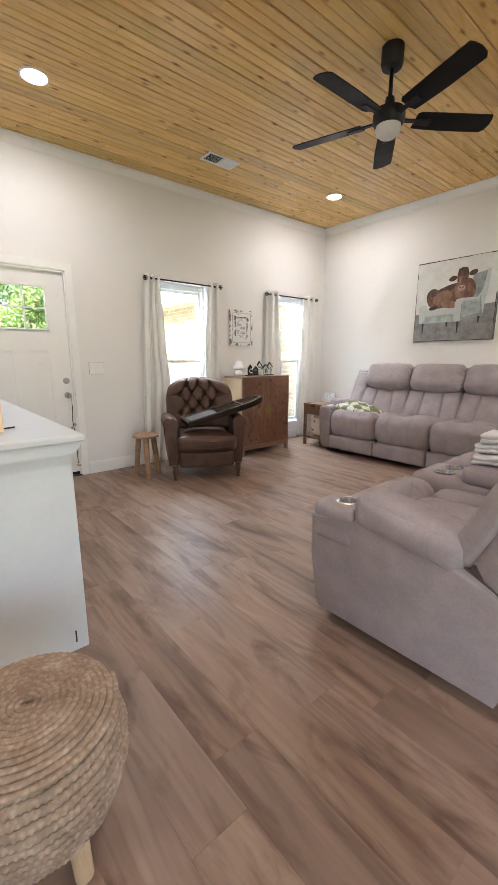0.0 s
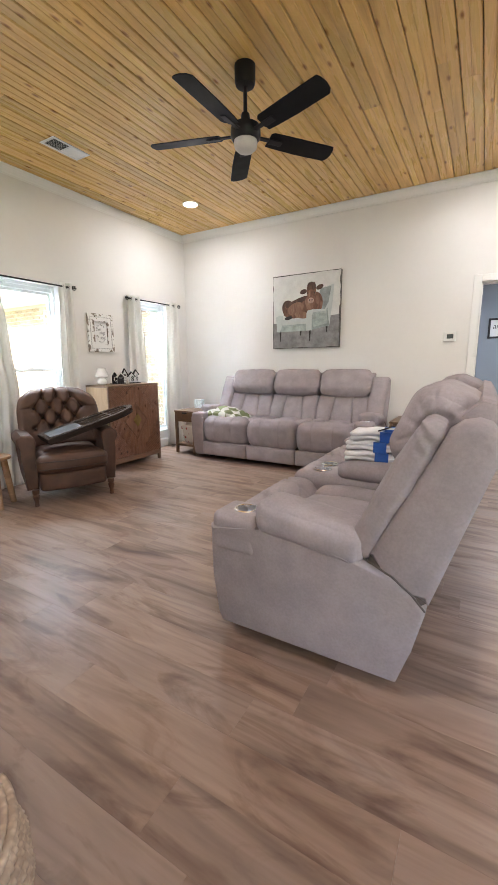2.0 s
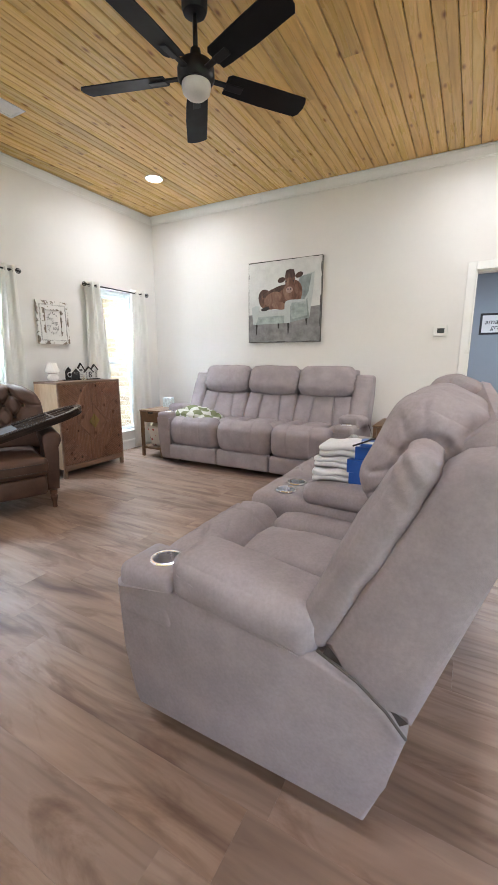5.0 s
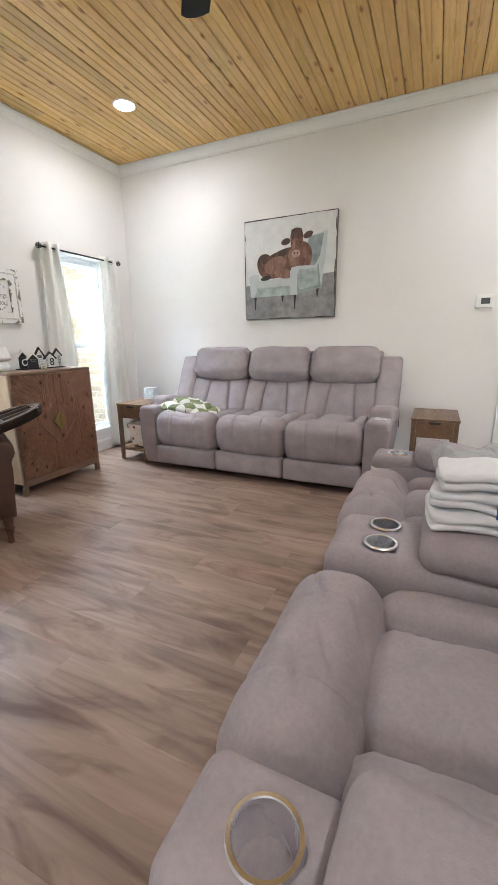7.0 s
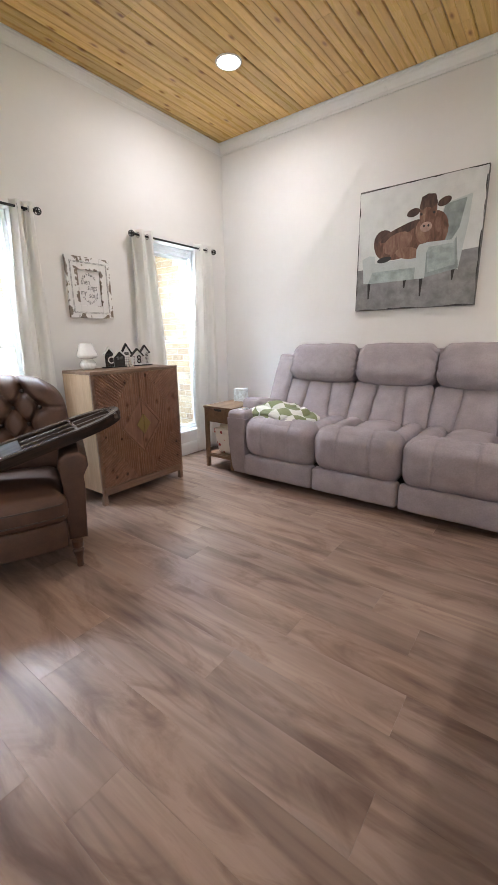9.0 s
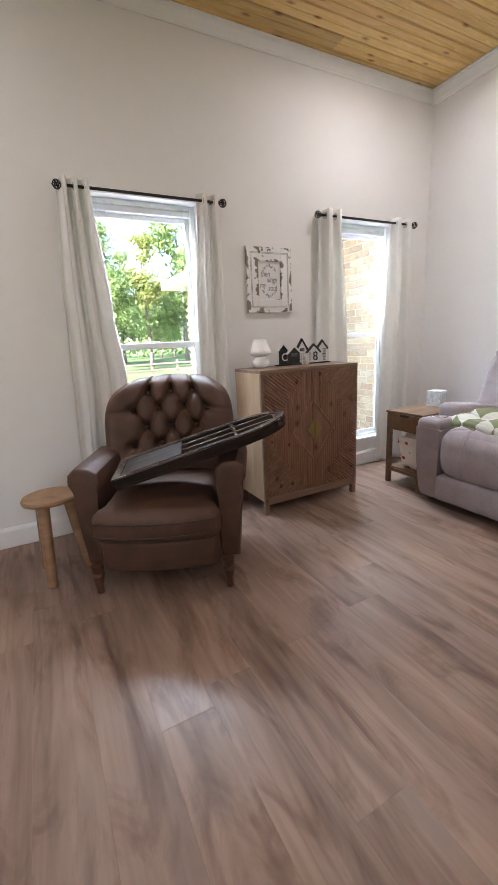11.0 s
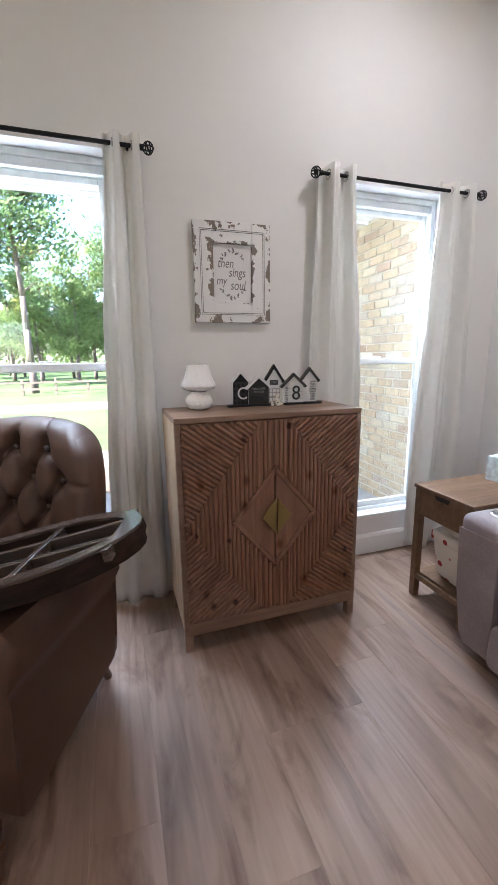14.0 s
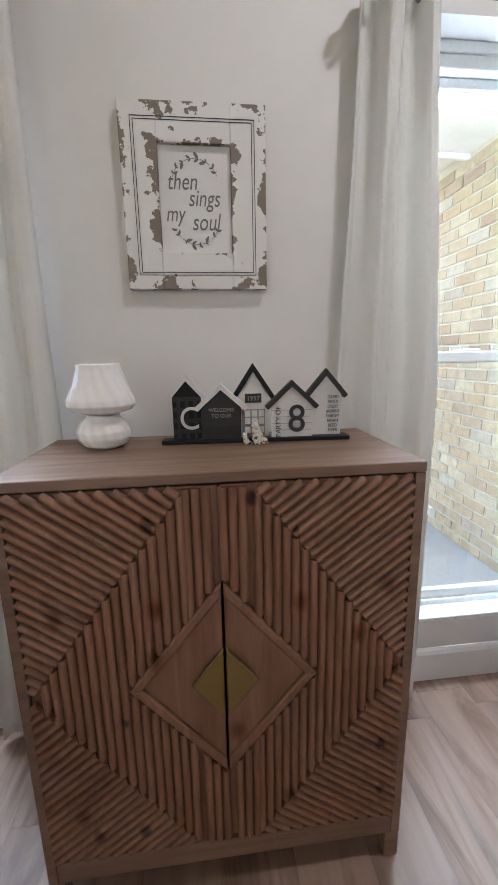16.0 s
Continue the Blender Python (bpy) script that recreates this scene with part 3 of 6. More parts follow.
def ceiling():
    bm = bmesh.new()
    rnd = random.Random(4)
    w, y = 0.1345, NORTH + 0.063
    while y > SOUTH:
        x = WEST - rnd.random() * 2.4
        y0, yn = max(SOUTH, y - w), y
        y = min(y, NORTH)
        while x < EAST:
            ln = rnd.choice((2.44, 3.66, 3.05, 4.88))
            a, b = max(WEST, x), min(EAST, x + ln)
            if b - a > 0.05:
                dz = rnd.uniform(0, 0.0008)
                za = CEIL + dz
                g, c = 0.0020, 0.0065
                sec = [(y0 + g, za + c), (y0 + g + c, za), ((y0 + y) / 2 - 0.004, za), ((y0 + y) / 2, za + 0.0032), ((y0 + y) / 2 + 0.004, za), (y - g - c, za), (y - g, za + c), (y - g, za + 0.018), (y0 + g, za + 0.018)]
                lo = [bm.verts.new((a + 0.0006, u, v)) for u, v in sec]
                hi = [bm.verts.new((b - 0.0006, u, v)) for u, v in sec]
                k = len(sec)
                bm.faces.new(lo)
                bm.faces.new(hi[::-1])
                for i in range(k):
                    bm.faces.new((lo[i], hi[i], hi[(i + 1) % k], lo[(i + 1) % k]))
            x += ln
        y = yn - w
    part("ceiling", bm, "pine", label="knotty pine tongue-and-groove board ceiling, warm stain", kind="structure")
    part("ceiling_backing", bx(WEST, EAST, SOUTH, NORTH, CEIL + 0.021, CEIL + 0.149), "subfloor", kind="structure")


ceiling()


def moulding(name, axis, face, sign, a, b, prof, material="trim", z=0.0):
    """prof: (distance from the wall, height) of a moulding along the wall from a to b."""
    bm = bmesh.new()
    prism(bm, [(face - sign * d, z + h) for d, h in prof], a, b, "y" if axis == "y" else "x")
    return part(name, bm, material, kind="structure")


CROWN = [(0, 0), (0, -0.090), (0.010, -0.090), (0.013, -0.076), (0.020, -0.070), (0.030, -0.052), (0.048, -0.030), (0.056, -0.024), (0.060, -0.014), (0.068, -0.010), (0.068, 0)]
BASE = [(0, 0), (0.014, 0), (0.014, 0.108), (0.009, 0.122), (0.004, 0.13), (0, 0.13)]
for name, axis, a, wall_at, end, k in (("crown_east", "y", SOUTH, EAST, NORTH - 0.001, 1.0), ("crown_north", "x", WEST, NORTH, EAST - 0.001, 0.5)):
    bm = prism(bmesh.new(), [(wall_at - 0.001 - k * d, CEIL - 0.001 + h) for d, h in CROWN], a, end, "y" if axis == "y" else "x")
    part(name, bm, "trim", kind="structure")


def run(name, axis, face, sign, a, b):
    bm = bmesh.new()
    prism(bm, [(face - sign * d, h + 0.001) for d, h in BASE], a, b, "x" if axis == "x" else "y")
    part(name, bm, "trim", kind="structure")


def run_y(name, face, sign, a, b):
    bm = bmesh.new()
    prism(bm, [(face - sign * d, h + 0.001) for d, h in BASE], a, b, "y")
    part(name, bm, "trim", kind="structure")


run("baseboard", "x", NORTH - 0.001, 1, 1.37, EAST - 0.016)
run("baseboard", "x", NORTH - 0.001, 1, WEST, 0.26)
run_y("baseboard", EAST - 0.001, 1, 0.345, NORTH - 0.001)
run_y("baseboard", EAST - 0.001, 1, SOUTH, -0.74)
run_y("baseboard", 9.119, 1, -3.0, 1.5)


def casing(name, axis, face, sign, a, b, top, w=0.075, t=0.018):
    """Door casing of three boards round an opening from a to b."""
    for k, (u0, u1, z0, z1) in enumerate(((a - w, a, 0.001, top + w), (b, b + w, 0.001, top + w), (a, b, top, top + w))):
        bm = bmesh.new()
        lo, hi = sorted((face - sign * 0.001, face - sign * t))
        if axis == "x":
            box(bm, u0, u1, lo, hi, z0, z1, 0.004)
        else:
            box(bm, lo, hi, u0, u1, z0, z1, 0.004)
        part(name, bm, "trim", kind="structure")


casing("trim_door", "x", NORTH, 1, DOOR[0], DOOR[1], 2.055, 0.068)
casing("trim_opening", "y", EAST, 1, HALL_Y[0], HALL_Y[1], 2.07, 0.075)
for y0, y1 in ((HALL_Y[0], HALL_Y[0] + 0.016), (HALL_Y[1] - 0.016, HALL_Y[1])):
    part("trim_jamb", bx(EAST + 0.001, EAST + 0.119, y0 + 0.001, y1 - 0.001, 0.001, 2.052), "trim", kind="structure")
part("trim_jamb", bx(EAST + 0.001, EAST + 0.119, HALL_Y[0] + 0.001, HALL_Y[1] - 0.001, 2.053, 2.069), "trim", kind="structure")


def frame_bars(bm, x0, x1, z0, z1, y0, y1, w, bev=0.004):
    box(bm, x0, x0 + w, y0, y1, z0, z1, bev)
    box(bm, x1 - w, x1, y0, y1, z0, z1, bev)
    box(bm, x0 + w, x1 - w, y0, y1, z0, z0 + w, bev)
    box(bm, x0 + w, x1 - w, y0, y1, z1 - w, z1, bev)


def window(k, x0, x1):
    z0, z1 = WIN_Z
    w = thing("window_%d" % k, pose((x0 + x1) / 2, NORTH + 0.08, z0), "white vinyl double-hung window, closed, in a plaster reveal", "window")
    tagged(w, kind="structure")
    hw, h = (x1 - x0) / 2, z1 - z0
    bm = bmesh.new()
    frame_bars(bm, -hw + 0.001, hw - 0.001, 0.001, h - 0.001, 0.0, 0.068, 0.032)
    box(bm, -hw + 0.033, hw - 0.033, 0.004, 0.066, h - 0.072, h - 0.034, 0.004)
    part("window_frame", bm, "vinyl", w)
    mid = 1.185 - z0
    bm = bmesh.new()
    frame_bars(bm, -hw + 0.033, hw - 0.033, mid - 0.018, h - 0.073, 0.038, 0.062, 0.030)
    part("upper_sash", bm, "vinyl", w)
    bm = bmesh.new()
    frame_bars(bm, -hw + 0.033, hw - 0.033, 0.033, mid + 0.022, 0.010, 0.036, 0.036)
    part("lower_sash", bm, "vinyl", w)
    for a, b, y in ((mid + 0.01, h - 0.102, 0.050), (0.068, mid - 0.013, 0.023)):
        g = part("pane", bx(-hw + 0.062, hw - 0.062, y - 0.002, y + 0.002, a, b), "glass", w)
        g.visible_shadow = False
    bm = bmesh.new()
    box(bm, -0.03, 0.03, 0.004, 0.012, mid + 0.024, mid + 0.032, 0.002)
    part("sash_lock", bm, "vinyl", w)
    part("window_sill", bx(x0 + 0.001, x1 - 0.001, NORTH + 0.002, NORTH + 0.079, z0 - 0.0, z0 + 0.012, 0.003), "trim", kind="structure")


for k, (x0, x1) in enumerate(WINDOWS):
    window(k + 1, x0, x1)


def front_door():
    d = thing("door_1", pose((DOOR[0] + DOOR[1]) / 2, NORTH + 0.022, 0.012), "white panelled front door, shut, with six small panes", "door")
    tagged(d, kind="structure")
    hw, h = 0.459, 2.03
    lite = (-0.33, 0.30, 1.475, 1.895)
    bm = bmesh.new()
    x = [-hw, lite[0], lite[1], hw]
    box(bm, -hw, lite[0], 0, 0.044, 0.03, h)
    box(bm, lite[1], hw, 0, 0.044, 0.03, h)
    box(bm, lite[0], lite[1], 0, 0.044, lite[3], h)
    box(bm, lite[0], lite[1], 0, 0.044, 1.285, lite[2])
    for a, b in ((-0.33, -0.29), (-0.045, 0.045), (0.27, 0.30)):
        box(bm, a, b, 0, 0.044, 0.22, 1.285)
    box(bm, lite[0], lite[1], 0, 0.044, 0.03, 0.22)
    part("slab", bm, "trim", d)
    for a, b in ((-0.29, -0.045), (0.045, 0.27)):
        part("door_panel", bx(a, b, 0.011, 0.036, 0.22, 1.285), "trim", d)
    bm = bmesh.new()
    frame_bars(bm, lite[0], lite[1], lite[2], lite[3], -0.008, 0.05, 0.018)
    for i in (1, 2):
        u = lite[0] + (lite[1] - lite[0]) * i / 3
        box(bm, u - 0.008, u + 0.008, -0.004, 0.02, lite[2] + 0.018, lite[3] - 0.018)
    u = (lite[2] + lite[3]) / 2
    box(bm, lite[0] + 0.018, lite[1] - 0.018, -0.003, 0.019, u - 0.008, u + 0.008)
    part("pane_grid", bm, "trim", d)
    g = part("pane", bx(lite[0] + 0.019, lite[1] - 0.019, 0.024, 0.028, lite[2] + 0.019, lite[3] - 0.019), "glass", d)
    g.visible_shadow = False
    kx = 0.405
    m = pose(kx, 0, 0.99, 90)
    part("deadbolt", lathe(bmesh.new(), [(0.031, 0), (0.031, 0.012), (0.024, 0.02), (0.0, 0.022)], 24, m), "nickel", d, smooth="auto")
    m = pose(kx, 0, 0.845, 90)
    part("door_knob", lathe(bmesh.new(), [(0.031, 0), (0.031, 0.006), (0.012, 0.012), (0.012, 0.035), (0.026, 0.042), (0.030, 0.055), (0.022, 0.066), (0.0, 0.068)], 24, m), "nickel", d, smooth="auto")
    part("weatherstrip", bx(-hw, hw, 0.0, 0.044, 0.0, 0.029), "black", d)
    for z in (0.25, 1.0, 1.8):
        part("hinge", bx(-hw - 0.012, -hw - 0.001, -0.004, 0.006, z - 0.045, z + 0.045, 0.002), "nickel", d)
    bm = bmesh.new()
    for s in (-1, 1):
        u = 0.4745 * s
        box(bm, u - 0.0145 if s < 0 else u - 0.0135, u + 0.0135 if s < 0 else u + 0.0005 + 0.0135, -0.02, 0.1, 0.0, 2.035)
    part("jamb", bm, "trim", d)
    part("trim_threshold", bx(DOOR[0] + 0.002, DOOR[1] - 0.002, NORTH - 0.012, NORTH + 0.13, 0.001, 0.011, 0.003), "black", kind="structure")
    # cord of bells on the knob
    c = thing("bell_cord", pose(DOOR[0] + 0.475 + kx + 0.012, NORTH - 0.048, 0.0), "dark cord with small round bells hanging on the door knob", "door bells")
    tube_pts = [(0, 0, 0.86), (0.004, 0, 0.75), (-0.004, 0.004, 0.6), (0.008, 0.004, 0.45), (0.012, 0.004, 0.3), (0.014, 0.004, 0.135)]
    part("cord", tube(bmesh.new(), tube_pts, 0.004), "black", c, smooth=True)
    for px, pz in ((0.015, 0.56), (-0.012, 0.53), (0.014, 0.13), (0.026, 0.125)):
        part("bell", lathe(bmesh.new(), [(0, -0.016), (0.011, -0.011), (0.016, 0), (0.011, 0.011), (0, 0.016)], 14, pose(px, 0, pz)), "nickel", c, smooth=True)


front_door()


# ---- outdoors ----
def outdoors():
    part("ground", bx(-500, 500, -500, 600, -0.6, -0.42), "grass", label="sunlit mown lawn with worn patches", kind="structure")
    part("porch_slab", bx(WEST, 5.199, NORTH + WALL + 0.002, 6.45, -0.419, -0.10, 0.01), "concrete", kind="structure")
    bm = bmesh.new()
    softbox(bm, (1.0, 7.5, -0.42), (4.1, 1.0, 0.09), 0.09, (0, 0, 0.05), (60, 20, 3), 0.03, 3.0)
    part("mulch_bed", bm, "mulch", kind="structure")
    part("front_path", bx(-30, 5.1, 8.6, 9.9, -0.419, -0.40), "concrete", kind="structure")
    part("lane", bx(-200, 200, 17.0, 19.5, -0.419, -0.405), "gravel", kind="structure")
    # garage wing with a brick face towards the porch
    y_end = 11.0
    part("wall_garage", bx(5.206, 12.0, NORTH + WALL + 0.001, y_end, -0.419, 2.45), "mortar", kind="structure")
    part("garage_eave", bx(4.75, 12.4, NORTH + WALL + 1.30, y_end + 0.45, 2.451, 2.62), "soffit", kind="structure")
    part("porch_eave", bx(WEST - 0.5, 12.0, NORTH + WALL + 0.001, 5.74, 2.43 - 0.01, 2.44), "soffit", kind="structure")
    part("porch_fascia", bx(WEST - 0.5, 12.0, 5.742, 5.77, 2.39, 2.62), "soffit", kind="structure")
    part("porch_roof", bx(WEST - 0.5, 12.0, NORTH + WALL + 0.001, 5.741, 2.442, 2.62), "soffit", kind="structure")


outdoors()


def tree_mesh(seed, height, crown, leaf, leaf_n, leafname, bare=0.35, leaf_size=0.10):
    rnd = random.Random(seed)
    tr = bmesh.new()
    pts, x, y = [], 0.0, 0.0
    for i in range(9):
        pts.append(Vector((x, y, height * i / 8)))
        x += rnd.uniform(-0.05, 0.05) * height / 8
        y += rnd.uniform(-0.05, 0.05) * height / 8
    r0 = height * 0.016
    for i in range(8):
        rod(tr, pts[i], pts[i + 1], r0 * (1 - i / 9), r0 * (1 - (i + 1) / 9), 8)
    tips = []
    for _ in range(26):
        f = rnd.uniform(bare, 0.97)
        base = pts[0].lerp(pts[-1], f)
        k = int(f * 8)
        base = pts[k].lerp(pts[k + 1], f * 8 - k)
        a = rnd.uniform(0, 2 * math.pi)
        ln = crown * rnd.uniform(0.5, 1.0) * (1.15 - f * 0.7)
        tip = base + Vector((math.cos(a) * ln, math.sin(a) * ln, ln * rnd.uniform(0.15, 0.7)))
        rod(tr, base, tip, r0 * 0.35 * (1 - f * 0.6), r0 * 0.06, 5)
        tips += [base.lerp(tip, q) for q in (0.45, 0.7, 0.95)]
    verts, faces = [], []
    for i in range(leaf_n):
        c = rnd.choice(tips) + Vector((rnd.gauss(0, 1), rnd.gauss(0, 1), rnd.gauss(0, 0.8))) * crown * 0.15
        s = leaf_size * rnd.uniform(0.6, 1.5)
        u = Vector((rnd.gauss(0, 1), rnd.gauss(0, 1), rnd.gauss(0, 1))).normalized()
        v = u.orthogonal().normalized()
        w = u.cross(v)
        n0 = len(verts)
        verts += [c + v * s, c + w * s * 0.5 + u * s * 0.15, c - v * s, c - w * s * 0.5 + u * s * 0.15]
        faces.append((n0, n0 + 1, n0 + 2, n0 + 3))
    me = bpy.data.meshes.new("crown")
    me.from_pydata([tuple(v) for v in verts], [], faces)
    me.materials.append(M[leafname])
    return tr, me


def tree(name, m, label, *args):
    t = thing(name, m, label, "tree", "trees beyond the lawn")
    tr, me = tree_mesh(*args)
    part("trunk", tr, "bark", t, smooth=True)
    c = new("crown", me)
    c.parent = t
    return t


def woods():
    big = tree("tree", pose(-1.15, 26, -0.43), "tall pine with bare lower trunk at the edge of the lawn", 3, 13, 3.4, 0, 5200, "leaf_blue", 0.3, 0.13)
    a = tree("tree", pose(1.3, 41, -0.43), "slender green broadleaf tree by the fence", 5, 11, 3.0, 0, 5200, "leaf", 0.25, 0.15)
    b = tree("tree", pose(4.6, 36, -0.43), "slim tree with yellowing leaves by the fence", 8, 10, 2.0, 0, 2600, "leaf_yellow", 0.45, 0.13)
    rnd = random.Random(21)
    for i in range(13):
        src = rnd.choice((big, a, a, b))
        x = -24 + i * 3.1 + rnd.uniform(-0.7, 0.7)
        s = rnd.uniform(0.75, 1.15)
        copy_thing(src, pose(x, rnd.uniform(31, 40), -0.43, 0, 0, rnd.uniform(0, 360)) @ Matrix.Diagonal((s, s, s, 1)))
    for i in range(30):
        src = rnd.choice((big, a, a, b))
        x = -26 + i * 1.75 + rnd.uniform(-0.8, 0.8)
        s = rnd.uniform(0.65, 1.1)
        copy_thing(src, pose(x, rnd.uniform(40, 62), -0.43, 0, 0, rnd.uniform(0, 360)) @ Matrix.Diagonal((s, s, s, 1)))
    verts, faces = [], []
    for i in range(26000):
        x, y = rnd.uniform(-60, 50), rnd.uniform(64, 78)
        top = 8.5 + 2.6 * noise.noise(Vector((x * 0.13, 0.3, 0)))
        c = Vector((x, y, -0.4 + top * rnd.random() ** 0.8))
        s = 0.30 * rnd.uniform(0.5, 1.5)
        u = Vector((rnd.gauss(0, 1), rnd.gauss(0, 1), rnd.gauss(0, 1))).normalized()
        v = u.orthogonal().normalized()
        w = u.cross(v)
        n0 = len(verts)
        verts += [tuple(c + v * s), tuple(c + w * s * 0.6), tuple(c - v * s), tuple(c - w * s * 0.6)]
        faces.append((n0, n0 + 1, n0 + 2, n0 + 3))
    me = bpy.data.meshes.new("far_woods")
    me.from_pydata(verts, [], faces)
    me.materials.append(M["leaf"])
    tagged(new("far_woods", me), "far band of sunlit green woodland beyond the fence", "woodland", kind="stuff")
    f = thing("fence", pose(-6, 24.5, -0.42), "weathered low post-and-rail fence along the lane", "fence")
    for i in range(20):
        h = 0.75 + 0.1 * math.sin(i * 2.1)
        part("post", bx(i * 1.5 - 9, i * 1.5 - 8.88, -0.06, 0.06, 0, h, 0.01, 1), "fence", f)
    for z in (0.25, 0.58):
        part("rail", bx(-9, 19.6, -0.085, -0.061, z, z + 0.10), "fence", f)
    sh = thing("shrub", pose(2.15, 7.4, -0.38), "small green shrub in the mulch bed", "shrub")
    verts, faces = [], []
    for i in range(900):
        u = Vector((rnd.gauss(0, 1), rnd.gauss(0, 1), abs(rnd.gauss(0, 1)))).normalized()
        c = u * 0.30 * rnd.random() ** 0.4
        c.z *= 1.1
        v = u.orthogonal().normalized()
        w = u.cross(v)
        n0 = len(verts)
        s = 0.03
        verts += [tuple(c + v * s), tuple(c + w * s * 0.6), tuple(c - v * s), tuple(c - w * s * 0.6)]
        faces.append((n0, n0 + 1, n0 + 2, n0 + 3))
    me = bpy.data.meshes.new("foliage")
    me.from_pydata(verts, [], faces)
    me.materials.append(M["leaf"])
    c = new("foliage", me)
    c.parent = sh


woods()


# ---- ceiling fittings ----
def fan():
    f = thing("ceiling_fan", pose(2.594, 1.677, CEIL), "matt black five-blade ceiling fan with a frosted light bowl, at rest", "ceiling fan")
    part("canopy", lathe(bmesh.new(), [(0.0, -0.001), (0.068, -0.001), (0.068, -0.095), (0.060, -0.115), (0.0, -0.122)], 32), "black", f, smooth="auto")
    part("downrod", rod(bmesh.new(), (0, 0, -0.1215), (0, 0, -0.30), 0.013), "black", f, smooth=True)
    part("motor_housing", lathe(bmesh.new(), [(0.0, -0.27), (0.026, -0.275), (0.034, -0.32), (0.06, -0.335), (0.094, -0.35), (0.10, -0.37), (0.10, -0.415), (0.086, -0.435), (0.0, -0.436)], 36), "black", f, smooth="auto")
    part("light_bowl", lathe(bmesh.new(), [(0.0, -0.437), (0.078, -0.437), (0.080, -0.45), (0.074, -0.478), (0.052, -0.498), (0.0, -0.508)], 36), "bowl", f, smooth="auto")
    for k in range(5):
        m = pose(0, 0, -0.40, 0, 0, -108.5 + 72 * k)
        b = bmesh.new()
        prism(b, [(0.17, -0.052), (0.19, -0.068), (0.40, -0.070), (0.655, -0.069), (0.668, -0.045), (0.676, 0.0), (0.668, 0.045), (0.648, 0.069), (0.40, 0.070), (0.23, 0.062), (0.17, 0.056)], -0.003, 0.003, "z", m=m @ pose(0, 0, 0, -13))
        part("blade", b, "blade_black", f)
        b = bmesh.new()
        box(b, 0.06, 0.20, -0.016, 0.016, -0.006, 0.004, 0.003, m=m @ pose(0, 0, 0, -6))
        box(b, 0.17, 0.27, -0.022, 0.022, -0.011, -0.004, 0.003, m=m @ pose(0, 0, 0, -13))
        part("blade_arm", b, "black", f)


fan()


def downlight(x, y, z=CEIL):
    d = thing("downlight", pose(x, y, z), "round white recessed downlight, on; those out of view are added", "recessed light", "ceiling downlights")
    part("trim_ring", lathe(bmesh.new(), [(0.078, 0.0), (0.096, -0.001), (0.094, -0.006), (0.080, -0.008), (0.078, -0.004)], 40), "plastic", d, smooth="auto")
    part("lens", lathe(bmesh.new(), [(0.0, -0.006), (0.0785, -0.006), (0.0785, -0.001), (0.0, -0.001)], 40), "lamp_glow", d)


for lx, ly in LAMPS:
    downlight(lx, ly)
# fittings made up for the added hall lamps
for lx, ly in HALL_FILL_LAMPS:
    downlight(lx, ly, 2.8)


def ceiling_register():
    v = thing("ceiling_register", pose(2.637, 3.565, CEIL), "white rectangular metal ceiling air register", "air vent")
    bm = bmesh.new()
    frame_bars(bm, -0.185, 0.185, -0.095, 0.095, -0.007, -0.001, 0.026, 0.002)
    for vv in bm.verts:
        vv.co = Vector((vv.co.x, vv.co.z, vv.co.y))
    bmesh.ops.recalc_face_normals(bm, faces=bm.faces)
    part("frame", bm, "plastic", v)
    # flat dark sheet, no hollow: the shade inside the vent is its colour
    part("duct", bx(-0.16, 0.16, -0.07, 0.07, -0.0012, -0.0004), "screen", v)
    for s in (-1, 1):
        for i in range(14):
            x = s * (0.012 + i * 0.0108)
            part("slat", bx(-0.0035, 0.0035, -0.069, 0.069, -0.0006, 0.0006, m=pose(x, 0, -0.0045, 0, s * 38, 0)), "plastic", v)
    part("divider", bx(-0.006, 0.006, -0.069, 0.069, -0.007, -0.002), "plastic", v)


ceiling_register()


# ---- recliner sofas ----
ARM_CORE = [(0.055, 0.05), (0.038, 0.10), (0.034, 0.30), (0.036, 0.545), (0.25, 0.545), (0.275, 0.585), (0.48, 0.56), (0.70, 0.525), (0.80, 0.49), (0.88, 0.43), (0.915, 0.38), (0.88, 0.22), (0.83, 0.05)]


def cup_holder(parent, x, d, z):
    m = pose(x, d, z)
    prof = [(0.034, -0.075), (0.037, 0.002), (0.049, 0.004), (0.051, 0.0), (0.047, -0.004)]
    bm = lathe(bmesh.new(), [(0.0, -0.072), (0.038, -0.074), (0.0425, 0.003), (0.044, 0.005), (0.050, 0.0045), (0.053, 0.001), (0.0465, -0.003), (0.0435, -0.005), (0.0395, -0.0765), (0.0, -0.0765)], 32, m)
    part("cup_holder", bm, "chrome", parent, "polished steel cup holder")
    part("cup_base", lathe(bmesh.new(), [(0.0, -0.066), (0.0365, -0.066), (0.0365, -0.071), (0.0, -0.071)], 28, m), "chrome", parent)


def punch(ob, x, d, z):
    """Sinks a round well into the top of a soft part."""
    for v in ob.data.vertices:
        q = math.hypot(v.co.x - x, v.co.y - d)
        if q < 0.0475 and v.co.z > z - 0.05:
            v.co.z = z - 0.085


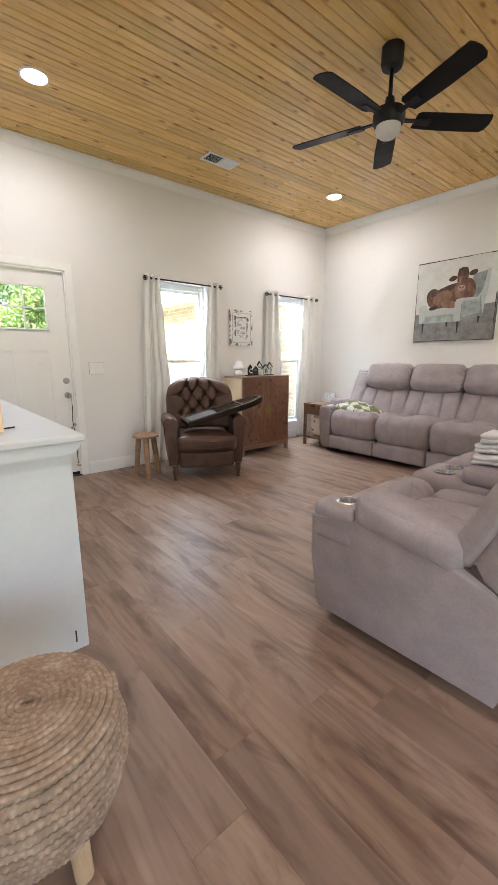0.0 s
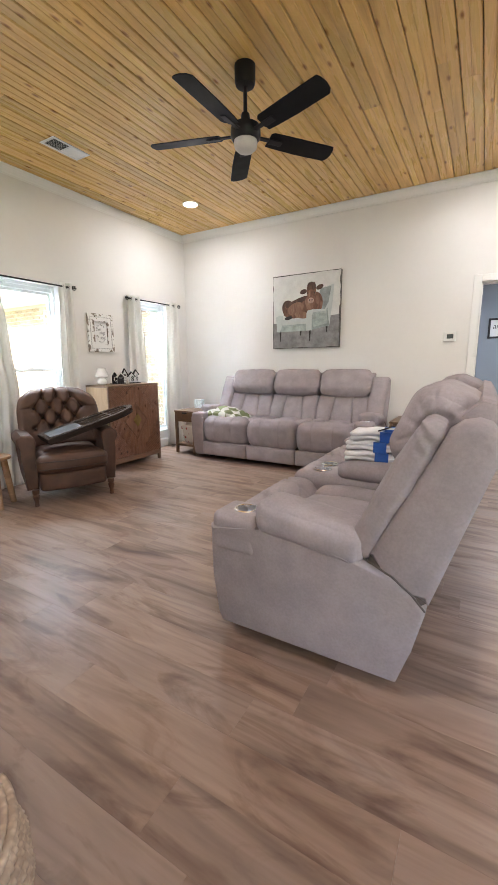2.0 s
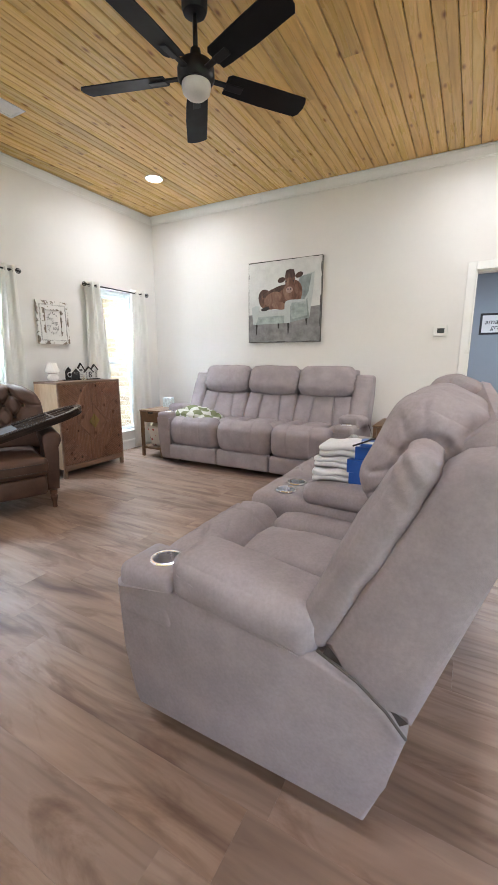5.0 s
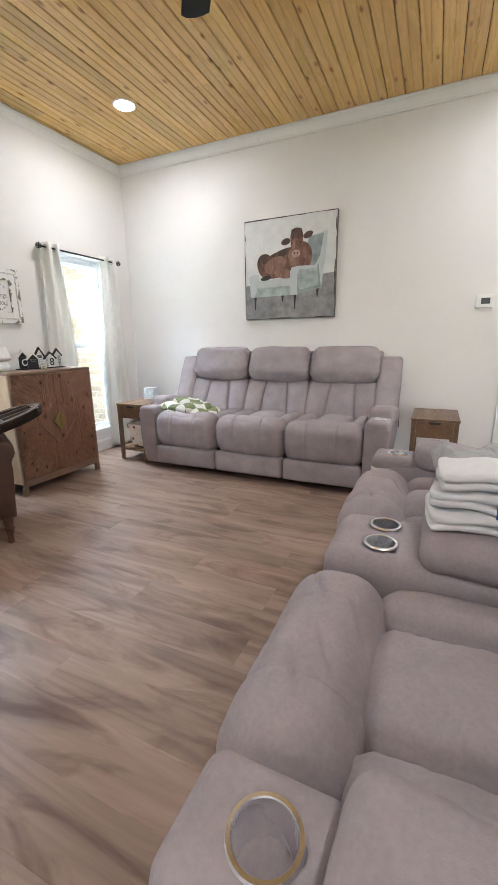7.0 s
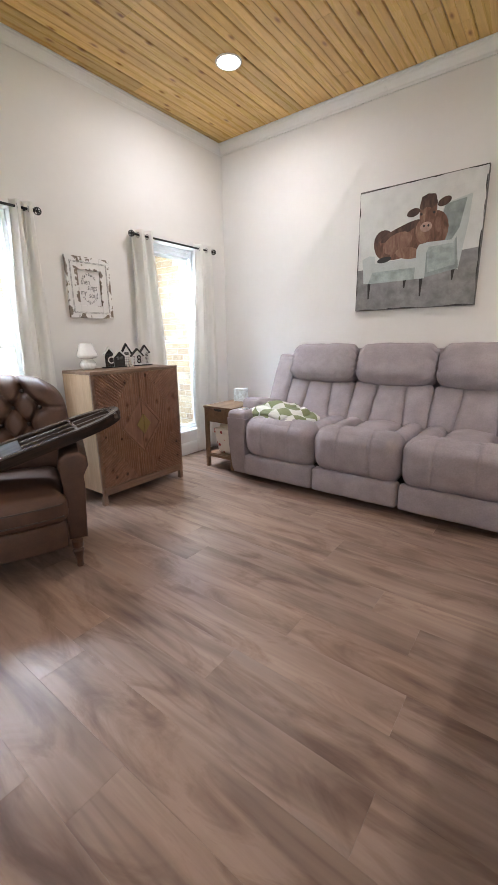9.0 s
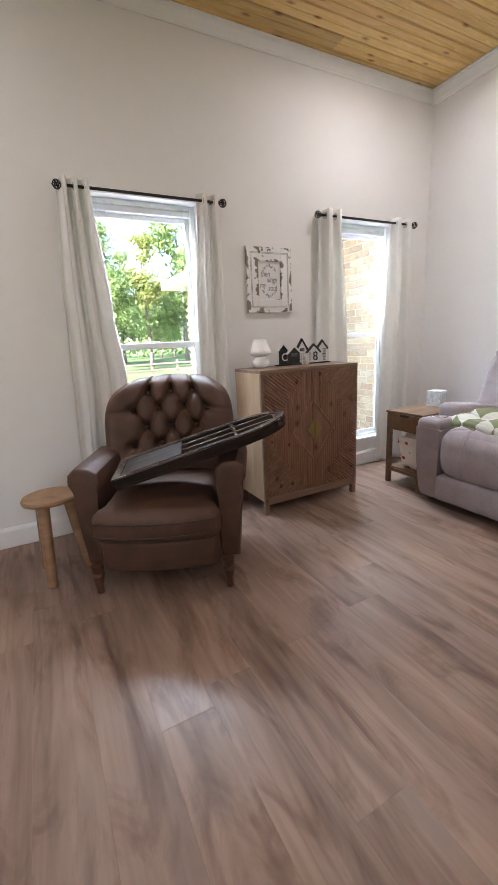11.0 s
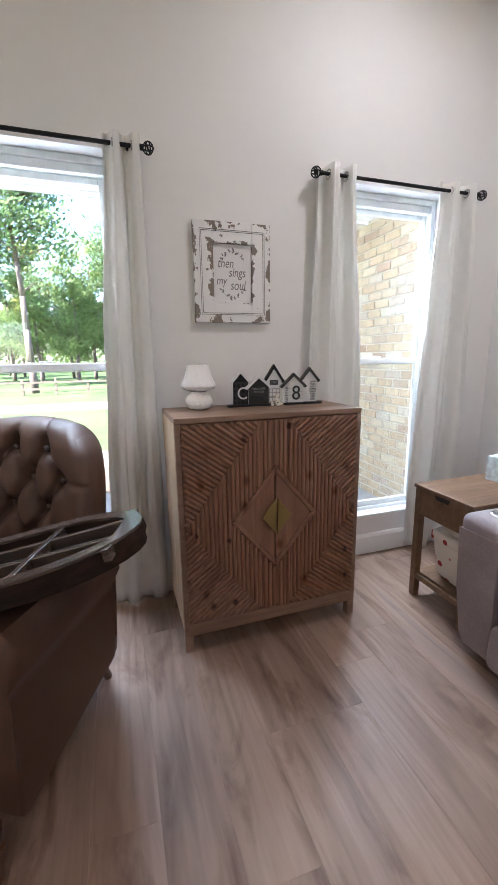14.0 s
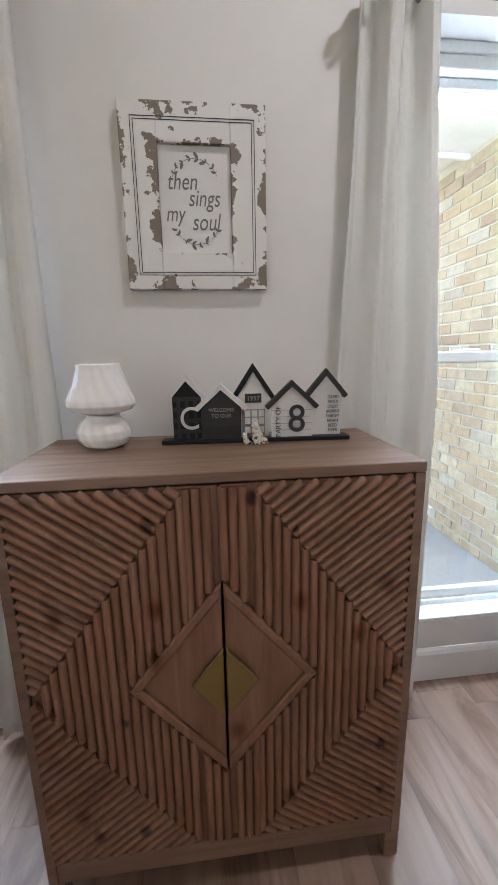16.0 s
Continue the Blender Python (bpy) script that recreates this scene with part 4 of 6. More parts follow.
def arm(sofa, x0, w, first):
    """An arm whose outer side leans in towards the floor."""
    def lean(bm):
        for v in bm.verts:
            t = (x0 + w - v.co.x) / w if first else (v.co.x - x0) / w
            q = 0.05 * t * max(0.0, 0.5 - v.co.z) / 0.45
            v.co.x += q if first else -q
        return bm
    a = part("arm", lean(prism(bmesh.new(), ARM_CORE, x0 + 0.004, x0 + w - 0.004, "x", 0.016, 4)), "sofa", sofa, smooth="auto")
    cx = x0 + w / 2
    # front deck with the steel cup, let into the arm from above
    deck = soft((cx, 0.152, 0.515), (w / 2 - 0.006, 0.113, 0.090), 0.034, (0, 0.0, 0.003), (34, 34, 12), 0.001)
    dk = part("cup_deck", deck, "sofa", a, smooth=True)
    punch(dk, cx, 0.165, 0.604)
    cup_holder(a, cx, 0.165, 0.606)

    def slope(p, s):
        p.z -= 0.060 * (p.y + 0.22) / 0.44
        if s.z > 0 and abs(s.x) < 0.95:
            p.z -= 0.003 * math.exp(-((abs(s.y) - 0.86) / 0.03) ** 2)
        for sy in (-0.13, -0.10, 0.09, 0.15):
            p.x -= math.copysign(0.003 * math.exp(-((p.y - sy) / 0.006) ** 2) * max(0.0, abs(s.x) - 0.3), s.x)
        return p
    pad = soft((cx, 0.474, 0.620), (w / 2 + 0.004, 0.218, 0.070), 0.046, (0.012, 0.008, 0.012), (22, 44, 16), 0.005, 10, x0, slope)
    part("armrest_pad", pad, "sofa", a, smooth=True)
    u = x0 - 0.0105 if first else x0 + w + 0.0105
    pts = [(u + (0.006 if first else -0.006) * (2 * i / 12 - 1) ** 2, 0.29 + 0.37 * i / 12, 0.652 - 0.136 * (0.05 + 0.37 * i / 12) / 0.44) for i in range(13)]
    part("pad_seam", tube(bmesh.new(), pts, 0.0022, 5), "sofa", a, smooth=True)


TILT_BACK = 25.0


def back_pose(x, z):
    """Place on the front of the leaning backrest at height z."""
    return pose(x, 0.655 + (z - 0.50) * math.tan(radians(TILT_BACK)), z, -TILT_BACK)


def seat(sofa, x0, w, seed):
    cx = x0 + w / 2
    g = 0.004

    def roll(p, s):
        if s.y < 0 and s.z < 0:
            p.y += 0.03 * abs(s.z)
        q = 0.010 * math.exp(-((p.x / 0.12) ** 2)) * (s.y > -0.2)
        p.z -= q * max(0.0, s.z) * (0.5 + 0.5 * s.y)
        for sx in (-0.19, 0.19):
            k = 0.008 * math.exp(-((p.x / w - sx) * w / 0.0075) ** 2)
            p.z -= k * max(0.0, s.z)
            p.y += k * max(0.0, -s.y)
        for sy, sx in ((-0.02, 0.12), (0.03, 0.05), (0.07, -0.10), (-0.05, -0.20)):
            p.z -= 0.016 * math.exp(-((p.y - sy - 0.45 * (p.x - sx)) / 0.008) ** 2) * max(0.0, s.z) * math.exp(-((p.x - sx) / 0.06) ** 2)
        return p
    c = part("seat_cushion", soft((cx, 0.118, 0.384), (w / 2 - g, 0.128, 0.184), 0.105, (0.004, 0.008, 0.008), (96, 44, 26), 0.006, 8, seed, roll), "sofa", sofa, smooth=True)
    for k, share in enumerate((0.25, 0.50, 0.25)):
        u = cx + (k - 1) * w * 0.375

        def puff(p, s):
            p.z -= 0.012 * s.x ** 2
            rim = math.exp(-((1 - abs(s.x)) / 0.35) ** 2) * max(0.0, s.z)
            p.z -= 0.005 * rim * math.sin(p.y * 85 + seed) ** 2
            return p
        part("rear_pad", soft((u, 0.462, 0.412), (w * share / 2 + 0.004, 0.232, 0.118), 0.058, (0.0, 0.010, 0.022), (26 if k == 1 else 14, 30, 12), 0.006, 9, seed + k, puff), "sofa", c, smooth=True)
    part("footrest", soft((cx, 0.060, 0.150), (w / 2 - g, 0.052, 0.090), 0.026, (0.002, 0.012, 0.0), (16, 6, 8), 0.003, 8, seed + 5), "sofa", sofa, smooth=True)
    # back: three upright pads under a head pillow
    for k, (f, wd) in enumerate(((-0.345, 0.30), (0.0, 0.39), (0.345, 0.30))):
        m = back_pose(cx + f * w, 0.655)

        def lean(p, s, f=f):
            p.x += -0.02 * f * s.z * 2 * (1 if abs(f) > 0 else 0)
            p.x *= 1 + (0.10 if f == 0 else -0.06) * -s.z
            return p
        part("back_pad", softbox(bmesh.new(), (0, 0.055, 0.0), (wd * w / 2 + 0.009, 0.078, 0.195), 0.042, (0.002, 0.018, 0.0), (16, 10, 24), 0.006, 9, seed + k * 3.1, lean, m), "sofa", sofa, smooth=True)

    def head(p, s):
        if s.z < 0:
            p.z -= 0.022 * (1 - s.x ** 2) * -s.z
        th = math.atan2(s.z, -s.y)
        rim = max(0.0, abs(s.x) - 0.55) / 0.45
        pleat = math.exp(-((math.sin(th * 6.5) / 0.38) ** 2))
        p.x -= math.copysign(0.011 * pleat * rim * min(1.0, 1.3 * math.hypot(s.y, s.z)), s.x)
        if abs(s.x) > 0.9:
            p.x -= math.copysign(0.012 * math.exp(-(((math.hypot(s.y, s.z)) - 0.45) / 0.09) ** 2), s.x)
        if s.y < 0:
            for sx in (-0.30, 0.30):
                p.y += 0.004 * math.exp(-((p.x / w - sx * 0.8) * w / 0.006) ** 2) * -s.y
        if s.z > 0.3:
            p.z += 0.005 * math.cos(p.x * 95) * abs(s.x) ** 4
        p.z -= 0.014 * max(0, s.z) * s.x ** 4
        return p
    m = back_pose(cx, 0.965)
    part("headrest", softbox(bmesh.new(), (0, 0.005, 0.014), (w / 2 + 0.002, 0.126, 0.168), 0.090, (0.0, 0.022, 0.006), (72, 34, 40), 0.006, 8, seed + 9, head, m), "sofa", sofa, smooth=True)


def console(sofa, x0, w):
    cx = x0 + w / 2
    c = part("console", soft((cx, 0.44, 0.32), (w / 2 - 0.004, 0.405, 0.260), 0.055, (0, 0.01, 0.004), (30, 60, 14), 0.002), "sofa", sofa, smooth=True)
    for s in (-1, 1):
        punch(c, cx + s * 0.070, 0.20, 0.583)
        cup_holder(c, cx + s * 0.070, 0.20, 0.5855)
    part("console_lid", soft((cx, 0.57, 0.605), (w / 2 - 0.008, 0.255, 0.052), 0.045, (0.004, 0.004, 0.012), (18, 22, 8), 0.004, 8, 3.3), "sofa", c, smooth=True)
    m = back_pose(cx, 0.78)
    part("console_back", softbox(bmesh.new(), (0, 0.10, 0), (w / 2 - 0.006, 0.07, 0.30), 0.05, (0, 0.01, 0.0), (12, 8, 20), 0.004, 8, 1.1, None, m), "sofa", sofa, smooth=True)


def sofa(name, m, layout, label, end_seen):
    s = thing(name, m, label, "sofa")
    total = sum(w for _, w in layout)
    x = 0.0
    for k, (kind, w) in enumerate(layout):
        if kind == "arm":
            arm(s, x, w, x == 0.0)
        elif kind == "seat":
            seat(s, x, w, 3.7 * k + len(layout))
        else:
            console(s, x, w)
        x += w
    # leaning back shell with side wings
    a = layout[0][1]
    wing = [(0.705, 0.552), (0.80, 0.51), (0.87, 0.46), (0.922, 0.405), (1.080, 0.93), (1.086, 0.975), (1.078, 1.015), (1.055, 1.042), (1.02, 1.052), (0.975, 1.043), (0.935, 1.012)]
    for u0, u1 in ((0.022, 0.200), (total - 0.200, total - 0.022)):
        part("back_wing", prism(bmesh.new(), wing, u0, u1, "x", 0.034, 4), "sofa", s, smooth="auto")
    shell = [(0.86, 0.42), (0.93, 0.40), (1.080, 0.93), (1.092, 1.00), (1.088, 1.055), (1.062, 1.095), (1.02, 1.105), (0.96, 1.05)]
    part("back_shell", prism(bmesh.new(), shell, 0.201, total - 0.201, "x", 0.014, 2), "sofa", s, smooth="auto")
    for sgn, u in ((-1, 0.0105), (1, total - 0.0105)):
        def gather(p, q):
            if q.z > 0.55:
                p.y -= 0.004 * math.sin(p.z * 150) * (q.z - 0.55) / 0.45
                p.x += 0.003 * math.cos(p.z * 130 + p.y * 60)
            p.y *= 0.80 + 0.20 * min(1.0, 1.4 * (1 - q.z))
            return p
        mm = pose(u + (0.108 if sgn < 0 else -0.108), 0.786, 0.792, -TILT_BACK)
        part("wing_cushion", softbox(bmesh.new(), (0, 0.0, 0.0), (0.094, 0.048, 0.283), 0.036, (0.006, 0.010, 0.0), (16, 14, 60), 0.005, 14, u, gather, mm), "sofa", s, smooth=True)
    # dark cord along the arm-to-back gap, drawing in the gap's shade
    for sgn, u in ((-1, 0.0095), (1, total - 0.0095)):
        part("piping", tube(bmesh.new(), [(u, d, z) for d, z in ((0.915, 0.402), (0.868, 0.453), (0.80, 0.502), (0.702, 0.547))], 0.0035, 6), "sofa_dark", s, smooth=True)
    # added dark filler that blocks the see-through gap below the wings
    part("hinge_cover", prism(bmesh.new(), [(0.70, 0.49), (0.87, 0.38), (0.915, 0.42), (0.82, 0.62), (0.735, 0.60)], 0.035, total - 0.035, "x"), "sofa_dark", s)
    part("base_frame", bx(0.13, total - 0.13, 0.14, 0.76, 0.062, 0.2), "sofa_dark", s)
    for px in (0.22, total - 0.22):
        for py in (0.22, 0.70):
            part("foot", bx(px - 0.03, px + 0.03, py - 0.03, py + 0.03, 0.001, 0.062, 0.004), "black", s)
    return s


A_W, S_W = 0.20, 0.657
sofa("reclining_sofa", pose(4.13, 3.49, 0, 0, 0, -90), [("arm", A_W), ("seat", S_W), ("seat", S_W), ("seat", S_W), ("arm", A_W)], "three-seat taupe suede reclining sofa against the plain wall", 0)
sofa("reclining_loveseat", pose(3.44, 1.17, 0, 0, 0, 180), [("arm", 0.22), ("seat", 0.67), ("console", 0.36), ("seat", 0.665), ("arm", 0.205)], "taupe suede two-seat recliner with cup-holder console between the seats", 1)


# ---- tufted armchair ----
def turned_leg(parent, x, y, h, name="leg"):
    prof = [(0.0, 0.001), (0.017, 0.001), (0.02, 0.01), (0.017, 0.02), (0.019, 0.05), (0.028, 0.085), (0.031, 0.10), (0.022, 0.112), (0.030, 0.122), (0.030, h)]
    part(name, lathe(bmesh.new(), prof, 20, pose(x, y, 0)), "leg_wood", parent, "turned brown wooden leg", smooth="auto")


def armchair():
    c = thing("armchair", pose(2.235, 3.315, 0, 0, 0, -26.6), "brown leather club chair with button-tufted rounded back, turned legs", "armchair")
    for x in (-0.325, 0.325):
        turned_leg(c, x, 0.03, 0.155)
    for x in (-0.27, 0.27):
        part("rear_leg", rod(bmesh.new(), (x, 0.60, 0.15), (x * 1.05, 0.66, 0.001), 0.022, 0.016), "leg_wood", c)

    def bow(p, s):
        if s.y < 0:
            p.y -= 0.035 * (1 - s.x ** 2) * -s.y
        return p
    part("seat_base", soft((0, 0.30, 0.215), (0.285, 0.30, 0.085), 0.03, (0, 0, 0), (20, 14, 8), 0.002, fn=bow), "leather", c, smooth=True)
    def tee(p, s):
        p = bow(p, s)
        p.x *= 1 + 0.09 * max(0.0, min(1.0, (-p.y - 0.20) / 0.05))
        return p
    cu = part("seat_cushion", soft((0, 0.265, 0.375), (0.278, 0.315, 0.077), 0.05, (0.004, 0.01, 0.03), (28, 30, 12), 0.004, fn=tee), "leather", c, smooth=True)
    for z in (0.342, 0.408):
        pts = [(0.280 * t, -0.052 - 0.044 * (1 - t * t), z) for t in [i / 12 - 1 for i in range(25)]]
        part("piping", tube(bmesh.new(), pts, 0.004, 6), "leather_dark", cu, smooth=True)
    for sgn in (-1, 1):
        # scroll arm: waisted panel under a rolled top
        sec = [(-0.050, 0.125), (0.046, 0.125), (0.052, 0.28), (0.044, 0.44), (0.062, 0.480), (0.092, 0.53), (0.086, 0.575), (0.050, 0.606), (-0.015, 0.602), (-0.052, 0.578), (-0.062, 0.535), (-0.050, 0.485), (-0.044, 0.44), (-0.048, 0.28)]
        bm = prism(bmesh.new(), [(0.345 * sgn + u * sgn, z) for u, z in sec], 0.070, 0.54, "y", 0.020, 4)
        for v in bm.verts:
            v.co.z += 0.03 * max(0, (v.co.z - 0.3) / 0.3)
            v.co.z += 0.09 * (v.co.y / 0.5) * max(0.0, (0.3 - v.co.z) / 0.175)
            v.co.x += sgn * (0.02 * math.sin(v.co.y * 3.2) - 0.012)
        part("arm", bm, "leather", c, smooth="auto")
    # tufted back
    rows = [(0.215, (-0.15, 0.0, 0.15)), (0.115, (-0.225, -0.075, 0.075, 0.225)), (0.015, (-0.15, 0.0, 0.15)), (-0.085, (-0.225, -0.075, 0.075, 0.225))]
    buttons = [(x, z) for z, xs in rows for x in xs]

    pleats = [(Vector(p), Vector(q)) for i, p in enumerate(buttons) for q in buttons[i + 1:] if abs(p[1] - q[1]) > 0.05 and (Vector(p) - Vector(q)).length < 0.14]
    pleats += [(Vector((q, 0.215)), Vector((q * 1.15, 0.33))) for q in (-0.15, 0.0, 0.15)] + [(Vector((q, 0.115)), Vector((q * 1.6, 0.12))) for q in (-0.225, 0.225)]

    def shape(p, s):
        x, z = p.x, p.z
        here = Vector((x, z))
        cut = 9.0
        for u, v in pleats:
            t = max(0.0, min(1.0, (here - u).dot(v - u) / (v - u).length_squared))
            cut = min(cut, (here - u.lerp(v, t)).length)
        if s.y < 0:
            d = min(math.hypot(x - bx_, z - bz_) for bx_, bz_ in buttons)
            d2 = sorted(math.hypot(x - bx_, z - bz_) for bx_, bz_ in buttons)[:2]
            crease = math.exp(-((d2[0] + d2[1] - 0.125) / 0.0045)) if d2[0] + d2[1] > 0.125 else 1.0
            edge = max(0.0, 1 - max(0.0, (abs(x) - 0.20) / 0.12)) * max(0.0, 1 - max(0.0, (z - 0.19) / 0.08))
            p.y += (-s.y) * (0.056 * math.exp(-(d / 0.028) ** 2) + 0.022 * min(1.0, crease) * edge - 0.006)
            p.y += -s.y * 0.010 * math.exp(-(cut / 0.008) ** 2)
            if z > 0.2:
                for q in (-0.15, 0.0, 0.15):
                    p.y += 0.010 * math.exp(-((x - q) / 0.010) ** 2) * -s.y
        top = max(0.0, (z + 0.02) / 0.31)
        p.x *= math.sqrt(max(0.05, 1 - 0.54 * min(1.0, top) ** 3.6))
        if s.z > 0:
            for q in (-0.15, 0.0, 0.15):
                p.z -= 0.008 * math.exp(-((x - q) / 0.012) ** 2) * s.z
        p.z += 0.03 * (1 - s.x ** 2) * max(0, s.z)
        p.y -= 1.15 * p.x * p.x
        p.y += 0.20 * (p.z + 0.3)
        return p
    b = part("backrest", soft((0, 0.655, 0.70), (0.375, 0.085, 0.285), 0.075, (0.0, 0.03, 0.0), (110, 8, 96), 0.0015, fn=shape), "leather", c, smooth=True)
    for x, z in buttons:
        k = math.sqrt(max(0.05, 1 - 0.54 * min(1.0, max(0.0, (z + 0.02) / 0.31)) ** 3.6))
        xx = x * k
        y = 0.655 - 0.085 - 0.024 + 0.030 - 1.15 * xx * xx + 0.20 * (z + 0.3)
        part("button", lathe(bmesh.new(), [(0, 0.008), (0.009, 0.005), (0.013, 0), (0.009, -0.004), (0, -0.004)], 14, pose(xx, y + 0.010, 0.70 + z, 96)), "leather_dark", b, smooth=True)
    part("outer_back", soft((0, 0.66, 0.40), (0.385, 0.09, 0.24), 0.06, (0, 0, 0), (20, 4, 14), 0.001, fn=lambda p, s: Vector((p.x, p.y - 1.0 * p.x * p.x + 0.12 * (p.z + 0.26), p.z))), "leather", c, smooth=True)


armchair()


def arched_frame():
    L, W, T = 0.895, 0.34, 0.056
    e0, e1 = Vector((2.125, 3.560, 0.572)), Vector((2.93, 3.285, 0.797))
    xa = (e1 - e0).normalized()
    up = Vector((0.0, -0.02, 1.0))
    ya = up.cross(xa).normalized()
    za = xa.cross(ya)
    m = Matrix((xa, ya, za)).transposed().to_4x4()
    m.translation = e0
    a = thing("arched_window_frame", m, "dark wooden arched window frame lying across the leather armchair", "decorative frame")
    h = W / 2
    s = 0.61

    def outline(k, n=14):
        r = h - k
        return [(0.0 + k, -r)] + [(s + (L - s - k) * math.sin(t), -r * math.cos(t)) for t in [math.pi * i / n for i in range(n + 1)]] + [(0.0 + k, r)]
    out, inn = outline(0.0), outline(0.042)

    def ring(z0, z1, oo, ii, name, mat):
        bm = bmesh.new()
        k = len(oo)
        v = [[bm.verts.new((x, y, z)) for x, y in pl] for z in (z0, z1) for pl in (oo, ii)]
        for i in range(k):
            j = (i + 1) % k
            bm.faces.new((v[0][i], v[0][j], v[1][j], v[1][i]))
            bm.faces.new((v[2][i], v[3][i], v[3][j], v[2][j]))
            bm.faces.new((v[0][i], v[2][i], v[2][j], v[0][j]))
            bm.faces.new((v[1][i], v[1][j], v[3][j], v[3][i]))
        bmesh.ops.recalc_face_normals(bm, faces=bm.faces)
        part(name, bm, mat, a)
    ring(-T * 0.5 - 0.003, -0.004, outline(0.008), outline(0.05), "lower_rim", "dark_wood")
    ring(-0.003, T * 0.5 - 0.007, out, inn, "upper_rim", "dark_wood")
    # thin layer added on the rim to carry the paler, window-lit colour
    ring(T * 0.5 - 0.0065, T * 0.5, outline(0.002), outline(0.041), "face_veneer", "gray_wood")
    part("base_panel", bx(0.043, 0.34, -h + 0.043, h - 0.043, -0.01, T * 0.5 - 0.006, 0.003), "dark_wood", a)
    for y in (-0.048, 0.048):
        part("mullion", bx(0.341, 0.86, y - 0.009, y + 0.009, -0.004, T * 0.5 - 0.003, 0.002), "gray_wood", a)
    for x in (0.62, 0.84):
        w = h - 0.043 if x < 0.8 else 0.118
        part("crossbar", bx(x - 0.010, x + 0.010, -w, w, -0.0035, T * 0.5 - 0.002, 0.002), "gray_wood", a)
    # black sheet closing the openings from behind
    part("backing_board", prism(bmesh.new(), outline(0.051), -T * 0.5, -T * 0.5 + 0.008, "z"), "black", a)


arched_frame()


def stool():
    s = thing("stool", pose(1.80, 3.80, 0), "small round brown wooden three-legged stool", "stool")
    part("seat", lathe(bmesh.new(), [(0, 0.425), (0.115, 0.425), (0.135, 0.432), (0.138, 0.445), (0.132, 0.455), (0.06, 0.452), (0, 0.450)], 40), "stool_wood", s, smooth="auto")
    for k in range(3):
        a = radians(-115 + 120 * k)
        t = Vector((math.cos(a), math.sin(a), 0))
        part("leg", rod(bmesh.new(), t * 0.085 + Vector((0, 0, 0.426)), t * 0.135 + Vector((0, 0, 0.001)), 0.029, 0.026, 16), "stool_wood", s, smooth="auto")


stool()


# ---- carved cabinet ----
def clip_line(p, d, poly):
    """The stretch of the line p + t d inside a convex polygon (counter-clockwise)."""
    lo, hi = -9.0, 9.0
    for i in range(len(poly)):
        a, b = Vector(poly[i]), Vector(poly[(i + 1) % len(poly)])
        e = b - a
        nrm = Vector((-e.y, e.x))
        den, num = nrm.dot(d), nrm.dot(a - p)
        if abs(den) < 1e-9:
            if nrm.dot(p - a) < 0:
                return None
        elif den > 0:
            lo = max(lo, num / den)
        else:
            hi = min(hi, num / den)
    return (lo, hi) if hi - lo > 0.012 else None


def slats(door, poly, ang, pitch=0.0185, h=0.0095):
    d = Vector((math.cos(radians(ang)), math.sin(radians(ang))))
    nrm = Vector((-d.y, d.x))
    c = sum((Vector(p) for p in poly), Vector((0, 0))) / len(poly)
    for i in range(-60, 61):
        p = c + nrm * pitch * (i + 0.5)
        r = clip_line(p, d, poly)
        if not r:
            continue
        bm = bmesh.new()
        rows = []
        for t in r:
            q = p + d * t
            rows.append([bm.verts.new((q.x + nrm.x * w, -0.001 - hh, q.y + nrm.y * w)) for w, hh in ((-pitch * 0.49, 0.0), (-pitch * 0.36, h * 0.62), (-pitch * 0.12, h), (pitch * 0.12, h), (pitch * 0.36, h * 0.62), (pitch * 0.49, 0.0))])
        for j in range(5):
            bm.faces.new((rows[0][j], rows[0][j + 1], rows[1][j + 1], rows[1][j]))
        bm.faces.new(rows[0][::-1])
        bm.faces.new(rows[1])
        bmesh.ops.recalc_face_normals(bm, faces=bm.faces)
        part("slat", bm, "cab_wood", door, smooth="auto")


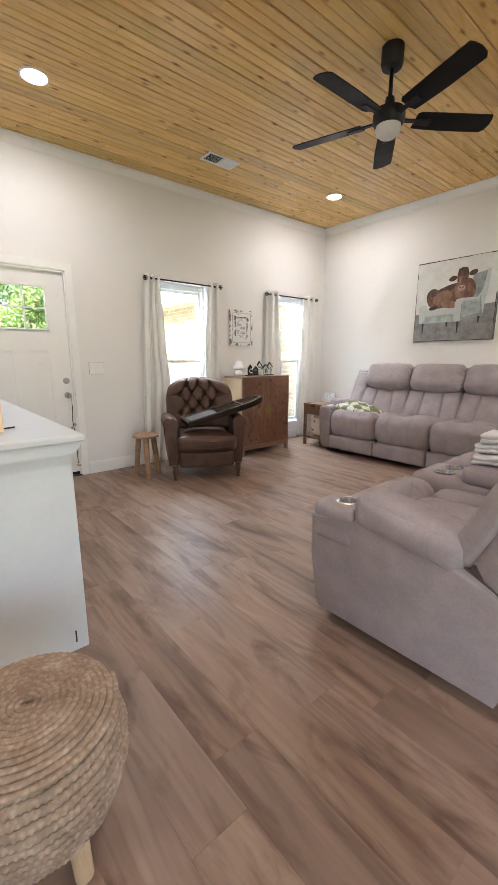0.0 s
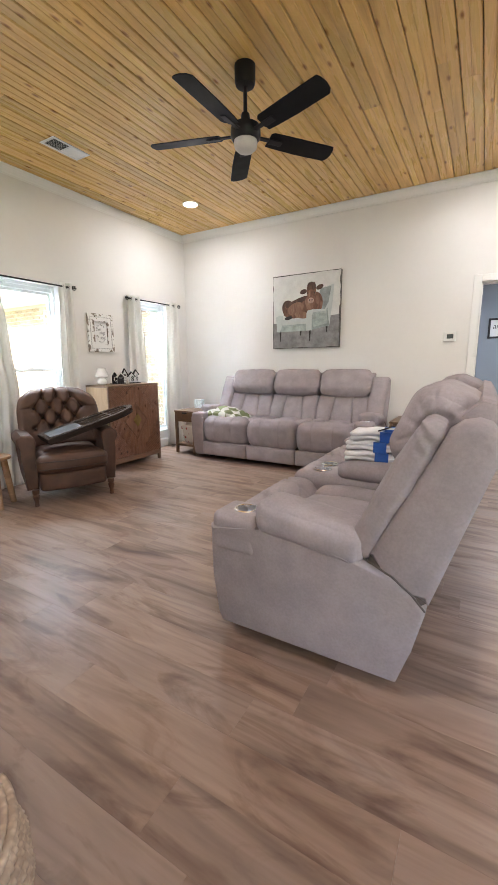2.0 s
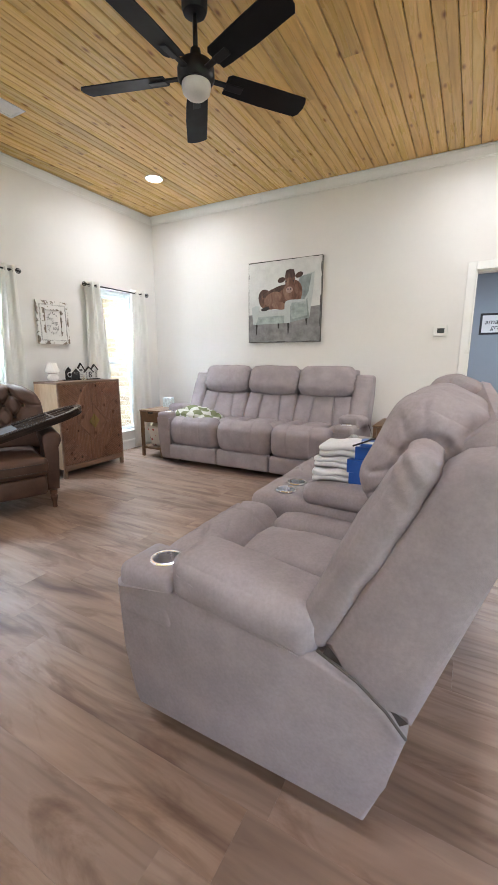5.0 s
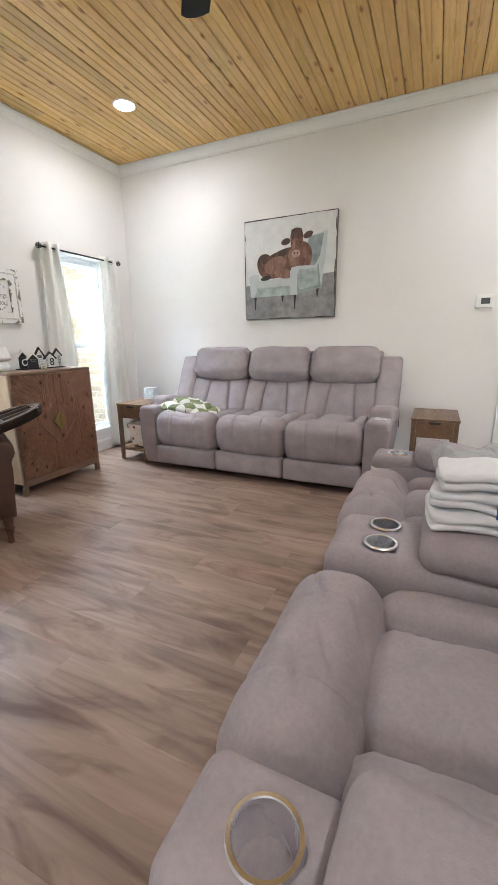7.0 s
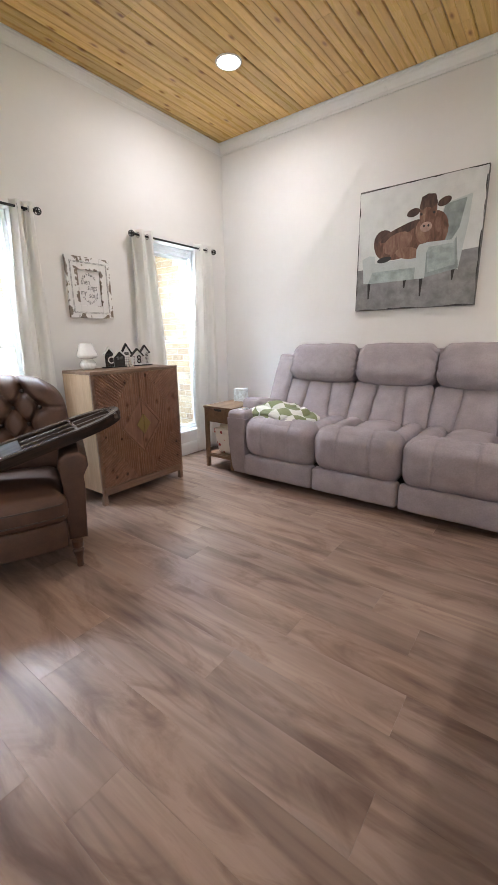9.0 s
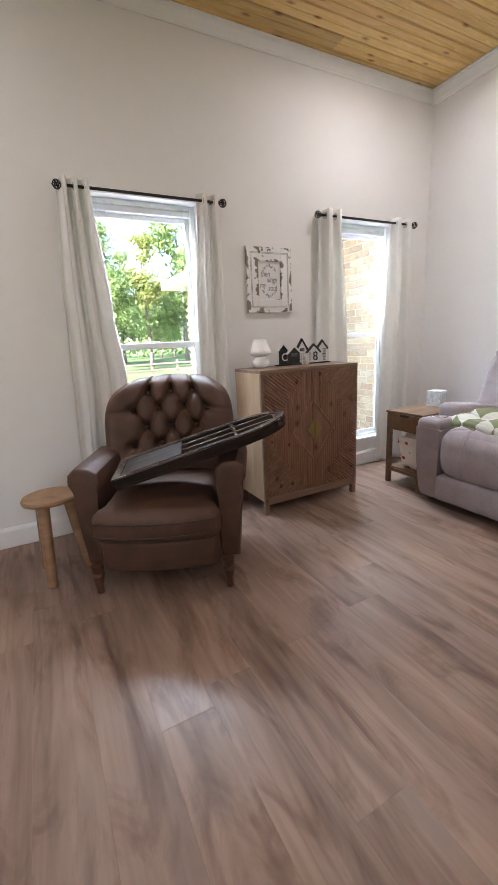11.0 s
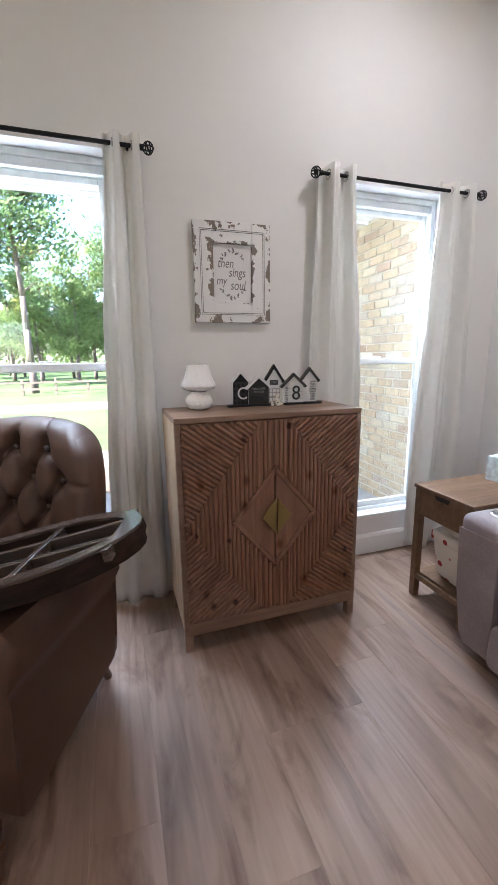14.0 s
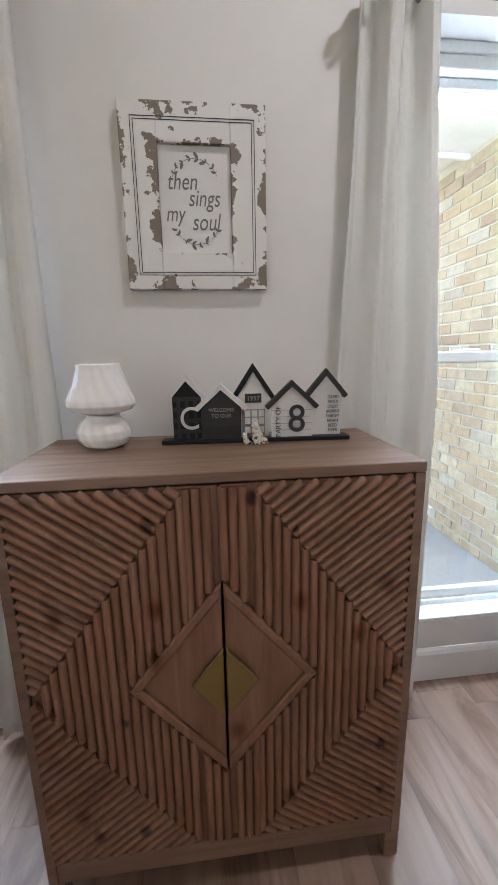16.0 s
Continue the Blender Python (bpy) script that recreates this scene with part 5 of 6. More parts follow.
def cabinet():
    X0, X1, Y0, Y1, H = 3.095, 3.905, 3.80, 4.17, 1.0
    W = X1 - X0
    c = thing("cabinet", pose((X0 + X1) / 2, Y0, 0), "brown wooden two-door cabinet with carved reeded diamond fronts", "cabinet")
    hw, D = W / 2, Y1 - Y0
    part("top", bx(-hw, hw, -0.002, D, H - 0.022, H, 0.003), "cab_frame", c)
    for s in (-1, 1):
        part("side_panel", bx(min(s * hw, s * (hw - 0.018)), max(s * hw, s * (hw - 0.018)), 0.018, D - 0.002, 0.10, H - 0.0225), "cab_side", c, "pale natural wooden side panel")
        a, b = sorted((s * (hw - 0.001), s * (hw - 0.022)))
        part("stile", bx(a, b, -0.001, 0.0175, 0.075, H - 0.0225, 0.002), "cab_frame", c)
        for y in (0.0, D - 0.04):
            a, b = sorted((s * (hw - 0.001), s * (hw - 0.036)))
            part("leg", bx(a, b, y, y + 0.036, 0.001, 0.0745 if y == 0 else 0.0995, 0.003), "cab_frame", c)
    part("bottom_rail", bx(-hw + 0.023, hw - 0.023, -0.001, 0.0175, 0.076, 0.132, 0.002), "cab_frame", c)
    part("bottom", bx(-hw + 0.019, hw - 0.019, 0.018, D - 0.003, 0.101, 0.119), "cab_frame", c)
    part("back", bx(-hw + 0.019, hw - 0.019, D - 0.012, D - 0.003, 0.12, H - 0.023), "cab_frame", c)
    zc, dh, dw = 0.558, 0.222, 0.19
    top, bot = H - 0.027, 0.137
    xi, xo = 0.0025, hw - 0.024
    for s in (-1, 1):
        a, b = sorted((s * xi, s * xo))
        d = part("door", bx(a, b, 0.004, 0.017, bot, top, 0.001), "cab_wood", c)

        def mir(poly):
            pl = [(s * x, z) for x, z in poly]
            return pl if s > 0 else pl[::-1]
        k = (top - zc)
        xt = 0.062
        xm = xo - 0.004
        e = 0.0
        bm = bmesh.new()
        # plain diamond half and its raised border
        prism(bm, mir([(xi + 0.001, zc - dh + 0.03), (dw - 0.026, zc), (xi + 0.001, zc + dh - 0.03)]), -0.003, 0.003, "y")
        part("diamond_panel", bm, "cab_wood", d)
        for q in (1, -1):
            pl = [(xi, zc + q * dh), (xi, zc + q * (dh - 0.028)), (dw - 0.024, zc), (dw, zc)]
            pl = mir(pl)
            bm = prism(bmesh.new(), pl, -0.012, 0.003, "y", 0.003, 1)
            part("diamond_border", bm, "cab_wood", d)
        # upright reeds between the diamond and the outer diamond, above and below
        for q in (1, -1):
            zt = top if q > 0 else bot
            kk = abs(zt - zc)
            inner = [(xi + 0.004, zc + q * (dh + 0.004)), (xi + 0.004, zt - q * 0.002), (xt, zt - q * 0.002), (xm, zc), (dw + 0.004, zc)]
            pl = mir(inner)
            if q < 0:
                pl = pl[::-1]
            pl = pl[::-1]
            # the region is concave at the inner diamond, so it is cut into two convex pieces
            A = [(xi + 0.004, zc + q * (dh + 0.004)), (xi + 0.004, zt - q * 0.002), (xt, zt - q * 0.002), (xt, zc + q * (dh + 0.004) * (1 - xt / dw) )]
            B = [(xt, zc + q * (dh + 0.004) * (1 - xt / dw)), (xt, zt - q * 0.002), (xm, zc), (dw + 0.004, zc)]
            for reg in (A, B):
                pl = [(s * x, z) for x, z in reg]
                area = sum(pl[i][0] * pl[(i + 1) % 4][1] - pl[(i + 1) % 4][0] * pl[i][1] for i in range(4))
                slats(d, pl if area > 0 else pl[::-1], 90)
            C = [(xt + 0.002, zt - q * 0.002), (xo - 0.001, zt - q * 0.002), (xo - 0.001, zc + q * 0.002), (xm, zc + q * 0.002)]
            pl = [(s * x, z) for x, z in C]
            area = sum(pl[i][0] * pl[(i + 1) % 4][1] - pl[(i + 1) % 4][0] * pl[i][1] for i in range(4))
            slats(d, pl if area > 0 else pl[::-1], 37 * s * q)
        kn = prism(bmesh.new(), mir([(xi, zc - 0.08 + 0.01), (0.066, zc + 0.01), (xi, zc + 0.08 + 0.01)]), -0.026, -0.018, "y", 0.002, 1)
        box(kn, *sorted((s * 0.012, s * 0.03)), -0.018, -0.003, zc, zc + 0.02)
        part("door_handle", kn, "brass", d, "triangular aged brass handle")
    return c


cabinet()


# ---- curtains and rods ----
def curtain(name, prof, folds, depth, seed, label):
    """prof: rows of (height, west edge, east edge); folds run down the cloth."""
    c = thing(name, pose(0, NORTH - 0.072, 0), label, "curtain", "curtain panels")
    bm = bmesh.new()
    nu, nv = folds * 22, 50
    prof = sorted(prof)

    def edges(z):
        for (z0, a0, b0), (z1, a1, b1) in zip(prof, prof[1:]):
            if z <= z1:
                t = (z - z0) / (z1 - z0)
                t = t * t * (3 - 2 * t)
                return a0 + (a1 - a0) * t, b0 + (b1 - b0) * t
        return prof[-1][1], prof[-1][2]
    grid = []
    for j in range(nv + 1):
        z = prof[0][0] + (prof[-1][0] - prof[0][0]) * j / nv
        a, b = edges(z)
        row = []
        for i in range(nu + 1):
            u = i / nu
            ph = u * folds * 2 * math.pi + 0.9 * noise.noise(Vector((u * 2.3 + seed, z * 0.7, seed)))
            x = a + (b - a) * (u + 0.055 * math.sin(ph * 2 + 0.6) / folds)
            amp = depth * (0.75 + 0.35 * noise.noise(Vector((u * 3 + seed, z * 1.1, 4.2))))
            y = amp * math.tanh(4.0 * math.sin(ph)) / 1.05 + 0.002 * math.sin(ph * 2.6 + z * 1.3) + 0.005 * noise.noise(Vector((x * 14, z * 5, seed)))
            y += 0.0035 * math.exp(-((z - 0.75) / 0.008) ** 2) + 0.003 * math.exp(-((z - 1.42) / 0.008) ** 2)
            row.append(bm.verts.new((x, y, z)))
        grid.append(row)
    for j in range(nv):
        for i in range(nu):
            bm.faces.new((grid[j][i], grid[j][i + 1], grid[j + 1][i + 1], grid[j + 1][i]))
    bmesh.ops.recalc_face_normals(bm, faces=bm.faces)
    bmesh.ops.solidify(bm, geom=bm.faces[:], thickness=0.0018)
    part("panel", bm, "curtain", c, smooth=True)
    z = prof[-1][0] - 0.045
    a, b = edges(z)
    for i in range(folds):
        x = a + (b - a) * (i + 0.5) / folds + 0.004
        r = bmesh.new()
        pts = [(x, 0.020 * math.cos(t), z + 0.020 * math.sin(t)) for t in [2 * math.pi * k / 16 for k in range(17)]]
        part("grommet", tube(r, pts, 0.003, 6), "nickel", c, smooth=True)
    return c


CT = 2.125
curtain("curtain", [(0.02, 1.96, 2.28), (0.55, 2.00, 2.33), (1.0, 2.02, 2.355), (1.4, 2.04, 2.32), (CT, 2.09, 2.275)], 3, 0.034, 1.3, "off-white linen curtain gathered beside the window behind the stool")
curtain("curtain", [(0.02, 2.80, 3.075), (0.6, 2.835, 3.08), (1.2, 2.865, 3.075), (CT, 2.925, 3.075)], 2, 0.030, 5.1, "off-white linen curtain hanging between the window and the cabinet")
curtain("curtain", [(0.02, 3.86, 4.165), (1.0, 3.87, 4.17), (CT, 3.905, 4.10)], 2, 0.044, 8.7, "off-white linen curtain hanging behind the carved cabinet")
curtain("curtain", [(0.02, 4.56, 4.90), (1.0, 4.59, 4.90), (1.5, 4.62, 4.89), (CT, 4.64, 4.86)], 2, 0.040, 12.2, "off-white linen curtain in the corner behind the end table")


def curtain_rod(x0, x1, label):
    r = thing("curtain_rod", pose((x0 + x1) / 2, NORTH - 0.072, 2.082), label, "curtain rod", "curtain rods")
    h = (x1 - x0) / 2
    part("pole", rod(bmesh.new(), (-h, 0, 0), (h, 0, 0), 0.0085, seg=16), "black", r, smooth="auto")
    for s in (-1, 1):
        f = part("finial_neck", rod(bmesh.new(), (s * h, 0, 0), (s * (h + 0.014), 0, 0), 0.012), "black", r, smooth="auto")
        cx = s * (h + 0.034)
        bm = bmesh.new()
        for k in range(5):
            mm = Euler((k * 0.63, k * 1.1, k * 0.4)).to_matrix()
            pts = [Vector((cx, 0, 0)) + mm @ Vector((0.023 * math.cos(t), 0.023 * math.sin(t), 0)) for t in [2 * math.pi * q / 18 for q in range(19)]]
            tube(bm, pts, 0.0032, 6)
        part("finial", bm, "black", r, "open wire-ball finial", smooth=True)
        bm = bmesh.new()
        rod(bm, (s * (h - 0.05), 0.004, -0.008), (s * (h - 0.05), 0.066, -0.008), 0.005)
        rod(bm, (s * (h - 0.05), 0.066, -0.008), (s * (h - 0.05), 0.0705, -0.008), 0.02)
        part("bracket", bm, "black", r, smooth="auto")


curtain_rod(2.135, 3.075, "thin black curtain rod with wire-ball finials behind the armchair")
curtain_rod(3.925, 4.885, "thin black curtain rod with wire-ball finials near the corner")


# ---- things on the north wall and on the cabinet ----
def leaf_sprig(bm, cx, cz, a0, a1, n, size, y=-0.0005, flip=1):
    """Leaves along an arc about (cx, cz)."""
    for i in range(n):
        t = a0 + (a1 - a0) * (i + 0.5) / n
        r = 0.062
        px, pz = cx + r * 1.0 * math.cos(t), cz + r * math.sin(t)
        for side in (-1, 1):
            ang = t + math.pi / 2 * flip + side * 0.75
            d = Vector((math.cos(ang), math.sin(ang)))
            w = Vector((-d.y, d.x))
            s = size * (0.7 + 0.3 * math.sin(i * 2.1 + side))
            q = [(0, 0), (0.35, 0.22), (0.75, 0.16), (1, 0), (0.75, -0.16), (0.35, -0.22)]
            bm.faces.new([bm.verts.new((px + (d.x * a + w.x * b) * s, y, pz + (d.y * a + w.y * b) * s)) for a, b in q])
    return bm


def wall_sign():
    s = thing("wall_sign", pose(3.482, NORTH - 0.001, 1.617), "distressed white and brown framed sign with black script lettering", "wall sign")
    W, H = 0.19, 0.227
    bm = bmesh.new()
    frame_bars(bm, -W, W, -H, H, -0.024, -0.001, 0.094, 0.002)
    part("frame", bm, "distressed", s, "distressed white paint over brown wood")
    for k, o in enumerate((0.030, 0.037)):
        bm = bmesh.new()
        frame_bars(bm, -W + o, W - o, -H + o + 0.006, H - o - 0.006, -0.0252, -0.0238, 0.0016, 0)
        part("pinstripe", bm, "ink", s)
    part("board", bx(-W + 0.095, W - 0.095, -0.012, -0.002, -H + 0.095, H - 0.095), "paper", s)
    y = -0.0128
    for words, size, x, z, sh in (("then", 0.060, -0.035, 0.045, 0.22), ("sings", 0.060, 0.022, 0.005, 0.22), ("my", 0.056, -0.057, -0.034, 0.22), ("soul", 0.062, 0.025, -0.054, 0.22)):
        t = text("lettering", words, size, "gray_ink", s, pose(x, y, z, 90, 0, 0) @ Matrix.Diagonal((0.74, 1.0, 1, 1)), 0.0004, shear=sh)
    for cz, a0, a1, n_, size, flip in ((0.040, 50, 130, 4, 0.022, 1), (0.040, 20, 45, 2, 0.015, 1), (0.040, 135, 165, 2, 0.015, -1), (-0.047, -130, -60, 4, 0.021, 1), (-0.047, -160, -135, 2, 0.015, -1), (-0.047, -50, -20, 2, 0.015, 1)):
        bm = leaf_sprig(bmesh.new(), 0, cz, radians(a0), radians(a1), n_, size, y, flip)
        tube(bm, [(0.062 * math.cos(radians(a0 + (a1 - a0) * i / 6)), y, cz + 0.062 * math.sin(radians(a0 + (a1 - a0) * i / 6))) for i in range(7)], 0.0006, 5)
        part("leaf_sprig", bm, "gray_ink", s)


wall_sign()


def mushroom_lamp():
    l = thing("table_lamp", pose(3.245, 4.055, 1.0), "small white swirled milk-glass lamp, off, on the cabinet", "table lamp")

    def swirl(bm):
        for v in bm.verts:
            r = math.hypot(v.co.x, v.co.y)
            if r > 0.01:
                a = math.atan2(v.co.y, v.co.x)
                k = 1 + 0.012 * math.sin(16 * a + v.co.z * 75)
                v.co.x *= k
                v.co.y *= k
        return bm
    base = [(0, 0.001), (0.030, 0.001), (0.044, 0.008), (0.054, 0.024), (0.0545, 0.038), (0.046, 0.056), (0.036, 0.066), (0.033, 0.072), (0, 0.074)]
    shade = [(0, 0.0745), (0.034, 0.0745), (0.058, 0.082), (0.068, 0.094), (0.067, 0.106), (0.055, 0.135), (0.044, 0.168), (0.0425, 0.178), (0.036, 0.180), (0, 0.179)]

    def fine(p, k=4):
        out = []
        for a, b in zip(p, p[1:]):
            out += [(a[0] + (b[0] - a[0]) * i / k, a[1] + (b[1] - a[1]) * i / k) for i in range(k)]
        return [(1.12 * r, 1.08 * z) for r, z in out + [p[-1]]]
    part("base", swirl(lathe(bmesh.new(), fine(base), 96)), "milk", l, smooth=True)
    part("shade", swirl(lathe(bmesh.new(), fine(shade), 96)), "milk", l, smooth=True)


mushroom_lamp()


def house_sign():
    s = thing("house_sign", pose(3.605, 4.055, 1.0, 0, 0, -3), "black and white wooden row of lettered houses on the cabinet", "decorative sign")
    part("plinth", bx(-0.228, 0.228, -0.022, 0.022, 0.0005, 0.010, 0.002), "sign_black", s)

    def house(cx, w, eave, peak, front, roofm, y, over=0.012, th=0.011):
        part("house", prism(bmesh.new(), [(cx - w / 2, 0.0105), (cx + w / 2, 0.0105), (cx + w / 2, eave), (cx, peak), (cx - w / 2, eave)], y, y + 0.010, "y"), front, s)
        for q in (-1, 1):
            d = Vector((q * w / 2, eave - peak))
            L = d.length + over
            u = d.normalized()
            n_ = Vector((-u.y, u.x)) * (1 if q > 0 else -1)
            p = Vector((cx, peak))
            pl = [p, p + u * L, p + u * L + n_ * th, p + Vector((0, th / max(0.3, abs(n_.y))))]
            pl = [(a.x, a.y) for a in pl]
            part("roof", prism(bmesh.new(), pl if q < 0 else pl[::-1], y - 0.006, y + 0.014, "y"), roofm, s)
    house(-0.166, 0.068, 0.112, 0.150, "sign_black", "sign_white", -0.004)
    house(-0.084, 0.094, 0.086, 0.128, "sign_gray", "sign_white", -0.016)
    house(-0.006, 0.074, 0.112, 0.168, "sign_white", "sign_black", 0.002)
    house(0.086, 0.098, 0.086, 0.132, "sign_white", "sign_gray", -0.014)
    house(0.172, 0.076, 0.110, 0.155, "sign_white", "sign_gray", 0.002)
    for i in range(4):
        part("plaid_stripe", bx(-0.198, -0.134, -0.0052, -0.0042, 0.024 + i * 0.026, 0.034 + i * 0.026), "sign_gray", s)
    for x in (-0.186, -0.166, -0.146):
        part("plaid_stripe", bx(x - 0.004, x + 0.004, -0.0058, -0.0053, 0.011, 0.111), "sign_gray", s)
    for i in range(4):
        part("siding_groove", bx(0.038, 0.134, -0.0149, -0.0141, 0.027 + i * 0.016, 0.028 + i * 0.016), "soft_gray_ink", s)
    part("door_outline", bx(-0.034, 0.022, 0.0008, 0.0018, 0.012, 0.078), "soft_gray_ink", s)
    for x in (-0.027, -0.010, 0.007):
        for z in (0.020, 0.042, 0.060):
            part("door_pane", bx(x, x + 0.013, -0.0004, 0.0007, z, z + 0.015), "sign_white", s)
    part("plaque", bx(-0.026, 0.014, -0.001, 0.0018, 0.094, 0.116, 0.001), "sign_gray", s)

    def t(words, size, x, z, y, mat, rz=0, sx=1.0, depth=0.0006):
        text("lettering", words, size, mat, s, pose(x, y, z, 90, 0, 0) @ pose(0, 0, 0, 0, 0, rz) @ Matrix.Diagonal((sx, 1, 1, 1)), depth)
    t("C", 0.078, -0.160, 0.058, -0.0085, "sign_white", 0, 0.9, 0.002)
    t("WELCOME", 0.0125, -0.084, 0.080, -0.0168, "soft_gray_ink")
    t("TO OUR", 0.0125, -0.084, 0.066, -0.0168, "soft_gray_ink")
    t("home", 0.036, -0.084, 0.040, -0.0185, "ink", 0, 1.0, 0.001)
    t("1997", 0.016, -0.006, 0.104, -0.0018, "soft_gray_ink")
    t("PARTY OF", 0.0165, 0.053, 0.048, -0.0158, "ink", 90)
    t("8", 0.094, 0.097, 0.052, -0.019, "ink", 0, 0.95, 0.002)
    for i, w in enumerate(("DAVID", "KRISTI", "CODY", "JASMINE", "HARLEY", "NOAH", "REED", "RIVER")):
        t(w, 0.0115, 0.190, 0.103 - i * 0.0117, 0.001, "ink", 0, 0.8)


house_sign()


def cat_figurine():
    bm = bmesh.new()
    for k, (x, s) in enumerate(((0.0, 1.0), (-0.027, 0.52))):
        for c, r, sq in (((0, 0, 0.017), 0.014, (1, 0.9, 1.15)), ((-0.004, -0.003, 0.033), 0.010, (1, 0.9, 1.2)), ((-0.006, -0.005, 0.045), 0.0085, (1.05, 0.95, 0.95)), ((0.012, -0.004, 0.009), 0.009, (1.3, 0.9, 0.9)), ((-0.006, -0.010, 0.007), 0.0045, (1, 1.2, 1.6)), ((0.002, -0.010, 0.007), 0.0045, (1, 1.2, 1.6)), ((0.018, -0.010, 0.004), 0.004, (2.2, 1, 0.9))):
            mm = Matrix.Translation((x + c[0] * s, c[1] * s, c[2] * s)) @ Matrix.Diagonal((*[q * s for q in sq], 1))
            bmesh.ops.create_uvsphere(bm, u_segments=14, v_segments=9, radius=r, matrix=mm)
        for ex in (-0.0115, -0.0005):
            bmesh.ops.create_cone(bm, cap_ends=True, segments=8, radius1=0.0035 * s, radius2=0.0004, depth=0.008 * s, matrix=Matrix.Translation((x + ex * s, -0.005 * s, 0.054 * s)))
    me = bpy.data.meshes.new("cat_figurine")
    for f in bm.faces:
        f.smooth = True
    bm.to_mesh(me)
    bm.free()
    me.materials.append(M["cat"])
    ob = new("cat_figurine", me)
    ob.matrix_world = pose(3.603, 4.018, 1.0)
    tagged(ob, "small glazed white cat and kitten figurine on the cabinet", "figurine")


def cat_mat():
    m, n, l, b = base_mat("glazed_cat")
    v, _ = coords(n, l)
    g = noise_tex(n, l, v, 70, 2)
    l.new(ramp(n, l, g, [(0.36, (0.03, 0.028, 0.028)), (0.41, (0.72, 0.68, 0.62)), (0.60, (0.75, 0.71, 0.65)), (0.65, (0.45, 0.25, 0.11))]), b.inputs["Base Color"])
    b.inputs["Roughness"].default_value = 0.25
    return m


M["cat"] = cat_mat()
cat_figurine()


def switch_plate():
    s = thing("switch_plate", pose(1.527, NORTH - 0.001, 1.122), "white three-gang wall switch plate beside the door", "light switch")
    # gray sheet showing round the plate: its shadow outline as colour
    part("back_plate", bx(-0.077, 0.077, -0.0015, 0.0, -0.060, 0.060), "soft_gray_ink", s)
    part("plate", bx(-0.075, 0.075, -0.009, -0.0018, -0.058, 0.058, 0.004), "plastic", s)
    for x in (-0.046, 0, 0.046):
        part("rocker", bx(x - 0.016, x + 0.016, -0.0145, -0.0092, -0.033, 0.033, 0.002), "plastic", s)


switch_plate()


# ---- east wall ----
def ellipse(cx, cz, rx, rz, a=0.0, n=22):
    ca, sa = math.cos(radians(a)), math.sin(radians(a))
    return [(cx + rx * math.cos(t) * ca - rz * math.sin(t) * sa, cz + rx * math.cos(t) * sa + rz * math.sin(t) * ca) for t in [2 * math.pi * i / n for i in range(n)]]


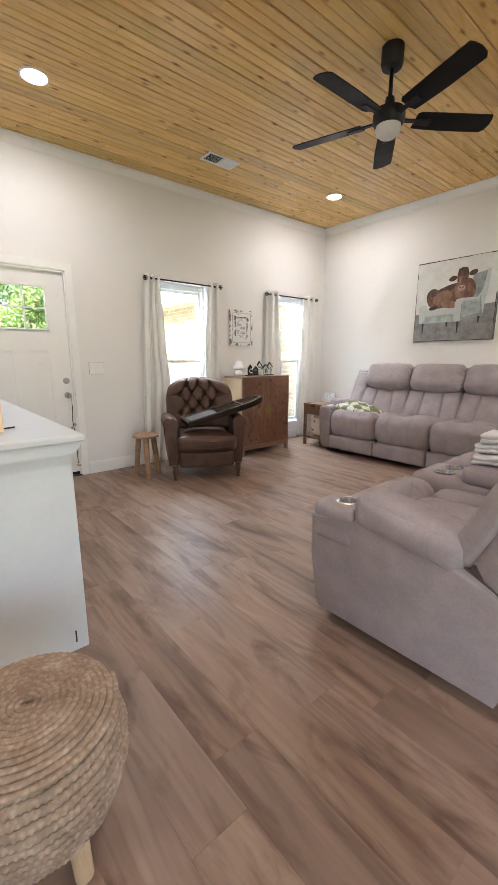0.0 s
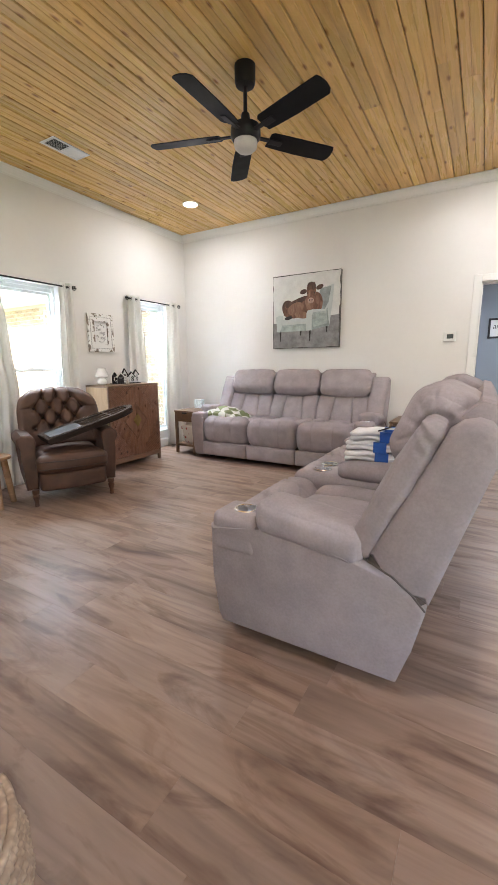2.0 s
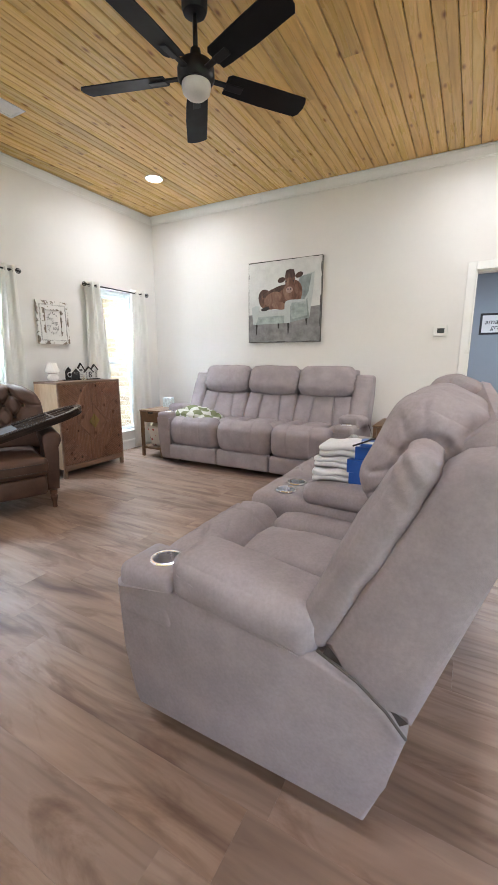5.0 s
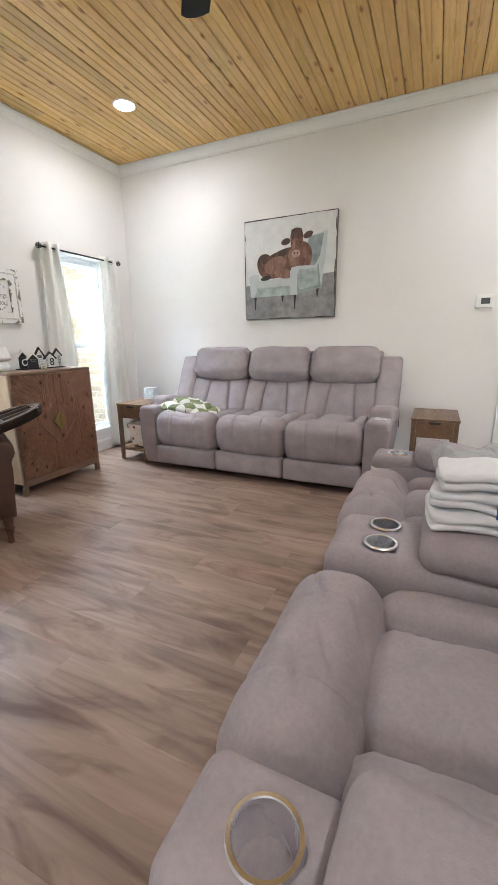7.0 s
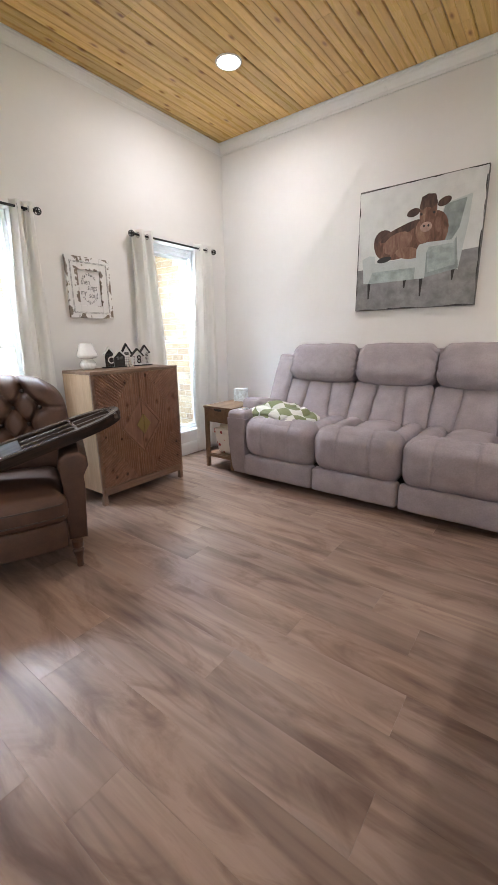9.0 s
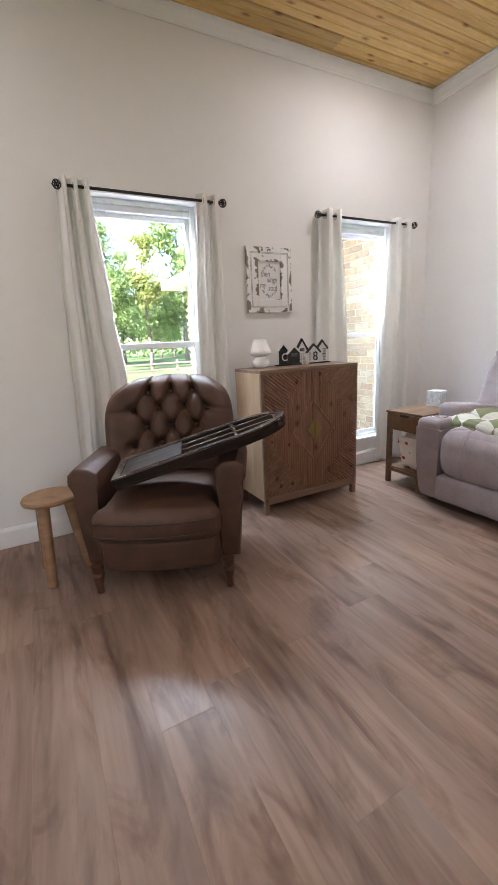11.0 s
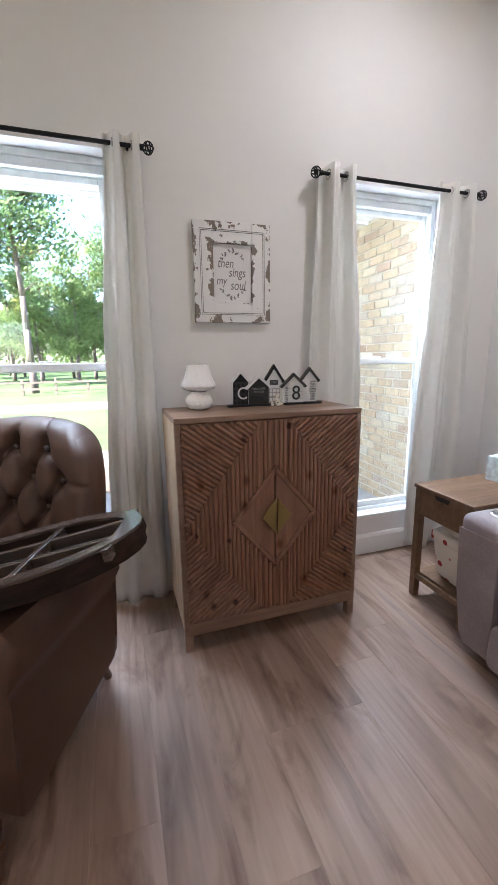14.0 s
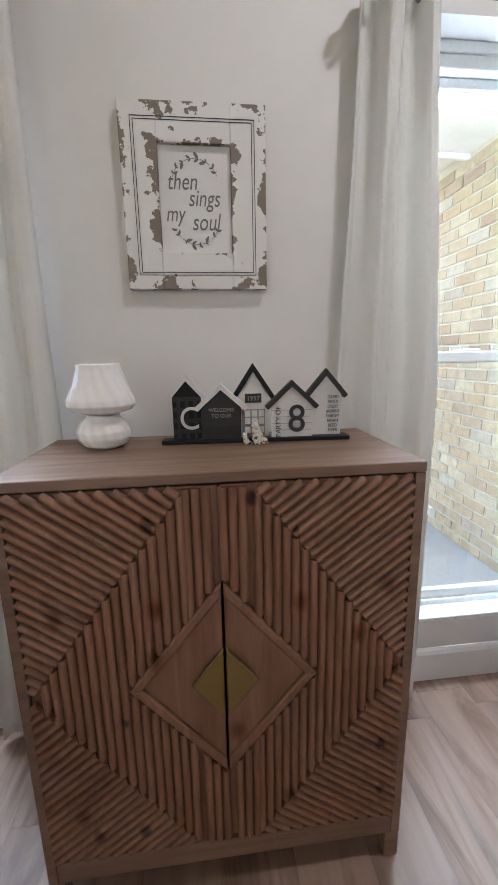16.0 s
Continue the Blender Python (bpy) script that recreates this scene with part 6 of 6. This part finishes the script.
def painting():
    """Canvas in local x (to the south) and z, face towards -y."""
    W = 0.475
    p = thing("canvas_painting", pose(EAST - 0.001, 2.275, 1.905, 0, 0, -90), "square canvas painting of a brown cow resting on a pale armchair", "painting")
    part("canvas", bx(-W, W, -0.036, 0.0, -W, W, 0.002), "art_edge", p)
    depth = [0.0364]

    def flat(name, poly, mat):
        bm = bmesh.new()
        bm.faces.new([bm.verts.new((x, -depth[0], z)) for x, z in poly])
        depth[0] += 0.00012
        bmesh.ops.recalc_face_normals(bm, faces=bm.faces)
        bm.normal_update()
        for f in bm.faces:
            if f.normal.y > 0:
                f.normal_flip()
        part(name, bm, mat, p)
    e = W - 0.004
    flat("painted_wall", [(-e, -0.14), (e, -0.065), (e, e), (-e, e - 0.01)], "art_white")
    flat("painted_floor", [(-e, -e), (e, -e), (e, -0.065), (-e, -0.14)], "art_gray")
    for x, z0, z1 in ((-0.36, -0.25, -0.38), (-0.06, -0.24, -0.31), (0.07, -0.24, -0.385), (0.30, -0.20, -0.28)):
        flat("painted_leg", [(x - 0.014, z0), (x + 0.014, z0), (x + 0.004, z1), (x - 0.006, z1)], "art_dark")
    flat("painted_chair_back", [(0.20, 0.27), (0.385, 0.305), (0.375, 0.12), (0.334, -0.21), (0.20, -0.10), (0.16, 0.10)], "art_pale")
    flat("painted_chair_inside", [(0.205, 0.265), (0.35, 0.285), (0.31, 0.05), (0.25, 0.0), (0.16, 0.05)], "art_gray_blue")
    flat("painted_seat_front", [(-0.40, -0.10), (0.03, -0.085), (0.03, -0.25), (-0.38, -0.255)], "art_blue")
    flat("painted_left_arm", [(-0.43, -0.055), (-0.37, -0.03), (-0.32, -0.04), (-0.32, -0.13), (-0.37, -0.255), (-0.41, -0.25)], "art_pale")
    flat("painted_seat", [(-0.36, -0.10), (0.03, -0.08), (0.03, -0.16), (-0.36, -0.165)], "art_pale")
    flat("painted_rump", ellipse(-0.235, 0.035, 0.095, 0.125, 25), "art_dark_brown")
    flat("painted_body", ellipse(-0.09, 0.045, 0.235, 0.12, 14), "art_brown")
    flat("painted_back_line", ellipse(-0.12, 0.125, 0.17, 0.035, 20), "art_dark_brown")
    flat("painted_flank", ellipse(-0.14, 0.04, 0.12, 0.075, 20), "art_light_brown")
    flat("painted_belly", ellipse(-0.05, -0.045, 0.10, 0.045, -10), "art_light_brown")
    flat("painted_chest", ellipse(0.125, 0.085, 0.115, 0.15, -8), "art_brown")
    flat("painted_shoulder", ellipse(0.055, 0.10, 0.055, 0.09, 10), "art_light_brown")
    flat("painted_hoof", ellipse(-0.24, -0.075, 0.06, 0.022, 8), "art_dark")
    flat("painted_chair_side", [(0.09, 0.0), (0.255, -0.005), (0.30, 0.06), (0.335, -0.20), (0.09, -0.245)], "art_gray_blue")
    flat("painted_chair_side_light", [(0.10, -0.015), (0.25, -0.02), (0.29, 0.03), (0.31, -0.17), (0.11, -0.21)], "art_blue")
    flat("painted_front_arm", [(0.018, -0.03), (0.035, 0.005), (0.10, 0.015), (0.27, 0.01), (0.33, 0.11), (0.34, 0.09), (0.28, -0.015), (0.11, -0.02), (0.095, -0.06), (0.095, -0.25), (0.016, -0.25)], "art_pale")
    for sx, sz, a in ((-0.028, 0.245, 12), (0.196, 0.285, 20)):
        flat("painted_ear", ellipse(sx, sz, 0.05, 0.03, a), "art_dark_brown")
    flat("painted_head", [(0.02, 0.29), (0.145, 0.305), (0.148, 0.22), (0.118, 0.12), (0.045, 0.11), (0.022, 0.20)], "art_brown")
    flat("painted_cheek", [(0.03, 0.27), (0.07, 0.28), (0.062, 0.16), (0.045, 0.14), (0.026, 0.20)], "art_light_brown")
    flat("painted_poll", [(0.015, 0.27), (0.03, 0.345), (0.075, 0.36), (0.13, 0.35), (0.15, 0.28), (0.11, 0.255), (0.07, 0.27), (0.04, 0.25)], "art_dark_brown")
    flat("painted_muzzle", ellipse(0.076, 0.128, 0.044, 0.036, 0), "art_pink")
    for sx in (0.060, 0.094):
        flat("painted_nostril", ellipse(sx, 0.135, 0.008, 0.009, 0, 10), "art_dark")
    for sx in (0.034, 0.128):
        flat("painted_eye", ellipse(sx, 0.222, 0.009, 0.009, 0, 10), "art_dark")
    rnd = random.Random(2)
    for s, hor in ((1, True), (-1, True), (1, False), (-1, False)):
        for i in range(7):
            a = -e + rnd.random() * 1.7 * e
            ln, w = rnd.uniform(0.05, 0.22), rnd.uniform(0.002, 0.008)
            b = min(e, a + ln)
            if hor:
                flat("worn_edge", [(a, s * e), (b, s * e), (b, s * (e - w)), ((a + b) / 2, s * (e - w * 1.5))], "art_dark")
            else:
                flat("worn_edge", [(s * e, a), (s * e, b), (s * (e - w), b), (s * (e - w * 1.4), (a + b) / 2)], "art_dark")


for nm, c in (("edge", (0.11, 0.10, 0.095)), ("white", (0.67, 0.67, 0.655)), ("gray", (0.24, 0.235, 0.24)), ("blue", (0.36, 0.41, 0.41)), ("gray_blue", (0.25, 0.29, 0.29)), ("pale", (0.50, 0.54, 0.54)), ("brown", (0.17, 0.065, 0.035)), ("light_brown", (0.27, 0.12, 0.07)), ("dark_brown", (0.055, 0.025, 0.018)), ("dark", (0.025, 0.022, 0.022)), ("pink", (0.42, 0.27, 0.22))):
    M["art_" + nm] = plain("paint_" + nm, c, 0.6, var=0.28 if nm not in ("white", "pale") else 0.07, scale=14, bmp=0.2, bscale=160, fine=0.15)
M["art_brown"] = wood("paint_hide", (0.055, 0.026, 0.017), (0.15, 0.068, 0.042), (0.27, 0.15, 0.10), (26, 26, 8), 0.6, rand="object", fine=0.4)
M["art_dark_brown"] = wood("paint_hide_dark", (0.03, 0.016, 0.012), (0.07, 0.033, 0.023), (0.13, 0.07, 0.05), (26, 26, 8), 0.6, rand="object", fine=0.4)
M["art_light_brown"] = wood("paint_hide_light", (0.12, 0.055, 0.035), (0.22, 0.115, 0.075), (0.36, 0.23, 0.16), (26, 26, 8), 0.6, rand="object", fine=0.4)
painting()


def thermostat():
    t = thing("thermostat", pose(EAST - 0.001, 0.53, 1.51, 0, 0, -90), "white wall thermostat with a small dark screen", "thermostat")
    part("body", bx(-0.066, 0.066, -0.024, 0.0, -0.052, 0.052, 0.006), "plastic", t)
    part("display", bx(-0.030, 0.036, -0.0256, -0.0242, -0.022, 0.026), "screen", t)


thermostat()


def hall_picture():
    h = thing("framed_print", pose(9.118, -0.11, 1.845, 0, 0, -90), "black-framed white print with black script on the gray wall", "framed print")
    bm = bmesh.new()
    frame_bars(bm, -0.28, 0.28, -0.185, 0.185, -0.022, -0.001, 0.035, 0.003)
    part("frame", bm, "ink", h)
    part("print", bx(-0.244, 0.244, -0.010, -0.002, -0.149, 0.149), "paper", h)
    text("lettering", "amazing", 0.13, "ink", h, pose(0, -0.0108, 0.035, 90), 0.0006, shear=0.2)
    text("lettering", "grace", 0.12, "ink", h, pose(0.02, -0.0108, -0.06, 90), 0.0006, shear=0.2)


hall_picture()


# ---- end tables ----
def end_table(m, label):
    t = thing("end_table", m, label, "end table", "end tables beside the sofa")
    W, D, H = 0.17, 0.55, 0.60
    part("tabletop", bx(-W - 0.006, W + 0.006, -0.008, D, H - 0.018, H, 0.003), "table_wood", t)
    for x in (-W, W - 0.034):
        for y in (0.0, D - 0.042):
            part("leg", bx(x, x + 0.034, y, y + 0.034, 0.001, H - 0.019, 0.002), "table_wood", t)
    dr = part("drawer", bx(-W + 0.036, W - 0.036, 0.002, 0.02, H - 0.15, H - 0.021, 0.001), "table_wood", t)
    # no hole is cut; a black plate carries the finger pull's shade
    part("drawer_pull", prism(bmesh.new(), [(-0.045, H - 0.022), (-0.036, H - 0.042), (0.036, H - 0.042), (0.045, H - 0.022)], -0.0012, 0.0015, "y"), "ink", dr, "flat black plate drawn for the shaded finger cut-out")
    for x in (-W + 0.006, W - 0.022):
        part("apron", bx(x, x + 0.016, 0.036, D - 0.044, H - 0.15, H - 0.02), "table_wood", t)
    part("shelf", bx(-W + 0.001, W - 0.001, 0.035, D - 0.044, 0.115, 0.131, 0.002), "table_wood", t)
    part("shelf_rail", bx(-W + 0.035, W - 0.035, 0.002, 0.018, 0.105, 0.131, 0.002), "table_wood", t)
    return t


end_table(pose(4.275, 3.685, 0, 0, 0, -90), "brown wooden end table with drawer and shelf, near the corner")
end_table(pose(4.45, 0.825, 0, 0, 0, -90), "brown wooden end table with drawer, beside the recliner loveseat")


def tissue_box():
    b = thing("tissue_box", pose(4.70, 3.74, 0.6005, 0, 0, 12), "small pale blue patterned tissue box on the end table", "tissue box")
    part("carton", bx(-0.056, 0.056, -0.056, 0.056, 0, 0.122, 0.003), "tissue", b)
    part("slot", lathe(bmesh.new(), [(0, 0.0005), (0.03, 0.0005), (0.03, 0.0008), (0, 0.0008)], 20, pose(0, 0, 0.122)), "paper", b)


tissue_box()


def cloth_basket():
    b = thing("storage_basket", pose(4.46, 3.685, 0.1315), "soft cream basket with red cherry print on the table shelf", "basket")

    def flare(p, s):
        p.x *= 1 + 0.12 * s.z
        p.y *= 1 + 0.12 * s.z
        return p
    part("bin", soft((0, 0, 0.120), (0.12, 0.095, 0.118), 0.03, (0.004, 0.004, 0), (14, 14, 12), 0.005, 12, 2, flare), "cherry", b, smooth=True)
    part("cuff", soft((0, 0, 0.225), (0.137, 0.11, 0.028), 0.014, (0, 0, 0), (14, 14, 5), 0.006, 12, 4), "cherry", b, smooth=True)
    part("folded_cloth", soft((0, 0.0, 0.255), (0.10, 0.08, 0.03), 0.025, (0, 0, 0.02), (12, 12, 8), 0.012, 14, 6), "cream", b, smooth=True)


cloth_basket()


# ---- loose things on the sofas ----
def blanket():
    b = thing("throw_blanket", pose(4.43, 3.06, 0.50, 0, 0, -18), "green and white checked throw blanket bunched on the sofa seat", "blanket")
    for k, (c, h, rr) in enumerate((((0, 0, 0.045), (0.20, 0.27, 0.045), 0.040), ((-0.02, 0.03, 0.085), (0.17, 0.22, 0.034), 0.032), ((0.02, 0.08, 0.122), (0.12, 0.14, 0.026), 0.024))):
        def drape(p, s, k=k):
            p.z -= 0.05 * max(0, abs(s.y) - 0.6) * (1 if k else 0.4)
            p.z += 0.012 * math.sin(p.x * 26 + k) * math.cos(p.y * 17)
            return p
        part("fold", soft(c, h, rr, (0.01, 0.01, 0.02), (26, 30, 8), 0.016, 6, 3.3 * k + 1, drape), "blanket", b, smooth=True)


blanket()


def towel_stack():
    z = 0.662
    for k in range(3):
        t = thing("folded_towel", pose(2.40 + 0.012 * k, 0.685 - 0.012 * k, z, 0, 0, (6, -7, 3)[k]), ("folded white towel, blue paper band, bottom of the stack", "folded white towel, blue paper band, middle of the stack", "folded white towel, blue paper band, top of the stack")[k], "towel", "stack of folded towels")
        for j in range(2):
            def sag(p, s):
                p.z += 0.006 * math.sin(p.y * 30 + j)
                return p
            part("fold", soft((0, 0.0, 0.0145 + j * 0.026), (0.10, 0.16, 0.0145), 0.013, (0.006, 0.008, 0.003), (14, 20, 5), 0.005, 12, 2.0 * k + j, sag), "towel", t, smooth=True)
        bm = bmesh.new()
        frame_bars(bm, -0.109, 0.109, -0.003, 0.058, -0.09, -0.015, 0.003, 0)
        part("paper_band", bm, "blue", t, "bright blue paper band")
        z += 0.059
    g = thing("glasses_case", pose(2.37, 0.59, z + 0.001, 0, 0, 12), "blue and white carton with dark glasses lying on the towels", "carton")
    part("carton", bx(-0.06, 0.06, -0.036, 0.036, 0, 0.016, 0.003), "blue", g)
    part("carton_label", bx(-0.055, 0.0, -0.03, 0.03, 0.0164, 0.0172), "paper", g)
    part("glasses_arm", tube(bmesh.new(), [(-0.09, 0.07, 0.012), (-0.05, 0.02, 0.024), (0.02, -0.01, 0.026), (0.05, -0.03, 0.022)], 0.004, 6), "ink", g, smooth=True)


towel_stack()


def plastic_bag():
    b = thing("plastic_bag", pose(2.86, 0.62, 0.53, 0, 0, 20), "crumpled clear plastic packaging bag on the loveseat seat", "plastic bag")

    def crumple(p, s):
        w = noise.noise_vector(p * 7.0)
        p += w * 0.045
        p.z += 0.05 * max(0, s.z) * (1 - abs(s.x))
        return p
    part("bag", soft((0, 0, 0.115), (0.16, 0.17, 0.095), 0.05, (0, 0, 0), (30, 30, 20), 0.016, 16, 5, crumple), "bag", b)
    part("inner_wrap", soft((0, 0, 0.09), (0.11, 0.11, 0.055), 0.04, (0, 0, 0), (16, 16, 10), 0.012, 12, 8), "towel", b, smooth=True)


plastic_bag()


# ---- foreground: sideboard and pouf ----
def sideboard():
    s = thing("sideboard", pose(0.492, 1.572, 0), "white-painted sideboard with a moulded top, seen end-on", "sideboard")
    L, D = 2.25, 1.15
    part("top", bx(-D, 0, 0, L, 0.914, 0.94, 0.005), "island", s)
    bm = prism(bmesh.new(), [(-0.010, 0.913), (-0.016, 0.900), (-0.026, 0.885), (-0.042, 0.868), (-D + 0.042, 0.868), (-D + 0.026, 0.885), (-D + 0.016, 0.900), (-D + 0.010, 0.913)], 0.014, L - 0.014, "y")
    part("top_moulding", bm, "island", s)
    part("body", bx(-D + 0.043, -0.043, 0.047, L - 0.045, 0.001, 0.8675, 0.004), "island", s)
    # short dark upright mark near the foot of the end panel
    part("keyhole_slot", bx(-0.096, -0.090, 0.0455, 0.0468, 0.04, 0.095), "ink", s, "short dark upright mark near the foot")
    c = thing("candle_block", pose(0.205, 1.86, 0.9405), "square cream wax candle block on the white sideboard", "candle")
    part("wax", bx(-0.055, 0.055, -0.055, 0.055, 0, 0.165, 0.006), "candle", c)
    p = thing("pen", pose(0.285, 1.90, 0.9445, 0, 90, 20), "short dark pen lying on the sideboard", "pen")
    part("barrel", rod(bmesh.new(), (0, 0, -0.03), (0, 0, 0.03), 0.0035), "ink", p, smooth="auto")


sideboard()


def pouf():
    C = (0.105, 0.93)
    p = thing("jute_pouf", pose(C[0], C[1], 0), "round braided natural jute footstool on stubby pale wooden legs", "footstool")
    for k in range(3):
        a = radians(-62 + 120 * k)
        t = Vector((math.cos(a), math.sin(a), 0))
        part("leg", rod(bmesh.new(), t * 0.110 + Vector((0, 0, 0.21)), t * 0.128 + Vector((0, 0, 0.001)), 0.026, 0.022, 20), "light_wood", p, "pale round wooden leg", smooth="auto")
    prof = []
    rows = []
    R = 0.222
    for i in range(11):
        f = i / 10
        z = 0.195 + 0.215 * f
        rows.append((R * (0.84 + 0.16 * math.sin(math.pi * (0.08 + 0.80 * f))), z))
    for q_, (r, z) in enumerate(rows):
        bm = bmesh.new()
        n_ = 270
        rings = []
        for k in range(n_):
            a = 2 * math.pi * k / n_
            tw = 0.0020 * math.sin((k + 1.5 * (q_ % 2)) * 2 * math.pi / 3.0 + 0.4) + 0.0015 * math.sin(k * 0.37 + q_)
            c = Vector(((r + tw - 0.014) * math.cos(a), (r + tw - 0.014) * math.sin(a), z + 0.0012 * math.cos(k * 2 * math.pi / 3.0)))
            rings.append([bm.verts.new(c + Vector((math.cos(a) * 0.013 * math.cos(q), math.sin(a) * 0.013 * math.cos(q), 0.0128 * math.sin(q)))) for q in [2 * math.pi * j / 8 for j in range(8)]])
        for k in range(n_):
            A, B = rings[k], rings[(k + 1) % n_]
            for j in range(8):
                bm.faces.new((A[j], A[(j + 1) % 8], B[(j + 1) % 8], B[j]))
        part("braid", bm, "jute", p, smooth=True)
    bm = bmesh.new()
    prof = [(0.0, 0.10), (0.10, 0.12), (0.19, 0.155), (0.205, 0.28), (0.19, 0.39)]
    part("core", lathe(bm, [(0.0, 0.185), (0.175, 0.19), (0.202, 0.28), (0.190, 0.40), (0.0, 0.41)], 40), "jute", p, smooth=True)
    bm = bmesh.new()
    n_, turns = 2600, 13
    rings = []
    for k in range(n_):
        f = k / (n_ - 1)
        a = 2 * math.pi * turns * f
        r = 0.010 + (0.198 - 0.010) * f
        z = 0.446 - 0.030 * (r / 0.2) ** 3.2
        c = Vector((r * math.cos(a), r * math.sin(a), z + 0.0012 * math.sin(k * 1.9)))
        rings.append([bm.verts.new(c + Vector((math.cos(a) * 0.0088 * math.cos(q), math.sin(a) * 0.0088 * math.cos(q), 0.0045 * math.sin(q)))) for q in [2 * math.pi * j / 6 for j in range(6)]])
    for A, B in zip(rings, rings[1:]):
        for j in range(6):
            bm.faces.new((A[j], A[(j + 1) % 6], B[(j + 1) % 6], B[j]))
    part("top_coil", bm, "jute", p, smooth=True)
    part("top_filling", lathe(bmesh.new(), [(0.0, 0.445), (0.10, 0.441), (0.16, 0.432), (0.196, 0.414), (0.0, 0.40)], 40), "jute", p, smooth=True)


pouf()


# ---- floor planks ----
PLANK_W, PLANK_L = 0.182, 1.22
sub = part("floor", bx(WEST - 0.15, 9.3, SOUTH - 0.15, NORTH + WALL, -0.41, -0.0085), "subfloor", label="greige wood-look plank floor with dark streaks, satin sheen", kind="structure")


def plank_bm(bm, x0, x1, y0, y1):
    g, c = 0.0002, 0.0005
    lo = [bm.verts.new(p) for p in ((x0 + g, y0 + g, -0.008), (x1 - g, y0 + g, -0.008), (x1 - g, y1 - g, -0.008), (x0 + g, y1 - g, -0.008))]
    md = [bm.verts.new((v.co.x, v.co.y, -c * 0.7)) for v in lo]
    hi = [bm.verts.new(p) for p in ((x0 + g + c, y0 + g + c, 0), (x1 - g - c, y0 + g + c, 0), (x1 - g - c, y1 - g - c, 0), (x0 + g + c, y1 - g - c, 0))]
    bm.faces.new(hi)
    for a, b in ((lo, md), (md, hi)):
        for i in range(4):
            bm.faces.new((a[i], a[(i + 1) % 4], b[(i + 1) % 4], b[i]))


def planks():
    rnd = random.Random(11)
    far = bmesh.new()
    meshes = {}
    x = WEST
    i = 0
    x1 = 2.017 - 28 * PLANK_W
    known = {10: 1.376, 9: 2.085, 8: 2.28, 12: 2.108, 14: 1.98}  # end joints of strips, counted from x = 0.2
    while x < 9.3:
        y = SOUTH - rnd.uniform(0.02, 1.2)
        strip = round((x - 2.017) / PLANK_W) + 10
        if strip in known:
            y = known[strip] - PLANK_L * math.ceil((known[strip] - SOUTH) / PLANK_L)
        while y < NORTH:
            a, b = max(SOUTH, y), min(NORTH, y + PLANK_L)
            wide = x1 - x
            if b - a > 0.02:
                if -0.6 < x < EAST and b > -0.9:
                    key = (round(wide, 3), round(b - a, 3))
                    if key not in meshes:
                        bm = bmesh.new()
                        plank_bm(bm, -wide / 2, wide / 2, -(b - a) / 2, (b - a) / 2)
                        me = bpy.data.meshes.new("plank")
                        bm.to_mesh(me)
                        bm.free()
                        me.materials.append(M["floor"])
                        meshes[key] = me
                    o = new("plank", meshes[key])
                    o.location = (x + wide / 2, (a + b) / 2, 0)
                    o.parent = sub
                else:
                    plank_bm(far, x, x1, a, b)
            y += PLANK_L
        x, x1 = x1, min(9.3, x1 + PLANK_W)
        i += 1
    part("planks", far, "floor_far", sub, kind="stuff")


planks()


# ---- garage bricks ----
def bricks():
    wall = bpy.data.objects["wall_garage"]
    L, H, G = 0.194, 0.066, 0.010
    far = bmesh.new()
    rnd = random.Random(9)
    bm = box(bmesh.new(), 0, 0.0055, 0, L, 0, H, 0.003, 1)
    me = bpy.data.meshes.new("brick")
    bm.to_mesh(me)
    bm.free()
    me.materials.append(M["brick"])
    made = 0
    rows = int(2.85 / (H + G))
    for r in range(rows):
        z = -0.415 + r * (H + G)
        y = NORTH + WALL + 0.004 - (r % 2) * (L + G) / 2
        while y < 10.9:
            a, b = max(NORTH + WALL + 0.004, y), y + L
            out = rnd.uniform(0, 0.003)
            if b - a > 0.03:
                if y < 6.3 and z > -0.2 and b - a > L - 0.001 and made < 300:
                    o = new("brick", me)
                    o.location = (5.2 - out, y, z)
                    o.parent = wall
                    made += 1
                else:
                    box(far, 5.2 - out, 5.2055, a, b, z, z + H)
            y += L + G
    part("bricks", far, "brick_far", wall, kind="stuff")


bricks()
